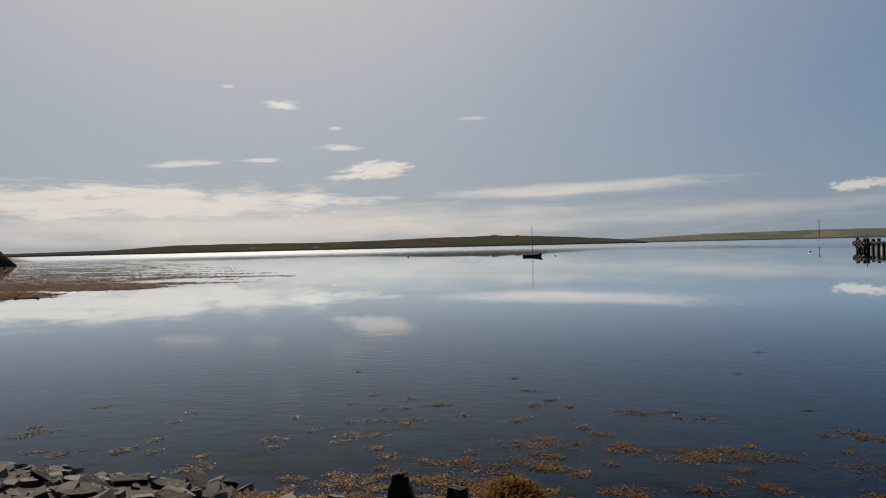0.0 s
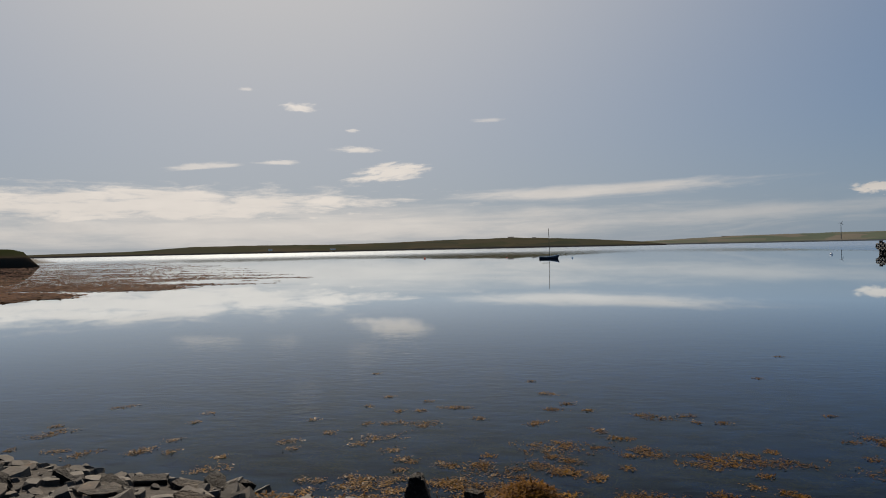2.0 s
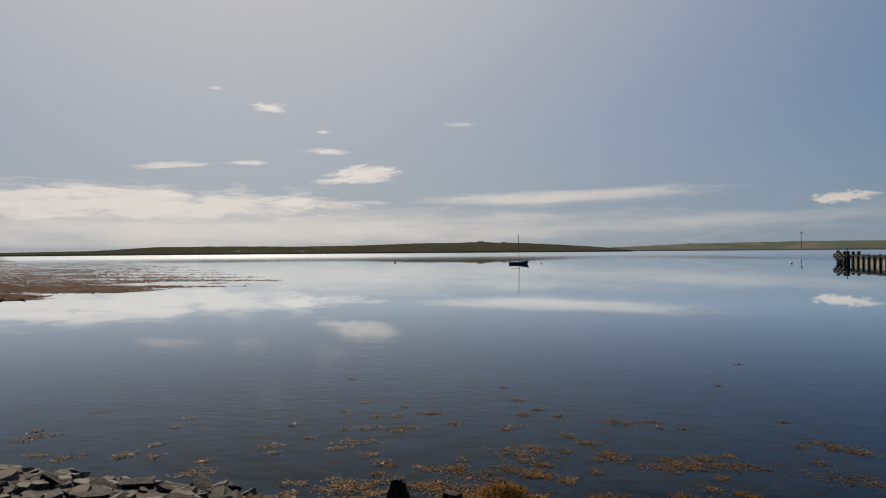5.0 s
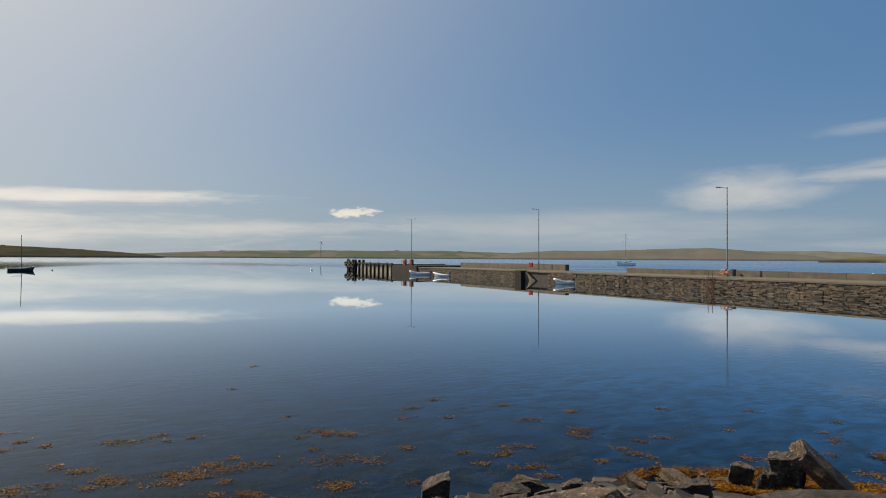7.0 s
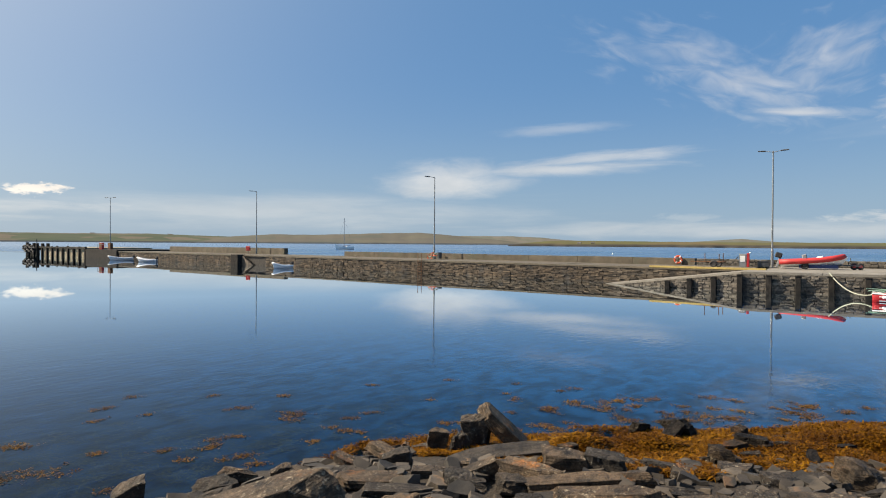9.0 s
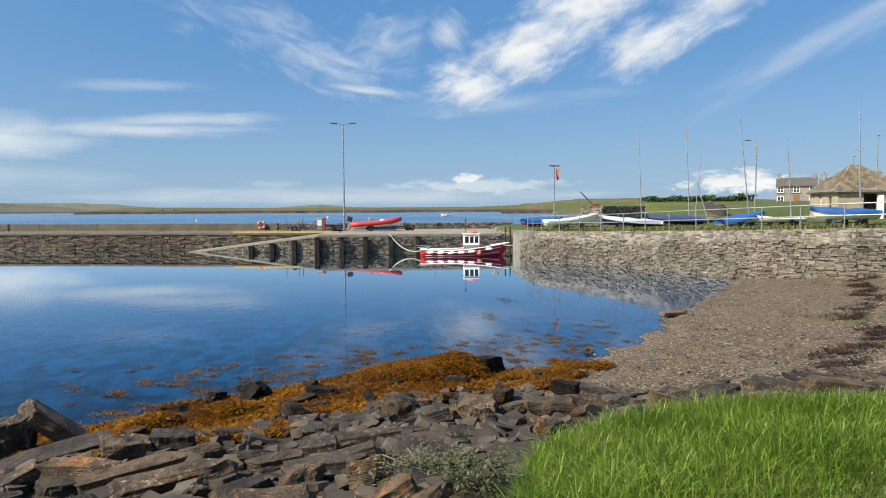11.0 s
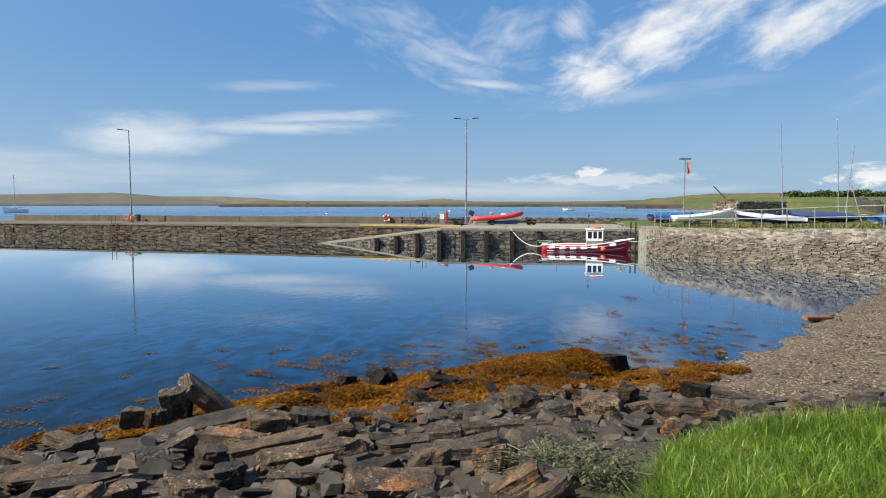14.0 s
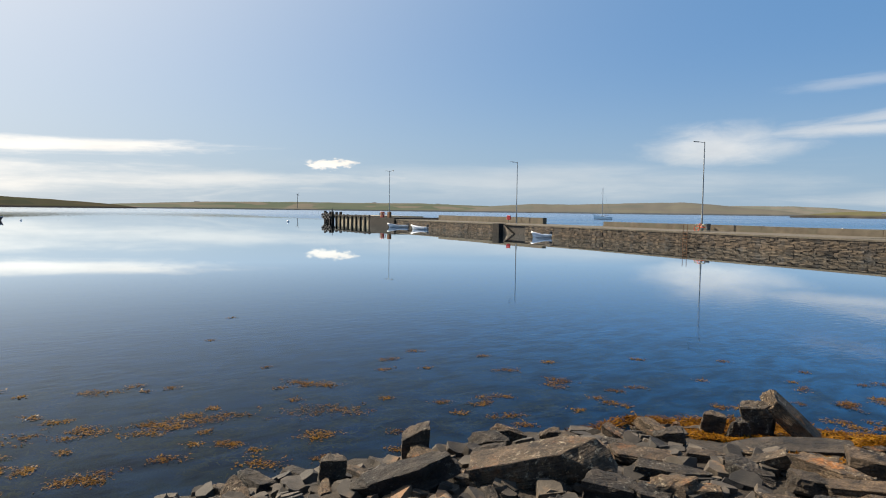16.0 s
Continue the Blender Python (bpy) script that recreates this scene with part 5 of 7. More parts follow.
ROCKS_LEDGE = [
    (SLABS[2], 6.49, 2.16, 0.95, 0.41, 0.59, -71, -8),
    (BLOCKS[3], 7.48, 2.58, 0.52, 0.51, 0.62, -70, 0),
    (BLOCKS[6], 7.57, 2.14, 0.48, 0.47, 0.47, -74, 6),
    (BLOCKS[0], 4.76, 3.71, 0.44, 0.43, 0.44, -50, 8),
    (BLOCKS[5], 4.94, 3.43, 0.37, 0.36, 0.24, -54, 10),
    (BLOCKS[8], 5.19, 3.37, 0.43, 0.42, 0.28, -56, -4),
    (BLOCKS[3], 5.43, 3.15, 0.27, 0.26, 0.31, -59, -12),
    (SLABS[9], 5.77, 2.62, 0.49, 0.32, 0.39, -65, 0),
    (BLOCKS[1], 5.72, 2.23, 0.27, 0.27, 0.35, -68, -6),
    (BLOCKS[7], 5.45, 2.45, 0.4, 0.39, 0.26, -65, 8),
    (SLABS[3], 5.69, 1.66, 0.43, 0.29, 0.28, -73, 6),
    (BLOCKS[2], 5.89, 1.38, 0.23, 0.22, 0.24, -76, 0),
]
ROCKS_FRONT = [
    (SLABS[0], 5.57, 2.81, 0.28, 0.18, 0.28, -62, 0),
    (BLOCKS[4], 4.74, 3.04, 0.55, 0.53, 0.27, -56, 0),
    (SLABS[6], 6.05, 4.27, 0.97, 0.62, 0.35, -54, 2),
    (SLABS[5], 6.52, 3.83, 0.38, 0.24, 0.48, -58, 0),
    (BLOCKS[0], 5.47, 4.66, 0.52, 0.51, 0.51, -48, 4),
    (SLABS[0], 4.7, 4.47, 1.33, 0.88, 1.5, -45, -14),
    (SHARDS[4], 4.61, 6.47, 0.36, 0.89, 0.83, -34, -6),
    (SHARDS[1], 3.3, 6.15, 0.27, 0.68, 0.61, -26, 0),
    (SLABS[3], 3.59, 5.2, 1.0, 0.61, 0.59, -33, -16),
    (BLOCKS[4], 6.24, 5.82, 0.25, 0.26, 0.4, -46, 0),
    (SHARDS[2], 4.21, 5.42, 0.23, 0.57, 0.45, -36, -3),
    (BLOCKS[5], 4.81, 5.37, 0.37, 0.36, 0.34, -40, -8),
]
ROCKS_BANK = [
    (SLABS[8], 7.19, 0.02, 0.6, 0.26, 0.58, -87, -6),
    (BLOCKS[6], 6.85, 0.49, 0.4, 0.39, 0.29, -83, -6),
    (SLABS[9], 6.54, 0.84, 0.53, 0.4, 0.55, -79, -6),
    (BLOCKS[8], 5.74, 0.49, 0.35, 0.34, 0.32, -81, 0),
    (SLABS[3], 5.77, 0.97, 0.48, 0.37, 0.36, -76, -8),
    (SLABS[1], 8.0, -0.64, 0.52, 0.26, 0.44, -92, -16),
    (BLOCKS[7], 7.71, -1.21, 0.31, 0.3, 0.39, -97, 0),
    (SLABS[2], 4.37, -0.25, 0.34, 0.23, 0.43, -89, -32),
    (SLABS[5], 4.2, -0.45, 0.25, 0.17, 0.37, -92, -30),
    (SLABS[4], 6.54, 0.12, 0.41, 0.26, 0.54, -86, -14),
    (BLOCKS[2], 6.7, -0.95, 0.41, 0.4, 0.2, -96, 8),
    (SLABS[6], 6.91, -0.44, 0.44, 0.28, 0.27, -91, -6),
]

taken = []
for cluster, words in ((ROCKS_TIDE, "angular dark stone heaped at the tideline"), (ROCKS_LEDGE, "angular brown-grey rock on the shore ledge"), (ROCKS_FRONT, "large dark slab among the shore rocks"), (ROCKS_BANK, "layered grey-brown slab below the turf")):
    for mesh, x, y, long, wide, high, turn, lean in cluster:
        rise = (0.40 if lean > 30 else 0.28) * long * abs(math.sin(radians(lean)))
        put_rock(mesh, x, y, (long, wide, high), turn, 3, lean, 0.14, words, z=settle(x, y) + rise)
        taken.append((x, y, 0.30 * max(long, 0.6 * wide)))
WATERLINE = [
    (BLOCKS[2], -3.8, 8.35, (0.31, 0.31, 0.41), 20, 0, 10, 0.15, "dark rounded stone at the waterline"),
    (SLABS[1], -5.55, 9.65, (0.30, 0.31, 0.34), 10, 0, -14, 0.15, "small slab awash among shore rocks"),
    (SLABS[3], -6.35, 9.6, (0.26, 0.31, 0.20), 40, 0, 8, 0.2, "small slab awash among shore rocks"),
    (SLABS[4], -5, 7.25, (0.85, 0.61, 0.82), 140, 4, 8, 0.2, "thick dark slab among shore rocks"),
    (SLABS[8], -5.4, 7.9, (0.77, 0.61, 0.54), 150, 0, 4, 0.2, "flat slab near the water"),
    (BLOCKS[0], -5.05, 8.35, (0.42, 0.38, 0.34), 30, 0, 6, 0.2, "pale-topped stone near the water"),
    (SLABS[9], -4.35, 8.2, (0.64, 0.38, 0.48), 165, 0, -3, 0.2, "flat slab near the water"),
    (SLABS[5], -3.25, 7.95, (0.47, 0.38, 0.34), 170, 0, 0, 0.2, "thin slab at the waterline"),
    (SHARDS[2], -1.4, 7.75, (0.31, 0.69, 0.79), 10, 0, 0, 0.1, "pointed dark stone at the waterline"),
    (SHARDS[0], -0.75, 7.7, (0.22, 0.61, 0.53), 60, 0, 6, 0.1, "small pointed stone at the waterline"),
    (BLOCKS[5], -1.05, 7.6, (0.24, 0.31, 0.27), 60, 0, 6, 0.1, "small dark stone at the waterline"),
]
TURF_STONES = [
    (BLOCKS[7], 8.1, -1.25, (0.55, 0.49, 0.50), 60, 0, 6, 0.2, "pale angular block among shore rocks"),
    (BLOCKS[8], 7.6, -2.1, (0.70, 0.49, 0.44), 80, 0, 0, 0.25, "pale grey block by the grass"),
    (SLABS[0], 7.3, -4.2, (1.17, 0.63, 0.62), 85, 0, -6, 0.25, "flat slab at the grass edge"),
    (SLABS[6], 7.2, -5.3, (1.09, 0.56, 0.69), 80, 0, -6, 0.25, "flat slab at the grass edge"),
    (BLOCKS[1], 14.6, -4.5, (0.27, 0.25, 0.31), 0, 0, 0, 0.2, "lone dark stone in the shallows"),
]
for mesh, x, y, size, turn, dip, lean, sink, label in WATERLINE + TURF_STONES:
    put_rock(mesh, x, y, size, turn, dip, lean, sink, label)
    taken.append((x, y, 0.36 * max(size[0] * 0.8, size[1])))


def rock_belt(x, y):
    """Whether the shore is rocky at each place: a belt between the weed and the turf."""
    d = side_distance(x, y, SHORE, False)[0]
    land = side_distance(x, y, LAND, True)[1]
    corner = (6.5 < x) & (x < 8.6) & (y > -7.2)
    bank = (x < 4.4 + 1.3 * np.maximum(0.0, -y)) & (y < -0.6)
    belt = np.where(y < -2.4, corner, np.where((x > 3.0) & (y < 5), (d > np.where(x > 7, 2.1, 0.1)) & (d < 7.4) & ~bank, d < 4.6))
    return belt & land & (np.hypot(x, y) > 4.0)


def belt_spots(n):
    ang, rad = np.radians(rng.uniform(-48, 128, n)), rng.uniform(4.1, 13.0, n)
    x, y = rad * np.sin(ang), rad * np.cos(ang)
    ok = rock_belt(x, y)
    x, y = x[ok], y[ok]
    return x, y, ground_height(x, y)


count = 0
for x, y, h in zip(*belt_spots(14000)):
    s = rng.uniform(0.42, 0.62) if count < 40 else rng.uniform(0.24, 0.46)
    if count >= 180 or any(math.hypot(x - a, y - b) < c + s * 0.28 for a, b, c in taken):
        continue
    kind = rng.random()
    mesh = SLABS[rng.integers(10)] if kind < 0.55 else BLOCKS[rng.integers(9)] if kind < 0.93 else SHARDS[rng.integers(5)]
    strike = 110 + rng.normal(0, 30) if x > 1 else 150 + rng.normal(0, 25)
    put_rock(mesh, x, y, (s * rng.uniform(1.0, 1.35), s * rng.uniform(0.6, 1.05), s * rng.uniform(0.55, 1.1)), strike, rng.normal(4, 8), rng.normal(-7, 9), 0.2,
             "flat angular grey shore slab" if kind < 0.55 else "angular brown-grey shore rock", h)
    taken.append((x, y, s * 0.30))
    count += 1


# flat slabs laid between the weed, the beach and the turf
for k in range(34):
    x, y = 8.9 + 0.55 * rng.normal() + 0.12 * (k % 5), -1.9 - 5.4 * rng.random()
    s = rng.uniform(0.34, 0.72)
    put_rock(SLABS[k % 10], x, y, (s * 1.15, s * rng.uniform(0.6, 1.0), s * 0.5), 95 + rng.normal(0, 28), rng.normal(0, 4), rng.normal(-3, 4), 0.22, "flat brown slab between the weed and the turf")


def scatter_mesh(name, protos, spots, mat, label, category):
    """Many small pieces joined into one mesh: protos are (verts, faces), spots are (proto, 4x4 matrix)."""
    vs, fs, base = [], [], 0
    for k, m in spots:
        v, f = protos[k]
        a = np.array(m)
        vs.append(v @ a[:3, :3].T + a[:3, 3])
        fs.append(f + base)
        base += len(v)
    V, F = np.concatenate(vs), np.concatenate(fs)
    me = bpy.data.meshes.new(name)
    me.from_pydata(V.tolist(), [], F.tolist())
    me.materials.append(mat)
    return tagged(new(name, me), label, category, kind="stuff")


def proto(mesh):
    return np.array([v.co[:] for v in mesh.vertices]), np.array([p.vertices[:] for p in mesh.polygons])


# tone kept dark so that the gaps between the rocks look shaded
STONE_SMALL = surface("small_stones", (0.014, 0.012, 0.010), (0.085, 0.068, 0.051), 3.0, 0.78, 0, 0.5, 40, 0, (0.18, 0.10, 0.05), 1.5, (0.6, 0.7), vary_island=0.5)
PEBBLES = surface("beach_pebbles", (0.05, 0.038, 0.028), (0.19, 0.15, 0.108), 2.0, 0.8, 0, 0.3, 40, 0, (0.05, 0.042, 0.034), 0.45, (0.46, 0.62), vary_island=0.75)


def pebble_proto(seed, size):
    """A small faceted stone of twenty faces."""
    r = random.Random(seed)
    bm = bmesh.new()
    bmesh.ops.create_icosphere(bm, subdivisions=1, radius=0.5)
    bmesh.ops.triangulate(bm, faces=bm.faces[:])
    V = np.array([v.co[:] for v in bm.verts])
    F = np.array([[v.index for v in f.verts] for f in bm.faces])
    bm.free()
    if len(F) > 20:
        raise ValueError("pebble too fine")
    return V * np.array(size) * np.array([[r.uniform(0.7, 1.25)] for _ in V]), F


CHIPS = [proto(rock_mesh("chip", (1, 0.7, 0.4), 4, 90 + k, 0)) for k in range(6)]
GRIT = [pebble_proto(300 + k, (1, 0.75, 0.45)) for k in range(8)]
spots = []
for x, y, h in list(zip(*belt_spots(60000)))[:2600]:
    s = rng.uniform(0.06, 0.13) + 0.20 * rng.random() ** 2.5
    spots.append((rng.integers(6), pose(x, y, h + s * 0.15, rng.uniform(-25, 25), rng.uniform(-25, 25), rng.uniform(0, 360)) @ Matrix.Scale(s, 4)))
scatter_mesh("small_stones", CHIPS, spots, STONE_SMALL, "broken grey stones between the shore rocks", "stones")
cx, cy = rng.uniform(8.3, 31, 240000), rng.uniform(-22, -2.2, 240000)
ch = ground_height(cx, cy)
ok = (ch > -0.1) & (ch < 1.5) & ~side_distance(cx, cy, INLAND, True)[1] & (rng.random(240000) < (9 / np.hypot(cx, cy)) ** 1.3)
spots = []
for x, y, h in list(zip(cx[ok], cy[ok], ch[ok]))[:25000]:
    s = rng.uniform(0.018, 0.05) * (1 + 1.3 * (rng.random() < 0.06))
    spots.append((rng.integers(8), pose(x, y, h + s * 0.12, rng.uniform(-20, 20), rng.uniform(-20, 20), rng.uniform(0, 360)) @ Matrix.Scale(s, 4)))
scatter_mesh("beach_shingle", GRIT, spots, PEBBLES, "mixed grey and tan beach shingle", "shingle")


# ---- seaweed, grass and plants, as ribbons ----
def ribbons(name, mat, label, category, roots, ways, lengths, widths, bend, rows=3, lift=None):
    """Many narrow blades joined into one mesh: roots, unit directions, droop by bend along the blade."""
    n = len(roots)
    roots, ways = np.asarray(roots, float), np.asarray(ways, float)
    side = np.cross(ways, np.array([0.0, 0, 1])) + 1e-6
    side /= np.linalg.norm(side, axis=1)[:, None]
    V = np.zeros((n, rows + 1, 2, 3))
    for j in range(rows + 1):
        t = j / rows
        mid = roots + ways * (lengths * t)[:, None]
        mid[:, 2] -= bend * lengths * t * t
        mid[:, :2] += ways[:, :2] * (bend * lengths * t * t * 0.5)[:, None]
        half = widths * (1 - t ** 2) * 0.5 + widths * 0.06
        V[:, j, 0] = mid - side * half[:, None]
        V[:, j, 1] = mid + side * half[:, None]
    idx = np.arange(n * (rows + 1) * 2).reshape(n, rows + 1, 2)
    F = np.stack([idx[:, :-1, 0], idx[:, :-1, 1], idx[:, 1:, 1], idx[:, 1:, 0]], -1).reshape(-1, 4)
    me = bpy.data.meshes.new(name)
    me.from_pydata(V.reshape(-1, 3).tolist(), [], F.tolist())
    me.materials.append(mat)
    return tagged(new(name, me), label, category, kind="stuff")


WRACK = foliage("bladder_wrack", [(0.0, (0.012, 0.004, 0.001)), (0.3, (0.05, 0.018, 0.002)), (0.62, (0.12, 0.050, 0.005)), (0.85, (0.20, 0.088, 0.008)), (1.0, (0.31, 0.16, 0.016))], 0.5, 0.03, 0.02)
FLOATING = foliage("floating_wrack", [(0.0, (0.012, 0.005, 0.002)), (0.4, (0.07, 0.03, 0.004)), (1.0, (0.24, 0.12, 0.012))], 0.36, 0.03, 0.03)
SUNKEN = foliage("sunken_wrack", [(0.0, (0.05, 0.034, 0.010)), (0.5, (0.15, 0.09, 0.022)), (1.0, (0.30, 0.18, 0.04))], 0.8, 0.05, 0.0)
FLATS = foliage("weed_flats", [(0.0, (0.02, 0.008, 0.004)), (0.5, (0.075, 0.030, 0.012)), (1.0, (0.16, 0.068, 0.025))], 0.8, 0.02, 0.05)
GRASS = foliage("long_grass", [(0.0, (0.035, 0.075, 0.008)), (0.4, (0.13, 0.225, 0.025)), (0.75, (0.24, 0.34, 0.05)), (1.0, (0.42, 0.42, 0.14))], 0.42, 0.35, 0.4)
DRY_GRASS = foliage("seeding_grass", [(0.0, (0.06, 0.075, 0.02)), (0.5, (0.12, 0.125, 0.035)), (1.0, (0.24, 0.19, 0.08))], 0.6, 0.3, 0.3)
HERB = foliage("shore_herb", [(0.0, (0.03, 0.045, 0.015)), (0.5, (0.09, 0.092, 0.045)), (1.0, (0.24, 0.20, 0.13))], 0.55, 0.2, 0.3)

MOUNDS = [(12.5, -1.2, 0.62, 0.26), (11.3, 0.3, 0.9, 0.06), (10.2, 2.2, 0.5, 0.14), (9.6, 3.1, 0.45, 0.18), (-0.13, 8.2, 0.36, 0.15)]


def mound_height(x, y):
    h = np.zeros_like(x)
    for mx, my, r, top in MOUNDS:
        h = np.maximum(h, top * np.clip(1 - ((x - mx) ** 2 + (y - my) ** 2) / (r * r), 0, 1) ** 0.7)
    # the draped outcrop: a long slope on one side, a short steep drop on the other
    across = np.clip(1 - ((x - 12.5) / 0.95) ** 2, 0, 1) ** 0.5
    along = np.interp(y, [-1.95, -1.72, -1.4, -0.6, 0.4, 1.2], [0, 0.30, 0.40, 0.24, 0.06, 0])
    return np.maximum(h, across * along)


# boulders under the weed mounds
for k, (mx, my, r, top) in enumerate(MOUNDS):
    put_rock(BLOCKS[k], mx, my, (r * 1.5, r * 1.6, top * 1.9), 40 * k + 20, 0, 0, 0.3, "boulder draped in seaweed", z=max(-0.05, settle(mx, my)), wet=True)


put_rock(BLOCKS[3], 12.55, -1.85, (0.85, 0.75, 0.95), 25, 0, 6, 0.2, "dark wet boulder at the end of the weed", z=0.05, wet=True)
# dark wet rocks showing through the weed
for k in range(20):
    x, y = 8.9 + 3.0 * rng.random(), -2.8 + 6.6 * rng.random()
    s = rng.uniform(0.24, 0.48)
    put_rock(SLABS[k % 10] if k % 2 else BLOCKS[k % 9], x, y, (s, s * 0.7, s * 0.8), rng.uniform(0, 180), 0, rng.normal(0, 8), 0.1, "dark wet rock showing through the weed", z=settle(x, y) + 0.06, wet=True)


def tufts(spots_xy, z, per, spread, length, width, up, seed):
    r = np.random.default_rng(seed)
    n = len(spots_xy) * per
    base = np.repeat(spots_xy, per, 0) + r.normal(0, spread, (n, 2))
    zz = np.repeat(z, per) if z is not None else None
    a = r.uniform(0, math.tau, n)
    el = np.clip(r.normal(up, 0.25, n), -0.1, 1.4)
    ways = np.stack([np.cos(a) * np.cos(el), np.sin(a) * np.cos(el), np.sin(el)], 1)
    return base, zz, ways, length * r.uniform(0.5, 1.4, n), width * r.uniform(0.6, 1.4, n)


# wrack on the tidal ledge
cand = np.stack([rng.uniform(6.5, 17, 90000), rng.uniform(-7.2, 6.2, 90000)], 1)
edge, _ = side_distance(cand[:, 0], cand[:, 1], SHORE, False)
land = side_distance(cand[:, 0], cand[:, 1], LAND, True)[1]
signed = np.where(land, edge, -edge)
wide = np.interp(cand[:, 1], [-7.5, -5.5, -3, 0, 3, 4.6, 6], [-0.6, -0.5, 2.2, 3.1, 2.5, 0.9, 0.3])
patchy = np.array([noise.noise((x * 0.8, y * 0.8, 2.0)) for x, y in cand])
keep = (signed > -0.30 + 0.5 * patchy) & (signed < wide + 0.9 * patchy) & (patchy > -0.46)
keep &= patchy > np.interp(cand[:, 1], [-4.6, -2.2, -1.2], [0.12, -0.08, -1.0])
keep |= (mound_height(cand[:, 0], cand[:, 1]) > 0.06) & (cand[:, 0] > 5)
cand = cand[keep][:15000]
extra = rng.normal(0, 0.18, (220, 2)) + np.array([-0.13, 8.2])
cand = np.concatenate([cand, extra, np.stack([rng.uniform(-3.4, 0.6, 120), rng.uniform(7.75, 8.1, 120)], 1)])
clump = np.array([noise.noise((x * 3.1, y * 3.1, 7)) for x, y in cand])
cand = cand[clump > -0.28]
zz = np.maximum(ground_height(cand[:, 0], cand[:, 1]), 0.0) + mound_height(cand[:, 0], cand[:, 1]) + 0.03
base, z2, ways, ln, wd = tufts(cand, zz, 8, 0.06, 0.095, 0.020, 0.5, 3)
z2 = np.maximum(np.maximum(ground_height(base[:, 0], base[:, 1]), 0.0) + mound_height(base[:, 0], base[:, 1]) + 0.02, 0.015)
ribbons("seaweed_bed", WRACK, "golden brown wrack draped over the tidal rocks", "seaweed", np.column_stack([base, z2 + rng.uniform(0, 0.05, len(z2))]), ways, ln, wd, 0.45, 2)

# a carpet of older weed under the fronds
gx2, gy2 = np.arange(8.2, 17.2, 0.10), np.arange(-6.8, 5.6, 0.10)
CX, CY = np.meshgrid(gx2, gy2)
e2, _ = side_distance(CX, CY, SHORE, False)
l2 = side_distance(CX, CY, LAND, True)[1]
s2 = np.where(l2, e2, -e2)
w2_ = np.interp(CY, [-7.5, -5.0, -4.4, -3, 0, 3, 4.6, 6], [-0.6, -0.6, -0.4, 0.6, 2.5, 1.9, 0.5, 0.1])
lum = np.array([noise.noise((x * 2.1, y * 2.1, 4)) * 0.08 + abs(noise.noise((x * 4.3, y * 4.3, 9))) * 0.16 - 0.08 for x, y in zip(CX.ravel(), CY.ravel())]).reshape(CX.shape)
cover_z = np.maximum(ground_height(CX, CY), -0.03) + mound_height(CX, CY) + 0.03 + lum
solid = ((s2 > -0.15) & (s2 < w2_)) | (mound_height(CX, CY) > 0.08)
idx = np.arange(CX.size).reshape(CX.shape)
ok = solid[:-1, :-1] & solid[1:, 1:] & solid[:-1, 1:] & solid[1:, :-1]
quad = np.stack([idx[:-1, :-1], idx[:-1, 1:], idx[1:, 1:], idx[1:, :-1]], -1)[ok]
used = np.unique(quad)
remap = -np.ones(CX.size, int)
remap[used] = np.arange(len(used))
pts = np.stack([CX, CY, cover_z], -1).reshape(-1, 3)[used]
quad = remap[quad]
me = bpy.data.meshes.new("seaweed_mat")
me.from_pydata(pts.tolist(), [], quad.tolist())
me.materials.append(surface("weed_mat", (0.012, 0.006, 0.003), (0.06, 0.028, 0.007), 5.0, 0.6, 0, 1.0, 30, 0, (0.02, 0.013, 0.007), 1.5, (0.5, 0.62)))
me.polygons.foreach_set("use_smooth", [True] * len(me.polygons))
tagged(new("seaweed_mat", me), "matted dark wrack on the tidal ledge", "seaweed", kind="stuff")

# floating patches near the shore
r2 = np.random.default_rng(21)
ang, rad = np.radians(r2.uniform(-42, 118, 900)), 8.3 + np.abs(r2.normal(0, 3.4, 900))
px, py = rad * np.sin(ang), rad * np.cos(ang)
ok = (ground_height(px, py) < -0.04) & ~((np.abs(np.degrees(ang) - 35) < 25) & (r2.random(900) < 0.25))
patches = [(x, y, 0.05 + 0.26 * r2.random() ** 2.5, r2.uniform(-0.5, 0.5) - math.atan2(x, y)) for x, y in list(zip(px[ok], py[ok]))[:170]]
patches += [(-2.05, 11.7, 0.35, 0.1), (0.32, 10.4, 0.6, 0.2), (2.67, 9.98, 0.45, 2.9), (-0.6, 9.3, 0.5, 0.2), (4.9, 9.2, 0.7, 2.6), (16, -3.2, 0.9, 0.4), (15.2, -2.4, 0.8, 0.2), (19.5, -3, 0.6, 0), (23, -4, 0.6, 0.1)]
patches += [(r2.uniform(-3.2, -0.2), r2.uniform(7.9, 9.0), r2.uniform(0.08, 0.22), 0.2) for _ in range(34)]
bx, by = rng.uniform(9, 19, 400), rng.uniform(-6, 5.5, 400)
bs = side_distance(bx, by, SHORE, False)[0]
bo = ~side_distance(bx, by, LAND, True)[1] & (bs < 2.8) & (bs > 0.15)
patches += [(x, y, rng.uniform(0.07, 0.26), rng.uniform(-0.3, 1.2)) for x, y in list(zip(bx[bo], by[bo]))[:90]]
pts = []
for x, y, s, a in patches:
    m = int(5 + 22 * s / 0.3)
    u, v = r2.normal(0, s * 0.62, m), r2.normal(0, s * 0.26, m)
    pts.append(np.stack([x + u * math.cos(a) - v * math.sin(a), y + u * math.sin(a) + v * math.cos(a)], 1))
pts = np.concatenate(pts)
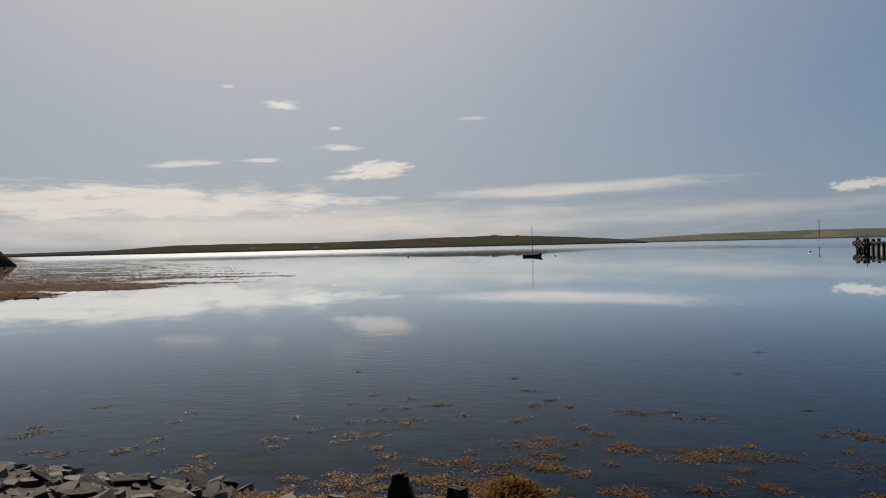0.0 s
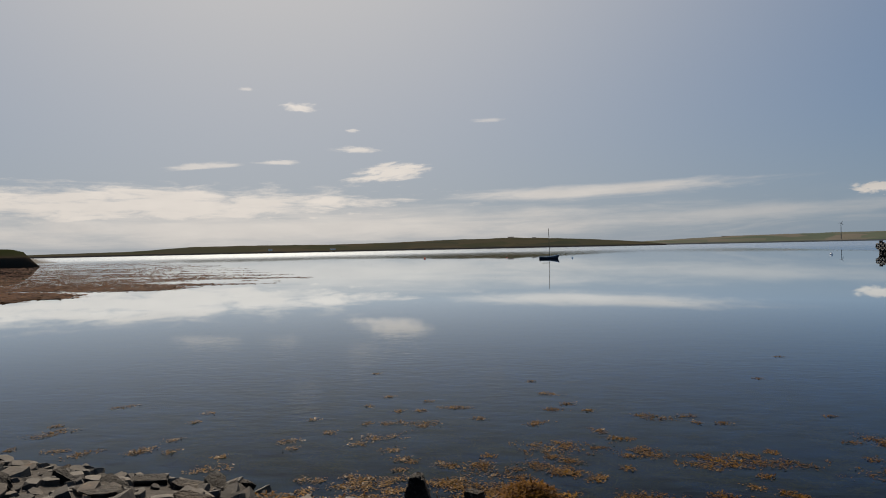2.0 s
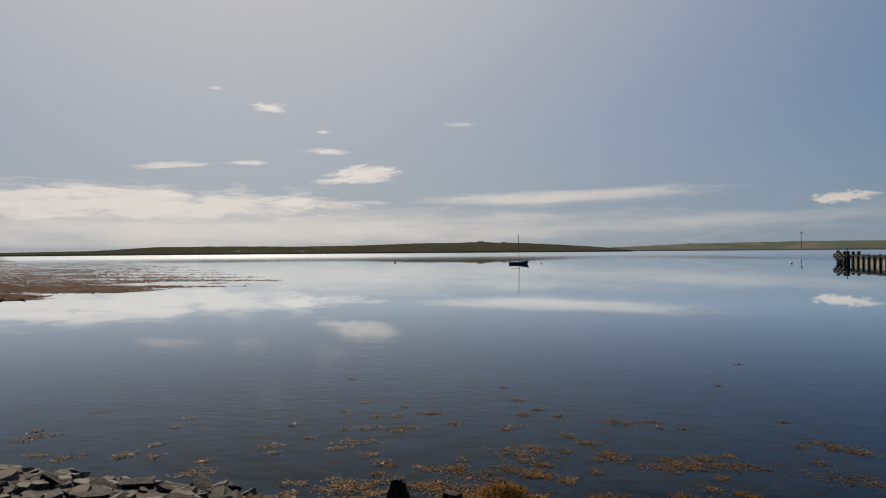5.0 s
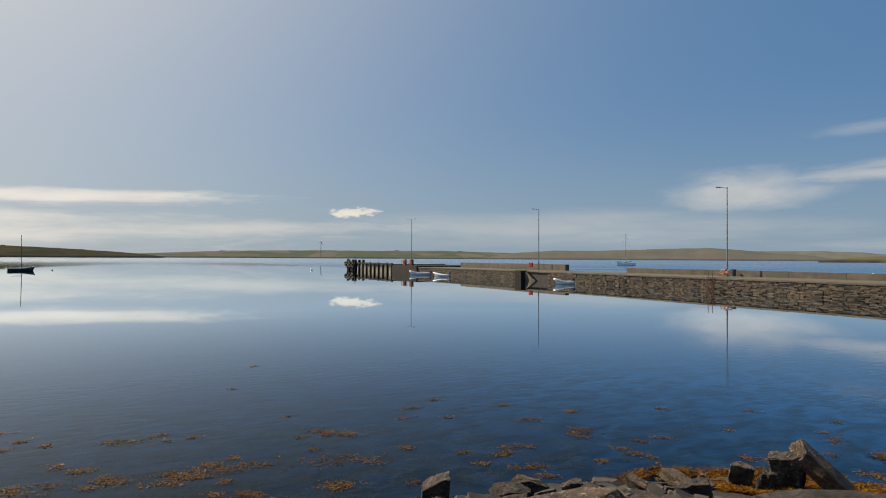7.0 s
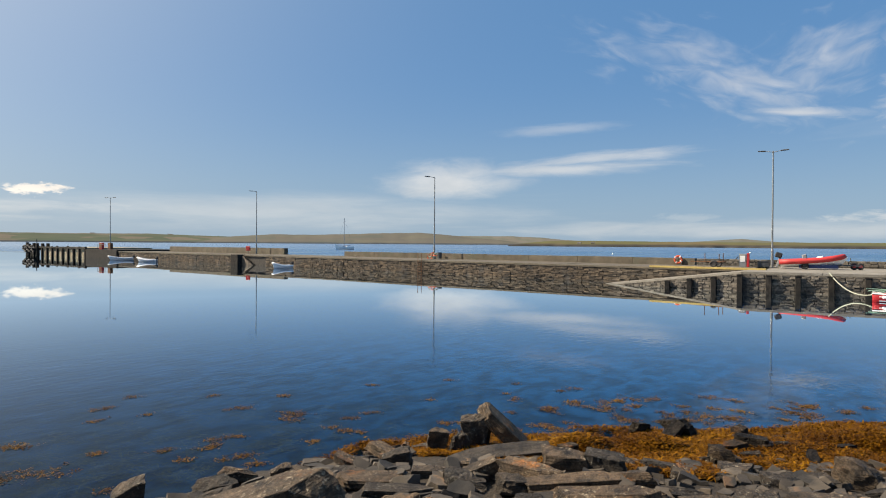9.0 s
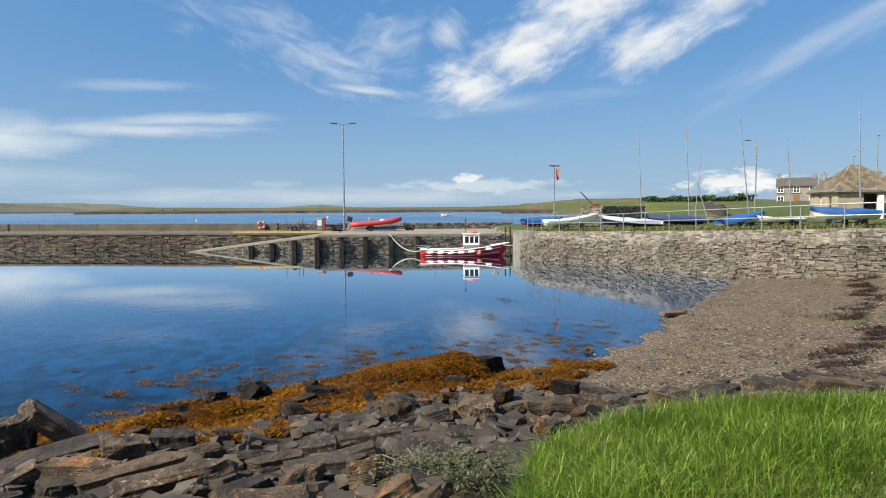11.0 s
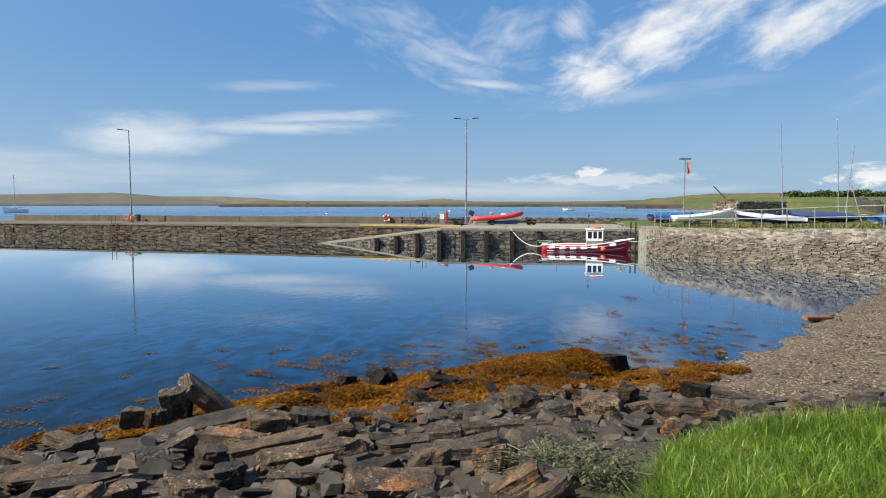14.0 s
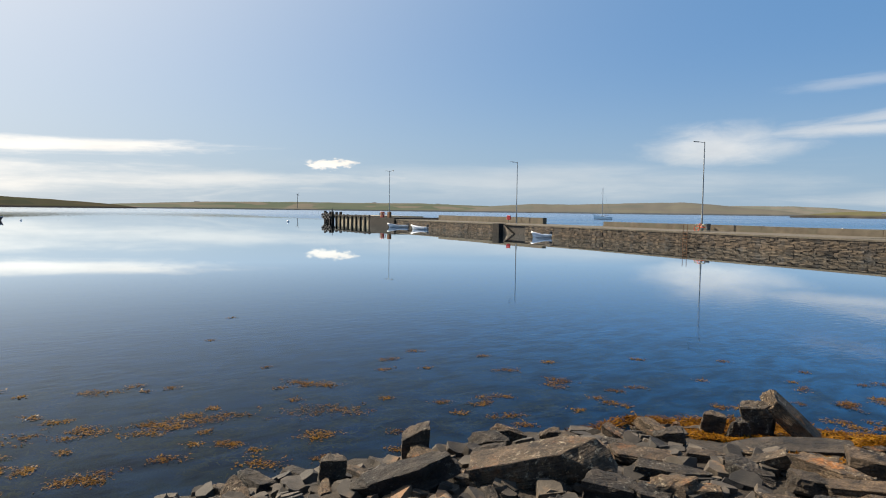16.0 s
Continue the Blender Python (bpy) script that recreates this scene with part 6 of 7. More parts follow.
base, _, ways, ln, wd = tufts(pts, None, 7, 0.055, 0.036, 0.016, 0.12, 5)
ribbons("floating_seaweed", FLOATING, "wrack fronds floating at the surface of the shallows", "seaweed", np.column_stack([base, r2.uniform(0.002, 0.016, len(base))]), ways, ln, wd, 0.1, 2)

# fronds just under the surface of the shallows
ang, rad = np.radians(r2.uniform(-44, 108, 900)), 8.6 + np.abs(r2.normal(0, 4.2, 900))
px, py = rad * np.sin(ang), rad * np.cos(ang)
ok = ground_height(px, py) < -0.12
pts = []
for x, y in list(zip(px[ok], py[ok]))[:520]:
    s, a = r2.uniform(0.12, 0.42), r2.uniform(-0.5, 0.8)
    u, v = r2.normal(0, s * 0.6, 14), r2.normal(0, s * 0.2, 14)
    pts.append(np.stack([x + u * math.cos(a) - v * math.sin(a), y + u * math.sin(a) + v * math.cos(a)], 1))
pts = np.concatenate(pts)
base, _, ways, ln, wd = tufts(pts, None, 4, 0.05, 0.14, 0.022, 0.0, 8)
ribbons("sunken_seaweed", SUNKEN, "olive wrack fronds hanging just under the surface", "seaweed", np.column_stack([base, r2.uniform(-0.08, -0.03, len(base))]), ways * np.array([1, 1, 0.1]), ln, wd, 0.0, 2)

# weed flats off the far point
pts = []
for _ in range(42000):
    u = r2.random()
    y = 40 + 200 * u ** 2.2
    x0, x1 = np.interp(y, [40, 55, 66, 90, 160, 260], [-34, -30, -19, -34, -75, -150]), -y * 0.92
    x = x0 - r2.random() ** 0.9 * (x0 - x1)
    if len(pts) < 11000 and noise.noise((x * 0.045, y * 0.18, 1)) + 0.35 * noise.noise((x * 0.22, y * 0.8, 2)) > -0.50 + 0.75 * ((x - x1) / (x0 - x1)) ** 1.5:
        pts.append((x, y))
pts = np.array(pts)
base, _, ways, ln, wd = tufts(pts, None, 5, 0.45, 0.55, 0.22, 0.1, 6)
ribbons("seaweed_flats", FLATS, "broad brown weed flats breaking the surface off the point", "seaweed", np.column_stack([base, r2.uniform(0.006, 0.03, len(base))]), ways * np.array([1, 1, 0.18]), ln, wd, 0.0, 2)

# long grass on the bank
TURF_EDGE = [(3.4, -0.75), (4.1, -0.95), (5.3, -1.35), (6.0, -2.2), (6.15, -3.4), (6.1, -4.6), (6.1, -5.8), (6.4, -7.2), (7, -9), (4, -11), (0.5, -9), (0.8, -3.0), (1.6, -1.2)]
cand = np.stack([rng.uniform(0.5, 9, 420000), rng.uniform(-13, -0.6, 420000)], 1)
inside = side_distance(cand[:, 0], cand[:, 1], TURF_EDGE, True)[1]
far_off = np.hypot(cand[:, 0] - 0.4, cand[:, 1] + 0.3)
keep = inside & (far_off > 3.0) & (rng.random(len(cand)) < np.clip(6.5 / far_off, 0, 1) ** 1.3)
cand = cand[keep][:135000]
d_edge = side_distance(cand[:, 0], cand[:, 1], TURF_EDGE, True)[0]
lawn = np.clip((3.2 - np.hypot(cand[:, 0] - 1.2, cand[:, 1] + 3.2)) / 0.7, 0, 1)
tall = (0.20 + 0.20 * np.clip(np.array([noise.noise((x * 0.9, y * 0.9, 3)) for x, y in cand]) + 0.4, 0, 1)) * (1 - 0.78 * lawn) * rng.uniform(0.6, 1.25, len(cand))
a = rng.normal(2.6, 1.2, len(cand))
el = np.clip(rng.normal(1.15, 0.22, len(cand)), 0.5, 1.5)
ways = np.stack([np.cos(a) * np.cos(el), np.sin(a) * np.cos(el), np.sin(el)], 1)
gz = ground_height(cand[:, 0], cand[:, 1]) - 0.02
ribbons("long_grass", GRASS, "lush long green grass on the bank", "grass", np.column_stack([cand, gz]), ways, tall, rng.uniform(0.0035, 0.0075, len(cand)), 0.38, 3)

# grass behind the sea wall and on the green
cand = np.stack([rng.uniform(21, 62, 40000), rng.uniform(-45, -9, 40000)], 1)
back = side_distance(cand[:, 0], cand[:, 1], SEAWALL + [(21, -60), (80, -60), (66, -20), (52, -11.2)], True)[1]
dist = side_distance(cand[:, 0], cand[:, 1], SEAWALL, False)[0]
keep = back & (dist > 0.7) & (cand[:, 1] < -10.5) & ((dist < 2.6) | (rng.random(len(cand)) < 0.4))
cand = cand[keep][:14000]
a = rng.uniform(0, math.tau, len(cand))
el = np.clip(rng.normal(1.1, 0.25, len(cand)), 0.4, 1.5)
ways = np.stack([np.cos(a) * np.cos(el), np.sin(a) * np.cos(el), np.sin(el)], 1)
dist = side_distance(cand[:, 0], cand[:, 1], SEAWALL, False)[0]
ribbons("verge_grass", DRY_GRASS, "seeding grass along the sea wall top", "grass", np.column_stack([cand, ground_height(cand[:, 0], cand[:, 1]) - 0.02]), ways, np.where(dist < 2.6, 0.38, 0.16) * rng.uniform(0.6, 1.2, len(cand)), rng.uniform(0.03, 0.06, len(cand)), 0.3, 3)

# weeds at the top of the beach
cand = np.stack([rng.uniform(8.2, 17, 9000), rng.uniform(-19, -6.5, 9000)], 1)
h = ground_height(cand[:, 0], cand[:, 1])
cand, h = cand[h > 1.22][:2600], h[h > 1.22][:2600]
a = rng.uniform(0, math.tau, len(cand))
el = np.clip(rng.normal(1.0, 0.3, len(cand)), 0.3, 1.5)
ways = np.stack([np.cos(a) * np.cos(el), np.sin(a) * np.cos(el), np.sin(el)], 1)
ribbons("beach_top_grass", GRASS, "green weeds and grass at the top of the beach", "grass", np.column_stack([cand, h - 0.02]), ways, rng.uniform(0.15, 0.4, len(cand)), rng.uniform(0.01, 0.03, len(cand)), 0.3, 3)


# strands of dried wrack thrown up along the beach
cand = np.stack([rng.uniform(10, 30, 40000), rng.uniform(-21, -5, 40000)], 1)
e3 = side_distance(cand[:, 0], cand[:, 1], SHORE, False)[0]
dry = side_distance(cand[:, 0], cand[:, 1], LAND, True)[1] & ~side_distance(cand[:, 0], cand[:, 1], INLAND, True)[1]
wave = np.array([noise.noise((x * 0.55, y * 0.55, 6)) for x, y in cand])
fine_w = np.array([noise.noise((x * 1.8, y * 1.8, 8)) for x, y in cand])
tide = np.minimum(np.abs(e3 + 0.9 * wave - 4.6), np.minimum(np.abs(e3 + 1.2 * wave - 7.4), np.abs(e3 + 1.0 * wave - 9.6)))
keep = dry & (tide < 0.30 + 0.35 * np.clip(wave, 0, 1)) & (fine_w > -0.05)
keep |= dry & (e3 > 7.0) & (fine_w > 0.22) & (wave > -0.1)
keep &= cand[:, 1] < -6 + 0.2 * cand[:, 0]
cand = cand[keep][:4200]
base, _, ways, ln, wd = tufts(cand, None, 4, 0.10, 0.14, 0.03, 0.15, 9)
ribbons("beach_wrack", foliage("dried_wrack", [(0.0, (0.012, 0.007, 0.005)), (0.6, (0.03, 0.016, 0.01)), (1.0, (0.07, 0.035, 0.018))], 0.8, 0.0, 0.2), "dark dried wrack along the tidelines of the beach", "seaweed", np.column_stack([base, ground_height(base[:, 0], base[:, 1]) + rng.uniform(0.01, 0.05, len(base))]), ways, ln, wd, 0.2, 2)


def herb(x, y, spread, height, leaves, seed, label):
    """A sprawling shore plant: thin stems with small leaves."""
    r = np.random.default_rng(seed)
    plant = thing("shore_plant", (x, y, settle(x, y) + 0.02), 0, label, "plant", "shore plants")
    bm = bmesh.new()
    tips = []
    for _ in range(26):
        a, out = r.uniform(0, math.tau), spread * r.uniform(0.3, 1.0)
        end = Vector((out * math.cos(a), out * math.sin(a), height * r.uniform(0.5, 1.0)))
        mid = end * 0.5 + Vector((0, 0, height * 0.25))
        tube(bm, [(0.1 * math.cos(a), 0.1 * math.sin(a), 0), mid, end], 0.006, 4)
        tips.append((mid, end))
    part("stalk", bm, HERB, plant)
    t = r.integers(0, len(tips), leaves)
    f = r.uniform(-0.6, 1, leaves)
    P = np.array([tips[k][0].lerp(tips[k][1], float(u))[:] for k, u in zip(t, f)]) + r.normal(0, 0.045, (leaves, 3))
    P[:, 2] = np.maximum(P[:, 2], 0.01)
    a, el = r.uniform(0, math.tau, leaves), r.normal(0.3, 0.5, leaves)
    W = np.stack([np.cos(a) * np.cos(el), np.sin(a) * np.cos(el), np.sin(el)], 1)
    ob = ribbons("leaves", HERB, "small grey-green leaves", "plant", P, W, r.uniform(0.018, 0.045, leaves), r.uniform(0.007, 0.016, leaves), 0.2, 2)
    ob.parent = plant
    del ob["category"], ob["kind"]


herb(5.0, -0.5, 0.46, 0.15, 1500, 1, "sprawling grey-green plant among the rocks")
herb(4.55, -0.8, 0.36, 0.17, 1200, 2, "sprawling grey-green plant at the grass edge")
herb(4.2, 0.35, 0.3, 0.16, 500, 3, "small green plant between stones")

# drift plank on the beach
plank = thing("driftwood_plank", (19.1, -8.35, settle(19.1, -8.35) + 0.05), -58, "rust-brown driftwood plank at the water's edge", "plank")
bm = bmesh.new()
box(bm, (0, 0, 0.02), (1.1, 0.2, 0.12), pose(0, 0, 0, 3, 4, 0), 0.02)
box(bm, (0.6, 0.05, 0.03), (0.35, 0.08, 0.07), pose(0, 0, 0, 0, 4, 14), 0.015)
part("board", bm, RUST, plank)


# ---- the green behind the sea wall ----
def back(x, y):
    return float(ground_height([x], [y])[0])


RENDER_WALL = surface("harled_wall", (0.25, 0.21, 0.15), (0.35, 0.30, 0.22), 1.2, 0.9, 0, 0.35, 35, 0, (0.20, 0.175, 0.135), 0.6, (0.5, 0.7))
HARL_GREY = surface("grey_harling", (0.17, 0.155, 0.135), (0.26, 0.24, 0.21), 1.2, 0.9, 0, 0.35, 35, 0, (0.14, 0.125, 0.11), 0.6, (0.5, 0.7))
SLATE = surface("stone_slate", (0.08, 0.068, 0.05), (0.18, 0.15, 0.11), 2.5, 0.85, 0, 0.4, 20, 0.35, (0.12, 0.11, 0.05), 1.2, (0.55, 0.68))
SLATE_DARK = surface("dark_slate", (0.055, 0.05, 0.045), (0.10, 0.092, 0.082), 2.0, 0.8, 0, 0.3, 12, 0.2)
DOOR_BROWN = surface("varnished_timber", (0.16, 0.07, 0.03), (0.25, 0.12, 0.05), 4.0, 0.5, 0, 0.2, 40)
TARMAC = surface("tarmac", (0.05, 0.05, 0.052), (0.085, 0.083, 0.08), 2.0, 0.9, 0, 0.4, 60)
LEAF_DARK = foliage("dark_leaves", [(0.0, (0.018, 0.035, 0.010)), (0.5, (0.04, 0.075, 0.02)), (1.0, (0.085, 0.12, 0.035))], 0.55, 0.2, 0.3)

fence = thing("railing", (0, 0, 0), 0, "galvanised tube railing along the sea wall top", "railing", kind="structure")
run, acc = [], 0.0
line = [Vector(p) for p in SEAWALL[1:]]
step = 1.72
left = 0.0
for a, b in zip(line, line[1:]):
    d = (b - a).length
    n = Vector((-(b - a).y, (b - a).x)).normalized()
    t = left
    while t < d:
        p = a.lerp(b, t / d) + n * 0.38
        run.append((p.x, p.y, wall_top(p.x, p.y)))
        t += step
    left = t - d
POST = bmesh.new()
rod(POST, (0, 0, -0.3), (0, 0, 1.0), 0.028, 0.028, 8)
post_mesh = finish("post", POST, STEEL)
for x, y, z in run:
    ob = new("post", post_mesh)
    ob.parent = fence
    ob.location = (x, y, z)
for h in (0.98, 0.52):
    bm = bmesh.new()
    tube(bm, [(x, y, z + h) for x, y, z in run], 0.026, 6)
    part("rail", bm, STEEL, fence)

# flag post
flag = thing("flag_post", (51.0, -12.45, back(51, -12.45)), 95, "galvanised post with a cross bar and a small red flag", "flag post")
bm = bmesh.new()
rod(bm, (0, 0, 0), (0, 0, 4.95), 0.05, 0.045, 8)
mast_part = part("post", bm, STEEL, flag)
bm = bmesh.new()
rod(bm, (-0.42, 0, 4.93), (0.42, 0, 4.93), 0.05, 0.05, 8)
part("cross_bar", bm, STEEL_DARK, mast_part)
bm = bmesh.new()
g = [[bm.verts.new((-0.40 + 0.20 * u + 0.04 * math.sin(v * 3), 0.05 * math.sin(u * 5 + v * 4), 4.72 - 1.0 * v * (0.8 + 0.2 * u))) for u in np.linspace(0, 1, 5)] for v in np.linspace(0, 1, 8)]
for r0, r1 in zip(g, g[1:]):
    for k in range(4):
        bm.faces.new((r0[k], r0[k + 1], r1[k + 1], r1[k]))
part("flag", bm, ORANGE, flag, "limp red flag")


def covered_dinghy(at, turn, length, beam, cover, hull_mat, mast, lean, label, sag=0.25, base=2.0, depth=0.42, step=0.12, tip=0.0):
    """A small boat on chocks or a trolley, with a fitted cover and perhaps a bare mast."""
    b = thing("dinghy", (*at, back(*at)), turn, label, "boat", "dinghies on the green")
    up = max(0.1, base - back(*at))
    cant = Matrix.Rotation(radians(-tip), 4, "Y")
    bm = bmesh.new()
    rows = [[cant @ p for p in row] for row in hull(bm, length, beam, depth, 0.2, 0.6, 0.78, 0.05)]
    bmesh.ops.transform(bm, matrix=Matrix.Translation((0, 0, up)) @ cant, verts=bm.verts)
    part("hull", bm, hull_mat, b, "", True)
    if cover:
        bm = bmesh.new()
        grid = []
        for i, row in enumerate(rows):
            a, c = row[0], row[-1]
            t = i / (len(rows) - 1)
            ridge = sag * math.sin(math.pi * min(1, 0.15 + t * 0.85)) + 0.04 * noise.noise((t * 6, length, 1))
            line2 = [Vector((a.x * 1.02, a.y * 1.04, a.z - 0.22 + 0.10 * noise.noise((t * 14, 0, 2))))]
            for k in range(7):
                u = k / 6
                p = a.lerp(c, u)
                line2.append(Vector((p.x * 1.015, p.y * 1.05, p.z + 0.02 + ridge * (1 - abs(2 * u - 1) ** 1.4) + 0.05 * noise.noise((t * 9, u * 5, at[0])))))
            line2.append(Vector((c.x * 1.015, c.y * 1.05, c.z - 0.22 + 0.10 * noise.noise((t * 14, 4, 2)))))
            grid.append([bm.verts.new(p + Vector((0, 0, up))) for p in line2])
        for r0, r1 in zip(grid, grid[1:]):
            for k in range(8):
                bm.faces.new((r0[k], r0[k + 1], r1[k + 1], r1[k]))
        bm.faces.new(grid[0]), bm.faces.new(grid[-1][::-1])
        part("cover", bm, cover, b, "wrinkled fitted boat cover", True)
    if mast:
        m = pose(length * step, 0, up + 0.4, 0, lean, 0)
        bm = bmesh.new()
        rod(bm, m @ Vector((0, 0, -0.2)), m @ Vector((0, 0, mast)), 0.045, 0.028, 8)
        mp = part("mast", bm, ALU, b, "bare aluminium mast")
        bm = bmesh.new()
        rod(bm, m @ Vector((0, -0.35, mast * 0.55)), m @ Vector((0, 0.35, mast * 0.55)), 0.018, 0.018, 6)
        part("spreader", bm, ALU, mp)
    bm = bmesh.new()
    for x in (-length * 0.28, length * 0.25):
        box(bm, (x, 0, up * 0.5 + 0.03 + math.tan(radians(tip)) * x * 0.5), (0.12, beam * 0.6, up + 0.1 + math.tan(radians(tip)) * x), None, 0.015)
    rod(bm, (-length * 0.3, 0, 0.2), (length * 0.62, 0, 0.22), 0.035, 0.035, 6)
    tr = part("trolley", bm, STEEL_DARK, b)
    for y in (-beam * 0.42, beam * 0.42):
        bm = bmesh.new()
        ring(bm, (-length * 0.1, y, 0.22), 0.15, 0.075, "Y", 8, 14)
        part("wheel", bm, BLACK, tr)
    return b


covered_dinghy((49.6, -13.3), -88, 3.9, 1.4, None, WHITE, 0, 0, "long white rowing skiff on a trailer by the quay", base=1.95, tip=3, depth=0.5)
covered_dinghy((59.0, -13.2), -75, 3.6, 1.4, BLUE, RED, 0, 0, "small red boat under a blue cover by the shore", base=1.75)
covered_dinghy((49.5, -18.1), 92, 4.3, 1.6, paint("pale_cover", (0.40, 0.43, 0.52), 0.6, 0, 0.2), BLUE_DARK, 6.6, 2.8, "dark blue dinghy under a pale cover with a bare mast", 0.14, 1.82, step=-0.18, tip=3)
covered_dinghy((50.0, -21.7), 95, 4.2, 1.6, BLUE_DARK, NAVY, 7.0, 3, "dark blue covered dinghy with a leaning bare mast", 0.2, 1.78, step=-0.28, tip=1)
covered_dinghy((44.8, -24.1), -86, 3.2, 1.5, BLUE, WHITE, 7.1, -7.3, "dinghy under a bright blue cover with a leaning mast", 0.24, 2.05, step=0.22, tip=6)
covered_dinghy((43.0, -26.1), 96, 3.2, 1.2, None, WHITE, 5.2, 5, "low white open dinghy on the grass", base=2.2, depth=0.28, step=-0.2)
covered_dinghy((39.0, -27.7), 88, 3.7, 1.5, BLUE, WHITE, 7.1, 2.2, "white dinghy under a bright blue cover on a trolley", 0.2, 2.42, 0.48, -0.24)
covered_dinghy((35.7, -29.9), 110, 3.1, 1.6, BLUE, RED, 7.6, 2, "red dinghy under a bright blue cover on a trolley", 0.22, 2.45, 0.5, -0.1)
covered_dinghy((52.0, -24.0), 85, 3.4, 1.3, None, ALU, 5.0, -4.5, "grey dinghy with a tilted short mast", base=1.85, depth=0.35, step=-0.06)
spar = thing("spare_spar", (49.0, -23.9, back(49, -23.9)), 0, "loose aluminium spar leaning against a mast", "spar")
bm = bmesh.new()
rod(bm, (0, 0, 0), (0.35, 0.75, 3.1), 0.04, 0.03, 8)
part("tube", bm, ALU, spar)

# ruined stone platform with an old winch jib
platform = thing("stone_platform", (59.2, -19.8, 1.3), -71, "square rubble stone platform near the outer shore", "wall", kind="structure")
bm = bmesh.new()
box(bm, (0, 0, 0.95), (4.3, 3.0, 2.1), None, 0.04)
part("core", bm, CONCRETE_OLD, platform)
jib = thing("winch_jib", (59.87, -18.07, 3.4), 0, "dark steel jib of an old hand winch on the stone platform", "winch")
bm = bmesh.new()
rod(bm, (0, -0.2, 0.05), (0.2, 1.0, 1.35), 0.06, 0.045, 8)
arm2 = part("jib", bm, STEEL_DARK, jib)
bm = bmesh.new()
box(bm, (0, -0.35, 0.12), (0.4, 0.7, 0.22), None, 0.03)
part("base", bm, RUST, jib)

# boat shed with hipped stone-slate roof
shed = thing("boat_shed", (49.47, -35.8, 2.25), -14, "square harled boat shed with a hipped stone-slate roof", "shed")
W2, D2, EAVE, PEAK = 2.25, 2.75, 2.15, 4.15
bm = bmesh.new()
T = 0.26
prism(bm, [(-D2, -W2), (-D2 + T, -W2), (-D2 + T, -W2 + 1.8), (-D2, -W2 + 1.8)], -1.0, EAVE)
prism(bm, [(-D2, -W2 + 2.75), (-D2 + T, -W2 + 2.75), (-D2 + T, W2), (-D2, W2)], -1.0, EAVE)
prism(bm, [(-D2, -W2 + 1.8), (-D2 + T, -W2 + 1.8), (-D2 + T, -W2 + 2.75), (-D2, -W2 + 2.75)], 1.95, EAVE)
wall_f = part("front_wall", bm, RENDER_WALL, shed)
bm = bmesh.new()
y0 = W2 - T
prism(bm, [(-D2 + T, y0), (-1.6, y0), (-1.6, W2), (-D2 + T, W2)], -1.0, EAVE)
prism(bm, [(-1.6, y0), (-1.0, y0), (-1.0, W2), (-1.6, W2)], -0.4, 0.8)
prism(bm, [(-1.6, y0), (-1.0, y0), (-1.0, W2), (-1.6, W2)], 1.75, EAVE)
prism(bm, [(-1.0, y0), (0.3, y0), (0.3, W2), (-1.0, W2)], -1.0, EAVE)
prism(bm, [(0.3, y0), (0.9, y0), (0.9, W2), (0.3, W2)], 1.95, EAVE)
prism(bm, [(0.9, y0), (D2, y0), (D2, W2), (0.9, W2)], -1.0, EAVE)
wall_s = part("side_wall", bm, RENDER_WALL, shed)
bm = bmesh.new()
prism(bm, [(D2 - T, -W2), (D2, -W2), (D2, y0), (D2 - T, y0)], -1.0, EAVE)
prism(bm, [(-D2 + T, -W2), (D2 - T, -W2), (D2 - T, -W2 + T), (-D2 + T, -W2 + T)], -1.0, EAVE)
part("rear_wall", bm, RENDER_WALL, shed)
bm = bmesh.new()
box(bm, (-1.3, W2 - 0.12, 1.27), (0.58, 0.04, 0.93))
part("window", bm, GLASS, wall_s)
bm = bmesh.new()
box(bm, (0.6, W2 - 0.14, 0.78), (0.58, 0.05, 2.3))
part("door", bm, paint("cream_door", (0.45, 0.42, 0.33), 0.5), wall_s)
# dark panel set inside the opening, standing for the unlit interior
bm = bmesh.new()
box(bm, (-D2 + 0.5, -W2 + 2.27, 0.78), (0.05, 0.93, 2.3))
part("doorway", bm, TIMBER_WET, wall_f, "dark panel for the shade inside the open doorway")
bm = bmesh.new()
box(bm, (-D2 - 0.26, -W2 + 1.7, 0.95), (0.55, 0.05, 1.75), pose(0, 0, 0, 0, 0, 25))
part("open_door", bm, paint("pale_door", (0.5, 0.49, 0.45), 0.5), wall_f, "white door standing open")
bm = bmesh.new()
o = 0.22
low = [bm.verts.new(p) for p in ((-D2 - o, -W2 - o, EAVE - 0.06), (D2 + o, -W2 - o, EAVE - 0.06), (D2 + o, W2 + o, EAVE - 0.06), (-D2 - o, W2 + o, EAVE - 0.06))]
mid = [bm.verts.new(v.co + Vector((0, 0, 0.07))) for v in low]
r0, r1 = bm.verts.new((0.0, -0.35, PEAK)), bm.verts.new((0.0, 0.35, PEAK))
bm.faces.new(low[::-1])
for i in range(4):
    bm.faces.new((low[i], low[(i + 1) % 4], mid[(i + 1) % 4], mid[i]))
bm.faces.new((mid[0], mid[1], r0)), bm.faces.new((mid[1], mid[2], r1, r0)), bm.faces.new((mid[2], mid[3], r1)), bm.faces.new((mid[3], mid[0], r0, r1))
roof = part("roof", bm, SLATE, shed)
bm = bmesh.new()
tube(bm, [(-D2 - 0.24, -W2 - 0.2, EAVE - 0.05), (-D2 - 0.24, W2 + 0.2, EAVE - 0.05)], 0.06, 6)
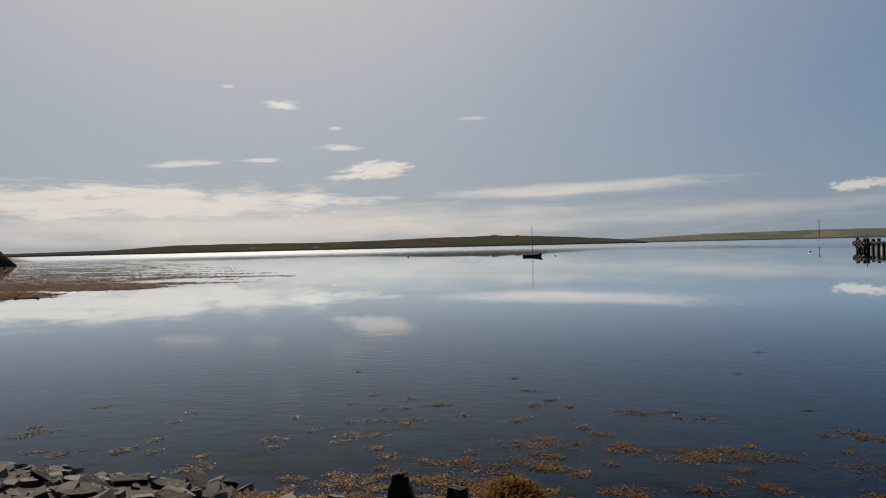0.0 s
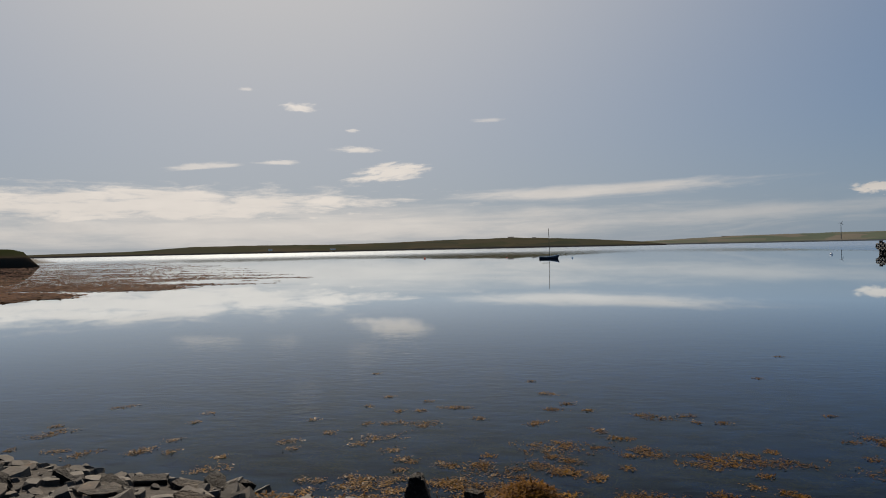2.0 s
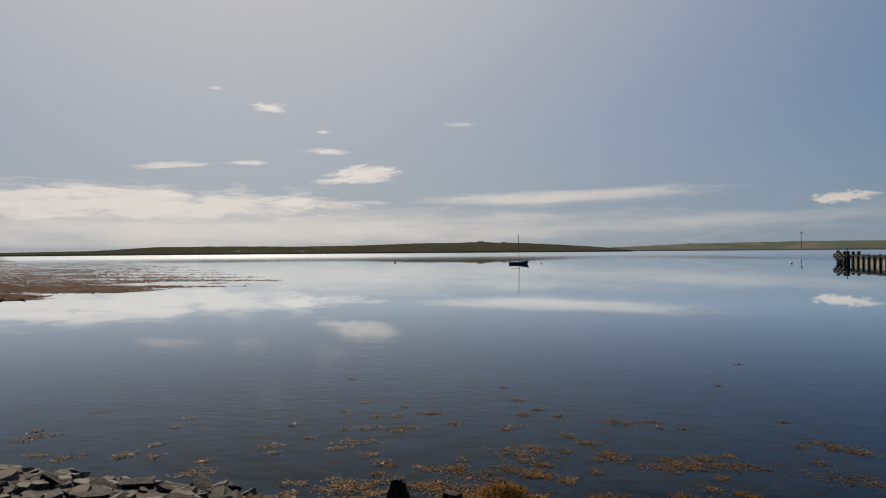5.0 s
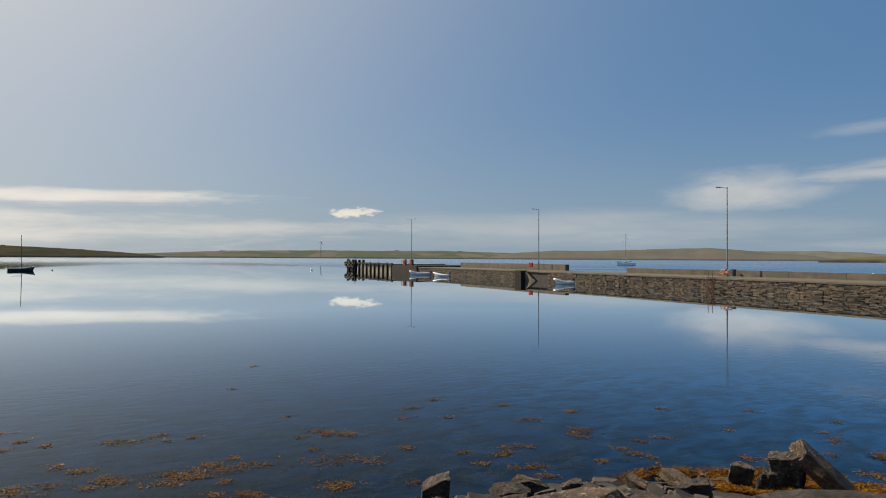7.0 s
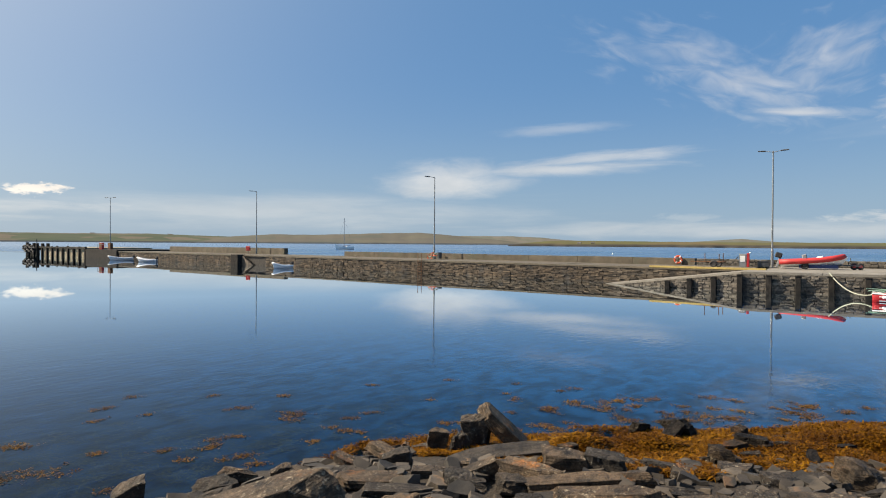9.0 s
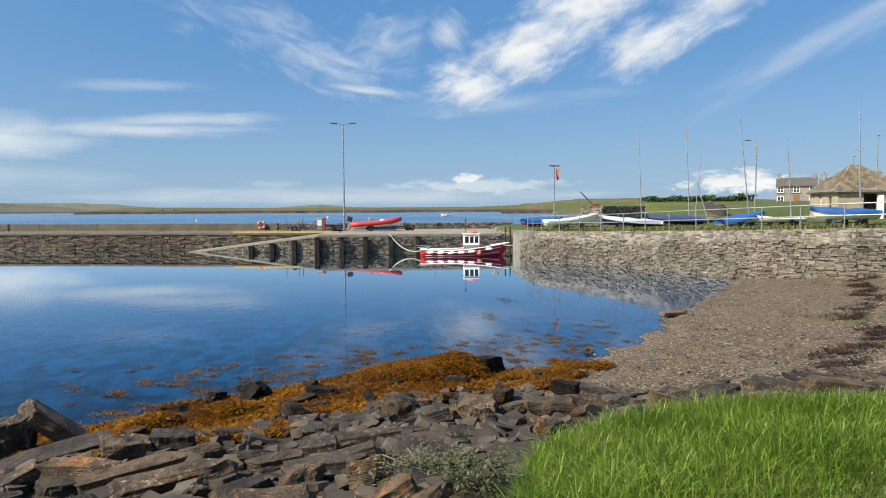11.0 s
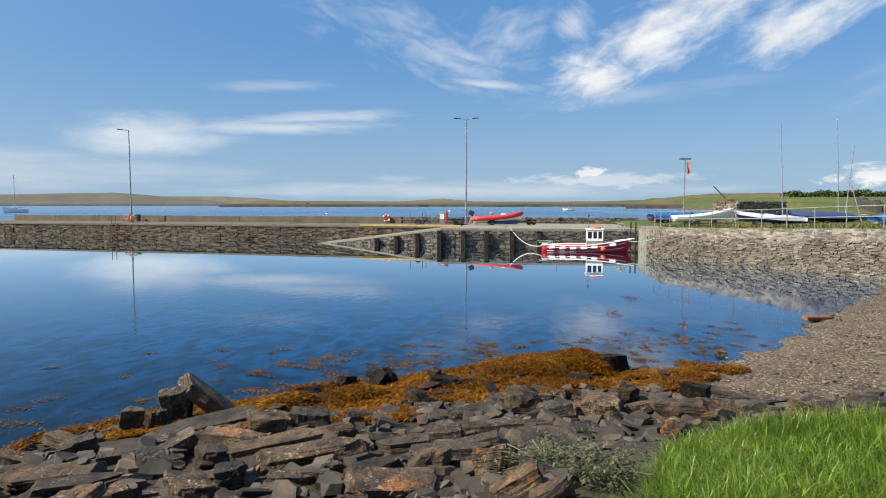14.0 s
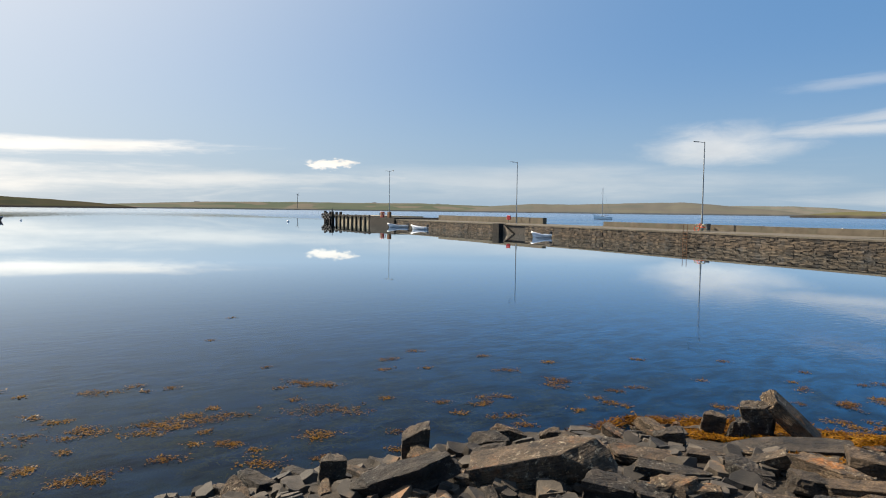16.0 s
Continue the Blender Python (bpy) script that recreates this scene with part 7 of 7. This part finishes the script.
tube(bm, [(-D2 - 0.24, W2 + 0.24, EAVE - 0.05), (D2 + 0.2, W2 + 0.24, EAVE - 0.05)], 0.06, 6)
part("gutter", bm, GREY, roof)
bm = bmesh.new()
tube(bm, [(-D2 - 0.2, -W2 + 0.75, EAVE - 0.05), (-D2 - 0.1, -W2 + 0.75, EAVE - 0.3), (-D2 - 0.1, -W2 + 0.75, -0.2)], 0.05, 6)
part("downpipe", bm, WHITE, roof, "white downpipe")
SLATE_PIECE = bmesh.new()
box(SLATE_PIECE, (0, 0, 0), (0.46, 0.36, 0.035), pose(0, 0, 0, 0, 5, 0), 0.008)
slate_mesh = finish("slate", SLATE_PIECE, SLATE)
rs = random.Random(4)
for corner_a, corner_b, top_a, top_b in (((-D2 - o, W2 + o), (-D2 - o, -W2 - o), (0, 0.35), (0, -0.35)), ((D2 + o, W2 + o), (-D2 - o, W2 + o), (0, 0.35), (0, 0.35))):
    A, B = Vector((*corner_a, EAVE)), Vector((*corner_b, EAVE))
    C, D3 = Vector((*top_a, PEAK)), Vector((*top_b, PEAK))
    up_slope = ((C + D3) / 2 - (A + B) / 2)
    nrm = (B - A).cross(up_slope).normalized()
    if nrm.z < 0:
        nrm = -nrm
    turn_m = Matrix((up_slope.normalized(), nrm.cross(up_slope.normalized()), nrm)).transposed().to_4x4()
    for j in range(11):
        f = (j + 0.5) / 11
        a, b = A.lerp(C, f), B.lerp(D3, f)
        n = max(1, int((b - a).length / 0.37))
        for i in range(n):
            u = (i + 0.5 + rs.uniform(-0.1, 0.1)) / n
            ob = new("slate", slate_mesh)
            ob.parent = roof
            ob.matrix_local = Matrix.Translation(a.lerp(b, u) + nrm * 0.05) @ turn_m @ pose(0, 0, 0, 0, -5, rs.uniform(-4, 4))


def cottage(at, turn, wide, deep, eave, ridge, wall_mat, label, windows, chimneys=(1, 1), floor=0.0, door=None):
    """A gabled house: front to -x, ridge along y; each window has a frame, a pane and a sill."""
    h = thing("house", (*at, floor), turn, label, "house", "village houses")
    bm = bmesh.new()
    pts = [(-deep / 2, -wide / 2), (deep / 2, -wide / 2), (deep / 2, wide / 2), (-deep / 2, wide / 2)]
    prism(bm, pts, -3, eave)
    for y in (-wide / 2, wide / 2):
        a = [bm.verts.new((-deep / 2, y, eave)), bm.verts.new((deep / 2, y, eave)), bm.verts.new((0, y, ridge))]
        b = [bm.verts.new((v.co.x, y - math.copysign(0.3, y), v.co.z)) for v in a]
        bm.faces.new(a), bm.faces.new(b[::-1])
        for k in range(3):
            bm.faces.new((a[k], b[k], b[(k + 1) % 3], a[(k + 1) % 3]))
    body = part("wall", bm, wall_mat, h)
    bm = bmesh.new()
    for s in (-1, 1):
        a = [(s * (deep / 2 + 0.25), -wide / 2 - 0.1, eave - 0.22), (s * (deep / 2 + 0.25), wide / 2 + 0.1, eave - 0.22), (0, wide / 2 + 0.1, ridge + 0.08), (0, -wide / 2 - 0.1, ridge + 0.08)]
        lo = [bm.verts.new(p) for p in a]
        hi = [bm.verts.new((p[0], p[1], p[2] + 0.12)) for p in a]
        bm.faces.new(lo), bm.faces.new(hi[::-1])
        for k in range(4):
            bm.faces.new((lo[k], lo[(k + 1) % 4], hi[(k + 1) % 4], hi[k]))
    roof = part("roof", bm, SLATE_DARK, h, "dark slate roof")
    for end, on in zip((-1, 1), chimneys):
        if on:
            bm = bmesh.new()
            box(bm, (0, end * (wide / 2 - 0.4), ridge + 0.2), (0.9, 0.65, 1.1), None, 0.02)
            box(bm, (0, end * (wide / 2 - 0.4), ridge + 0.78), (1.0, 0.75, 0.12), None, 0.02)
            ch = part("chimney", bm, HARL_GREY, roof)
            for dx in (-0.22, 0.22):
                bm = bmesh.new()
                rod(bm, (dx, end * (wide / 2 - 0.4), ridge + 0.82), (dx, end * (wide / 2 - 0.4), ridge + 1.15), 0.13, 0.11, 8)
                part("chimney_pot", bm, CONCRETE, ch)
    for y, z, ww, hh in windows:
        bm = bmesh.new()
        x = -deep / 2 - 0.02
        for dy, dz, sy, sz in ((0, hh / 2, ww + 0.12, 0.08), (0, -hh / 2, ww + 0.12, 0.08), (-ww / 2, 0, 0.08, hh), (ww / 2, 0, 0.08, hh), (0, 0, 0.05, hh), (0, 0.0, ww, 0.05)):
            box(bm, (x, y + dy, z + dz), (0.08, sy, sz))
        win = part("window", bm, WHITE, body)
        bm = bmesh.new()
        box(bm, (x + 0.012, y, z), (0.02, ww, hh))
        part("pane", bm, GLASS, win)
        bm = bmesh.new()
        box(bm, (x - 0.06, y, z - hh / 2 - 0.09), (0.2, ww + 0.3, 0.1))
        part("sill", bm, CONCRETE, win)
    if door:
        bm = bmesh.new()
        box(bm, (-deep / 2 - 0.03, door[0], door[1] / 2 + 0.02), (0.06, door[2], door[1]))
        part("door", bm, DOOR_BROWN, body)
    return h


# village seen over the green
cottage((119.5, -75.0), -32, 6.6, 6, 3.7, 5.0, HARL_GREY, "tall two-storey stone house with end chimneys", [(-2.6, 1.0, 1.0, 1.2), (2.6, 1.0, 1.0, 1.2), (-2.6, 2.9, 1.0, 1.0), (2.6, 2.9, 1.0, 1.0), (0, 2.9, 1.0, 1.0)], (1, 1), 3.65, (0, 1.9, 1.0))
cottage((112, -78.5), -35, 7, 5, 2.2, 3.7, HARL_GREY, "low grey cottage with slate roof", [(-2.5, 1.2, 1.0, 1.1), (2.5, 1.2, 1.0, 1.1)], (1, 0), 3.3, (0, 1.9, 1.0))
cottage((92, -65.5), -35, 7, 5.5, 2.2, 3.7, HARL_GREY, "grey cottage behind the boat shed", [(-2.5, 1.3, 1.0, 1.1), (2.5, 1.3, 1.0, 1.1)], (1, 1), 3.6)
cottage((86, -69.5), -40, 7, 5.5, 2.2, 3.8, HARL_GREY, "grey harled cottage with end chimneys", [(-2.5, 1.3, 1.0, 1.1), (2.5, 1.3, 1.0, 1.1)], (1, 1), 3.5)
cottage((77, -68), -25, 10, 6, 2.4, 4.2, HARL_GREY, "grey cottage with a long slate roof", [(-3, 1.3, 1.2, 1.0), (3, 1.3, 1.2, 1.0)], (1, 0), 3.4)
cottage((70.0, -63.0), -38, 6.5, 5, 2.3, 3.3, RENDER_WALL, "cream bungalow with a brown timber porch", [(-2.6, 1.3, 1.3, 1.1), (-1.0, 1.3, 0.8, 1.1)], (0, 1), 4.1, (1.6, 1.8, 1.1))
cottage((59.0, -58.5), -42, 7, 6, 2.7, 4.6, HARL_GREY, "grey house with large white bay windows", [(-1.6, 1.6, 2.2, 1.5), (1.8, 1.6, 1.8, 1.5)], (1, 1), 3.3)

road = thing("road", (0, 0, 0), 0, "tarmac road running up past the green", "road", kind="structure")
bm = bmesh.new()
mid = [(47, -58), (53, -52.5), (60, -51.5), (70, -54), (84, -60), (105, -68)]
rows2 = []
for (ax, ay), (bx, by) in zip(mid, mid[1:]):
    for u in np.arange(0, 1, 0.1):
        x, y = ax + (bx - ax) * u, ay + (by - ay) * u
        d = Vector((-(by - ay), bx - ax)).normalized()
        rows2.append([bm.verts.new((x + d.x * s, y + d.y * s, back(x, y) + 0.35)) for s in (-2.2, 2.2)] + [bm.verts.new((x + d.x * s, y + d.y * s, back(x, y) - 0.4)) for s in (2.3, -2.3)])
for a, b in zip(rows2, rows2[1:]):
    for k in range(4):
        bm.faces.new((a[k], a[(k + 1) % 4], b[(k + 1) % 4], b[k]))
part("carriageway", bm, TARMAC, road)

for x, y, top, arms, turn, label in ((65.9, -37.0, 10.1, (1,), 60, "dark street lamp behind the green"), (64.2, -48.7, 10.45, (1,), -40, "single-armed street lamp by the road"), (73.5, -52.9, 9.1, (1,), -40, "single-armed street lamp up the road")):
    z = back(x, y)
    lamp_post((x, y, z), arms, top - z, turn, label, "village street lamps")

# a low field wall and posts beside the road
wall2 = thing("field_wall", (0, 0, 0), 0, "rough field wall at the edge of the green", "wall", kind="structure")
for k in range(9):
    bm = bmesh.new()
    x, y = 62 + k * 1.7, -31.5 - k * 0.62
    box(bm, (x, y, back(x, y) + 0.3 + 0.08 * math.sin(k * 2.1)), (1.8, 0.6, 1.2 + 0.2 * math.sin(k * 1.3)), pose(0, 0, 0, 0, 0, -20), 0.08)
    part("section", bm, MORTAR, wall2)


def leafy(name, at, size, leaves, seed, label, category, trunk=0.0, group=""):
    """A shrub or tree: stems and a crown of many leaf clumps with an uneven outline."""
    r = np.random.default_rng(seed)
    t = thing(name, (*at, back(*at)), 0, label, category, group)
    bm = bmesh.new()
    for k in range(5):
        a = k * 1.3
        tube(bm, [(0, 0, -0.2), (0.1 * size[0] * math.cos(a), 0.1 * size[1] * math.sin(a), trunk + size[2] * 0.3), (0.35 * size[0] * math.cos(a), 0.35 * size[1] * math.sin(a), trunk + size[2] * 0.7)], 0.05 * size[2] / 2 + 0.02, 6)
    part("trunk", bm, TIMBER, t)
    c = r.normal(0, 1, (26, 3))
    c /= np.linalg.norm(c, axis=1)[:, None]
    c *= r.uniform(0.35, 0.95, (26, 1)) * np.array(size) / 2
    c[:, 2] += trunk + size[2] / 2
    k = r.integers(0, 26, leaves)
    P = c[k] + r.normal(0, 0.16, (leaves, 3)) * np.array(size) / 2
    P[:, 2] = np.maximum(P[:, 2], 0.05)
    a, el = r.uniform(0, math.tau, leaves), r.normal(0.2, 0.6, leaves)
    W = np.stack([np.cos(a) * np.cos(el), np.sin(a) * np.cos(el), np.sin(el)], 1)
    s = max(size) / 14
    ob = ribbons("crown", LEAF_DARK, "", "", P, W, r.uniform(0.7, 1.4, leaves) * s, r.uniform(0.5, 0.9, leaves) * s, 0.2, 2)
    ob.parent = t
    if "kind" in ob:
        del ob["kind"]


leafy("bush", (73.8, -60.8), (3.2, 3.2, 2.2), 900, 1, "round dark green garden bush", "bush")
for k, (x, y, s) in enumerate(((66, -63.5, 3.4), (100, -82, 5), (104, -88, 6), (98, -90, 6))):
    leafy("tree", (x, y), (s, s, s * 0.8), 900, 10 + k, "wind-shaped leafy tree among the houses", "tree", 1.6, "village trees")
for k in range(12):
    x, y = 205 - k * 4.6, -79.5 - 0.3 * (k % 3) - k * 0.35
    leafy("shrub", (x, y), (7.5, 4.5, 1.5 + 0.5 * math.sin(k * 1.9)), 420, 30 + k, "dark green hedge shrub across the fields", "shrub", 0, "field hedge")
for k, (x, y) in enumerate(((905, 316), (916, 300), (965, -172))):
    farm = thing("farmhouse", (x, y, 3.6), 20 * k, "tiny dark farm building on the low isle", "house", "far farm buildings")
    bm = bmesh.new()
    prism(bm, [(-1.4, -2.6), (1.4, -2.6), (1.4, 2.6), (-1.4, 2.6)], -2, 1.5)
    part("wall", bm, HARL_GREY, farm)
    bm = bmesh.new()
    vs = [bm.verts.new(p) for p in ((-1.6, -2.7, 1.45), (1.6, -2.7, 1.45), (1.6, 2.7, 1.45), (-1.6, 2.7, 1.45), (0, -2.7, 2.7), (0, 2.7, 2.7))]
    for f in ((0, 1, 4), (2, 3, 5), (1, 2, 5, 4), (3, 0, 4, 5), (3, 2, 1, 0)):
        bm.faces.new([vs[i] for i in f])
    part("roof", bm, SLATE_DARK, farm)
for az, r, z, s in ((-16.2, 1560, 4.5, 0.7), (-21.4, 1580, 7.0, 0.5), (-6.6, 1820, 22.5, 0.6), (-0.8, 1830, 25.5, 0.9), (1.2, 1830, 24.5, 0.6), (16.5, 2360, 18, 1.0), (18.3, 2360, 19, 0.8), (31, 2390, 25, 0.8), (36.5, 2390, 23, 0.9)):
    farm = thing("farmhouse", (r * math.sin(radians(az)), r * math.cos(radians(az)), z), -az, "distant farm building on the island skyline", "house", "far farm buildings")
    bm = bmesh.new()
    prism(bm, [(-9 * s, -4 * s), (9 * s, -4 * s), (9 * s, 4 * s), (-9 * s, 4 * s)], -8, 3.5 * s)
    part("wall", bm, WHITE if az < -10 else HARL_GREY, farm)
    bm = bmesh.new()
    vs = [bm.verts.new((x * s, y * s, q * s)) for x, y, q in ((-9.3, -4.3, 3.4), (9.3, -4.3, 3.4), (9.3, 4.3, 3.4), (-9.3, 4.3, 3.4), (-9.3, 0, 6.5), (9.3, 0, 6.5))]
    for f in ((0, 1, 5, 4), (2, 3, 4, 5), (1, 2, 5), (3, 0, 4), (3, 2, 1, 0)):
        bm.faces.new([vs[i] for i in f])
    part("roof", bm, SLATE_DARK, farm)

# the point across the weed flats: a retaining wall, scrub and two posts
point = thing("shore_wall", (-156, 167.4, 0.2), 44, "low concrete shore wall on the far point", "wall", kind="structure")
bm = bmesh.new()
prism(bm, [(-14, -1.5), (7.6, -1.5), (7.6, 1.5), (-14, 1.5)], -1, 4.6)
part("wall", bm, CONCRETE_OLD, point)
far_land("backdrop_point", HILL_SCRUB, "dark scrub-covered bank on the far point", [(-52, 0.55), (-43, 0.55), (-41.2, 0.62), (-39.9, 0.56), (-39.2, 0.35), (-38.7, -0.2), (-38.2, -0.75)], 222, 26, 9)
for x, y in ((-155.6, 176.1), (-158.5, 176.0)):
    pst = thing("post", (x, y, 1.0), 0, "thin pole standing on the far point", "pole", "poles on the point")
    bm = bmesh.new()
    rod(bm, (0, 0, -1), (0, 0, 9.5 if x < -156 else 8.0), 0.10, 0.08, 6)
    part("shaft", bm, STEEL_DARK, pst)


# ---- stones of the walls, piece by piece ----
def stone_protos(mat, n, seed):
    out = []
    r = random.Random(seed)
    for k in range(n):
        bm = bmesh.new()
        bmesh.ops.create_cube(bm, size=1.0)
        for v in bm.verts:
            v.co += Vector((r.uniform(-0.05, 0.05), r.uniform(-0.06, 0.06), r.uniform(-0.09, 0.09)))
        bmesh.ops.bevel(bm, geom=bm.edges[:], offset=0.06, segments=1, affect="EDGES")
        bmesh.ops.triangulate(bm, faces=bm.faces[:])
        out.append(finish("stone", bm, mat))
    return out


def lay_stones(owner, line, low, high, course, lengths, protos, bulk_mat, limit, seed, lean=0.0, bulk_name="stonework", flush=False):
    """Rubble courses along a line of corners, faces to the right of the way it runs; the first stretch as single stones, the rest joined."""
    r = random.Random(seed)
    bulk, made = [], 0
    flat = [proto(m) for m in protos]
    for a, b in zip(line, line[1:]):
        a, b = Vector(a), Vector(b)
        d = (b - a).normalized()
        face = Vector((d.y, -d.x))
        turn = math.degrees(math.atan2(d.y, d.x))
        total = (b - a).length
        z_lo = min(low(*a), low(*b))
        z_hi = max(high(*a), high(*b))
        z = z_lo
        while z < z_hi:
            hgt = course * r.uniform(0.7, 1.35)
            s = -r.uniform(0, lengths[1]) * 0.5
            while s < total:
                ln = r.uniform(*lengths)
                mid = a + d * min(max(s + ln / 2, 0.0), total)
                if z + hgt * 0.4 < high(*mid) and z + hgt > low(*mid):
                    hh = min(hgt, high(*mid) - z)
                    out = r.uniform(-0.035, 0.05) - lean * (z - z_lo)
                    if flush and z > high(*mid) - 0.55 - 0.25 * noise.noise((mid.x * 0.4, mid.y * 0.4, 3)):
                        out = r.uniform(-0.215, -0.165)
                    m = pose(mid.x + face.x * out, mid.y + face.y * out, z + hh / 2, r.uniform(-3, 3), r.uniform(-1.2, 1.2), turn + r.uniform(-3, 3)) @ Matrix.Diagonal((ln * 0.95, 0.24, hh * 0.92, 1))
                    k = r.randrange(len(protos))
                    if made < limit:
                        ob = new("stone", protos[k])
                        ob.parent = owner
                        ob.matrix_local = owner.matrix_world.inverted() @ m
                        made += 1
                    else:
                        bulk.append((k, owner.matrix_world.inverted() @ m))
                s += ln
            z += hgt
    if bulk:
        ob = scatter_mesh(bulk_name, flat, bulk, bulk_mat, "coursed rubble stonework", "stonework")
        ob.parent = owner
        del ob["category"]


PIER_STONES = stone_protos(STONE_PIER, 8, 1)
WALL_STONES = stone_protos(STONE_SEAWALL, 10, 2)
lay_stones(pier, [pier_at(a, 0.12) for a in (109.5, 97, 84, 72.7)], lambda x, y: -0.5, lambda x, y: DECK - 0.15, 0.115, (0.3, 0.95), PIER_STONES, STONE_BULK, 0, 3, 0.03)
lay_stones(pier, [pier_at(a, 0.12) for a in (16.5, 26, 36, 46, 57, 65.9)][::-1], lambda x, y: -0.4, lambda x, y: DECK - 0.15, 0.115, (0.3, 0.95), PIER_STONES, STONE_BULK, 0, 4, 0.03, "far_stonework")
lay_stones(pier, [pier_at(16.5, 0.12), pier_at(4.2, 0.12)], lambda x, y: slip_top(x, y) - 0.3, lambda x, y: DECK - 0.15, 0.115, (0.3, 0.9), PIER_STONES, STONE_BULK, 290, 5, 0.02, "near_stonework")
lay_stones(quay, [(49.95, 5.5), (49.95, -8.9)], lambda x, y: -0.4, lambda x, y: DECK - 0.17, 0.12, (0.2, 0.6), WALL_STONES, STONE_SEABULK, 290, 6, 0.0)
lay_stones(quay, [(52.75, 16.6), (49.95, 5.6)], lambda x, y: -0.4, lambda x, y: slip_top(x, y) - 0.15, 0.12, (0.2, 0.6), WALL_STONES, STONE_SEABULK, 0, 7, 0.0, "slip_stonework")

seawall = thing("sea_wall", (0, 0, 0), 0, "battered rubble sea wall above the beach", "wall", kind="structure")
wall_line = [(p[0], p[1]) for p in SEAWALL]


bm = bmesh.new()
for (ax, ay), (bx, by) in zip(wall_line, wall_line[1:]):
    d = Vector((bx - ax, by - ay)).normalized()
    n = Vector((-d.y, d.x))
    A, B = Vector((ax, ay)) + n * 0.07 - d * 0.05, Vector((bx, by)) + n * 0.07 + d * 0.05
    C, D4 = B + n * 1.0, A + n * 1.0
    lo = [bm.verts.new((p.x, p.y, -1.2)) for p in (A, B, C, D4)]
    hi = [bm.verts.new((p.x, p.y, wall_top(p.x, p.y) - 0.01)) for p in (A, B, C, D4)]
    bm.faces.new(lo), bm.faces.new(hi[::-1])
    for k in range(4):
        bm.faces.new((lo[k], hi[k], hi[(k + 1) % 4], lo[(k + 1) % 4]))
part("core", bm, POINTING, seawall, "pale pointed wall core and coping")
lay_stones(seawall, wall_line[5:10], lambda x, y: 0.0, wall_top, 0.075, (0.14, 0.46), WALL_STONES, STONE_SEABULK, 300, 8, 0.0, "near_stonework", True)
lay_stones(seawall, wall_line[1:6], lambda x, y: -0.3, wall_top, 0.075, (0.14, 0.46), WALL_STONES, STONE_SEABULK, 0, 9, 0.0, "far_stonework", True)
lay_stones(seawall, wall_line[9:], lambda x, y: 0.8, wall_top, 0.075, (0.14, 0.46), WALL_STONES, STONE_SEABULK, 0, 10, 0.0, "end_stonework", True)

backwall = thing("quay_wall", (0, 0, 0), 0, "low rubble wall along the outer side of the quay", "wall", kind="structure")
bm = bmesh.new()
prism(bm, [(63.0, -11.0), (63.4, -11.0), (63.9, 11.5), (63.5, 11.5)], 0.5, DECK + 0.5)
part("core", bm, MORTAR, backwall)
lay_stones(backwall, [(63.45, 11.5), (62.95, -11.0)], lambda x, y: DECK - 0.05, lambda x, y: DECK + 0.60, 0.15, (0.25, 0.6), WALL_STONES, STONE_BULK, 240, 11)
lay_stones(platform, [tuple((platform.matrix_world @ Vector((x, y, 0)))[:2]) for x, y in ((-2.15, 1.5), (-2.15, -1.5), (2.15, -1.5), (2.15, 1.5))], lambda x, y: 1.2, lambda x, y: 3.42, 0.2, (0.3, 0.7), WALL_STONES, STONE_BULK, 220, 12)
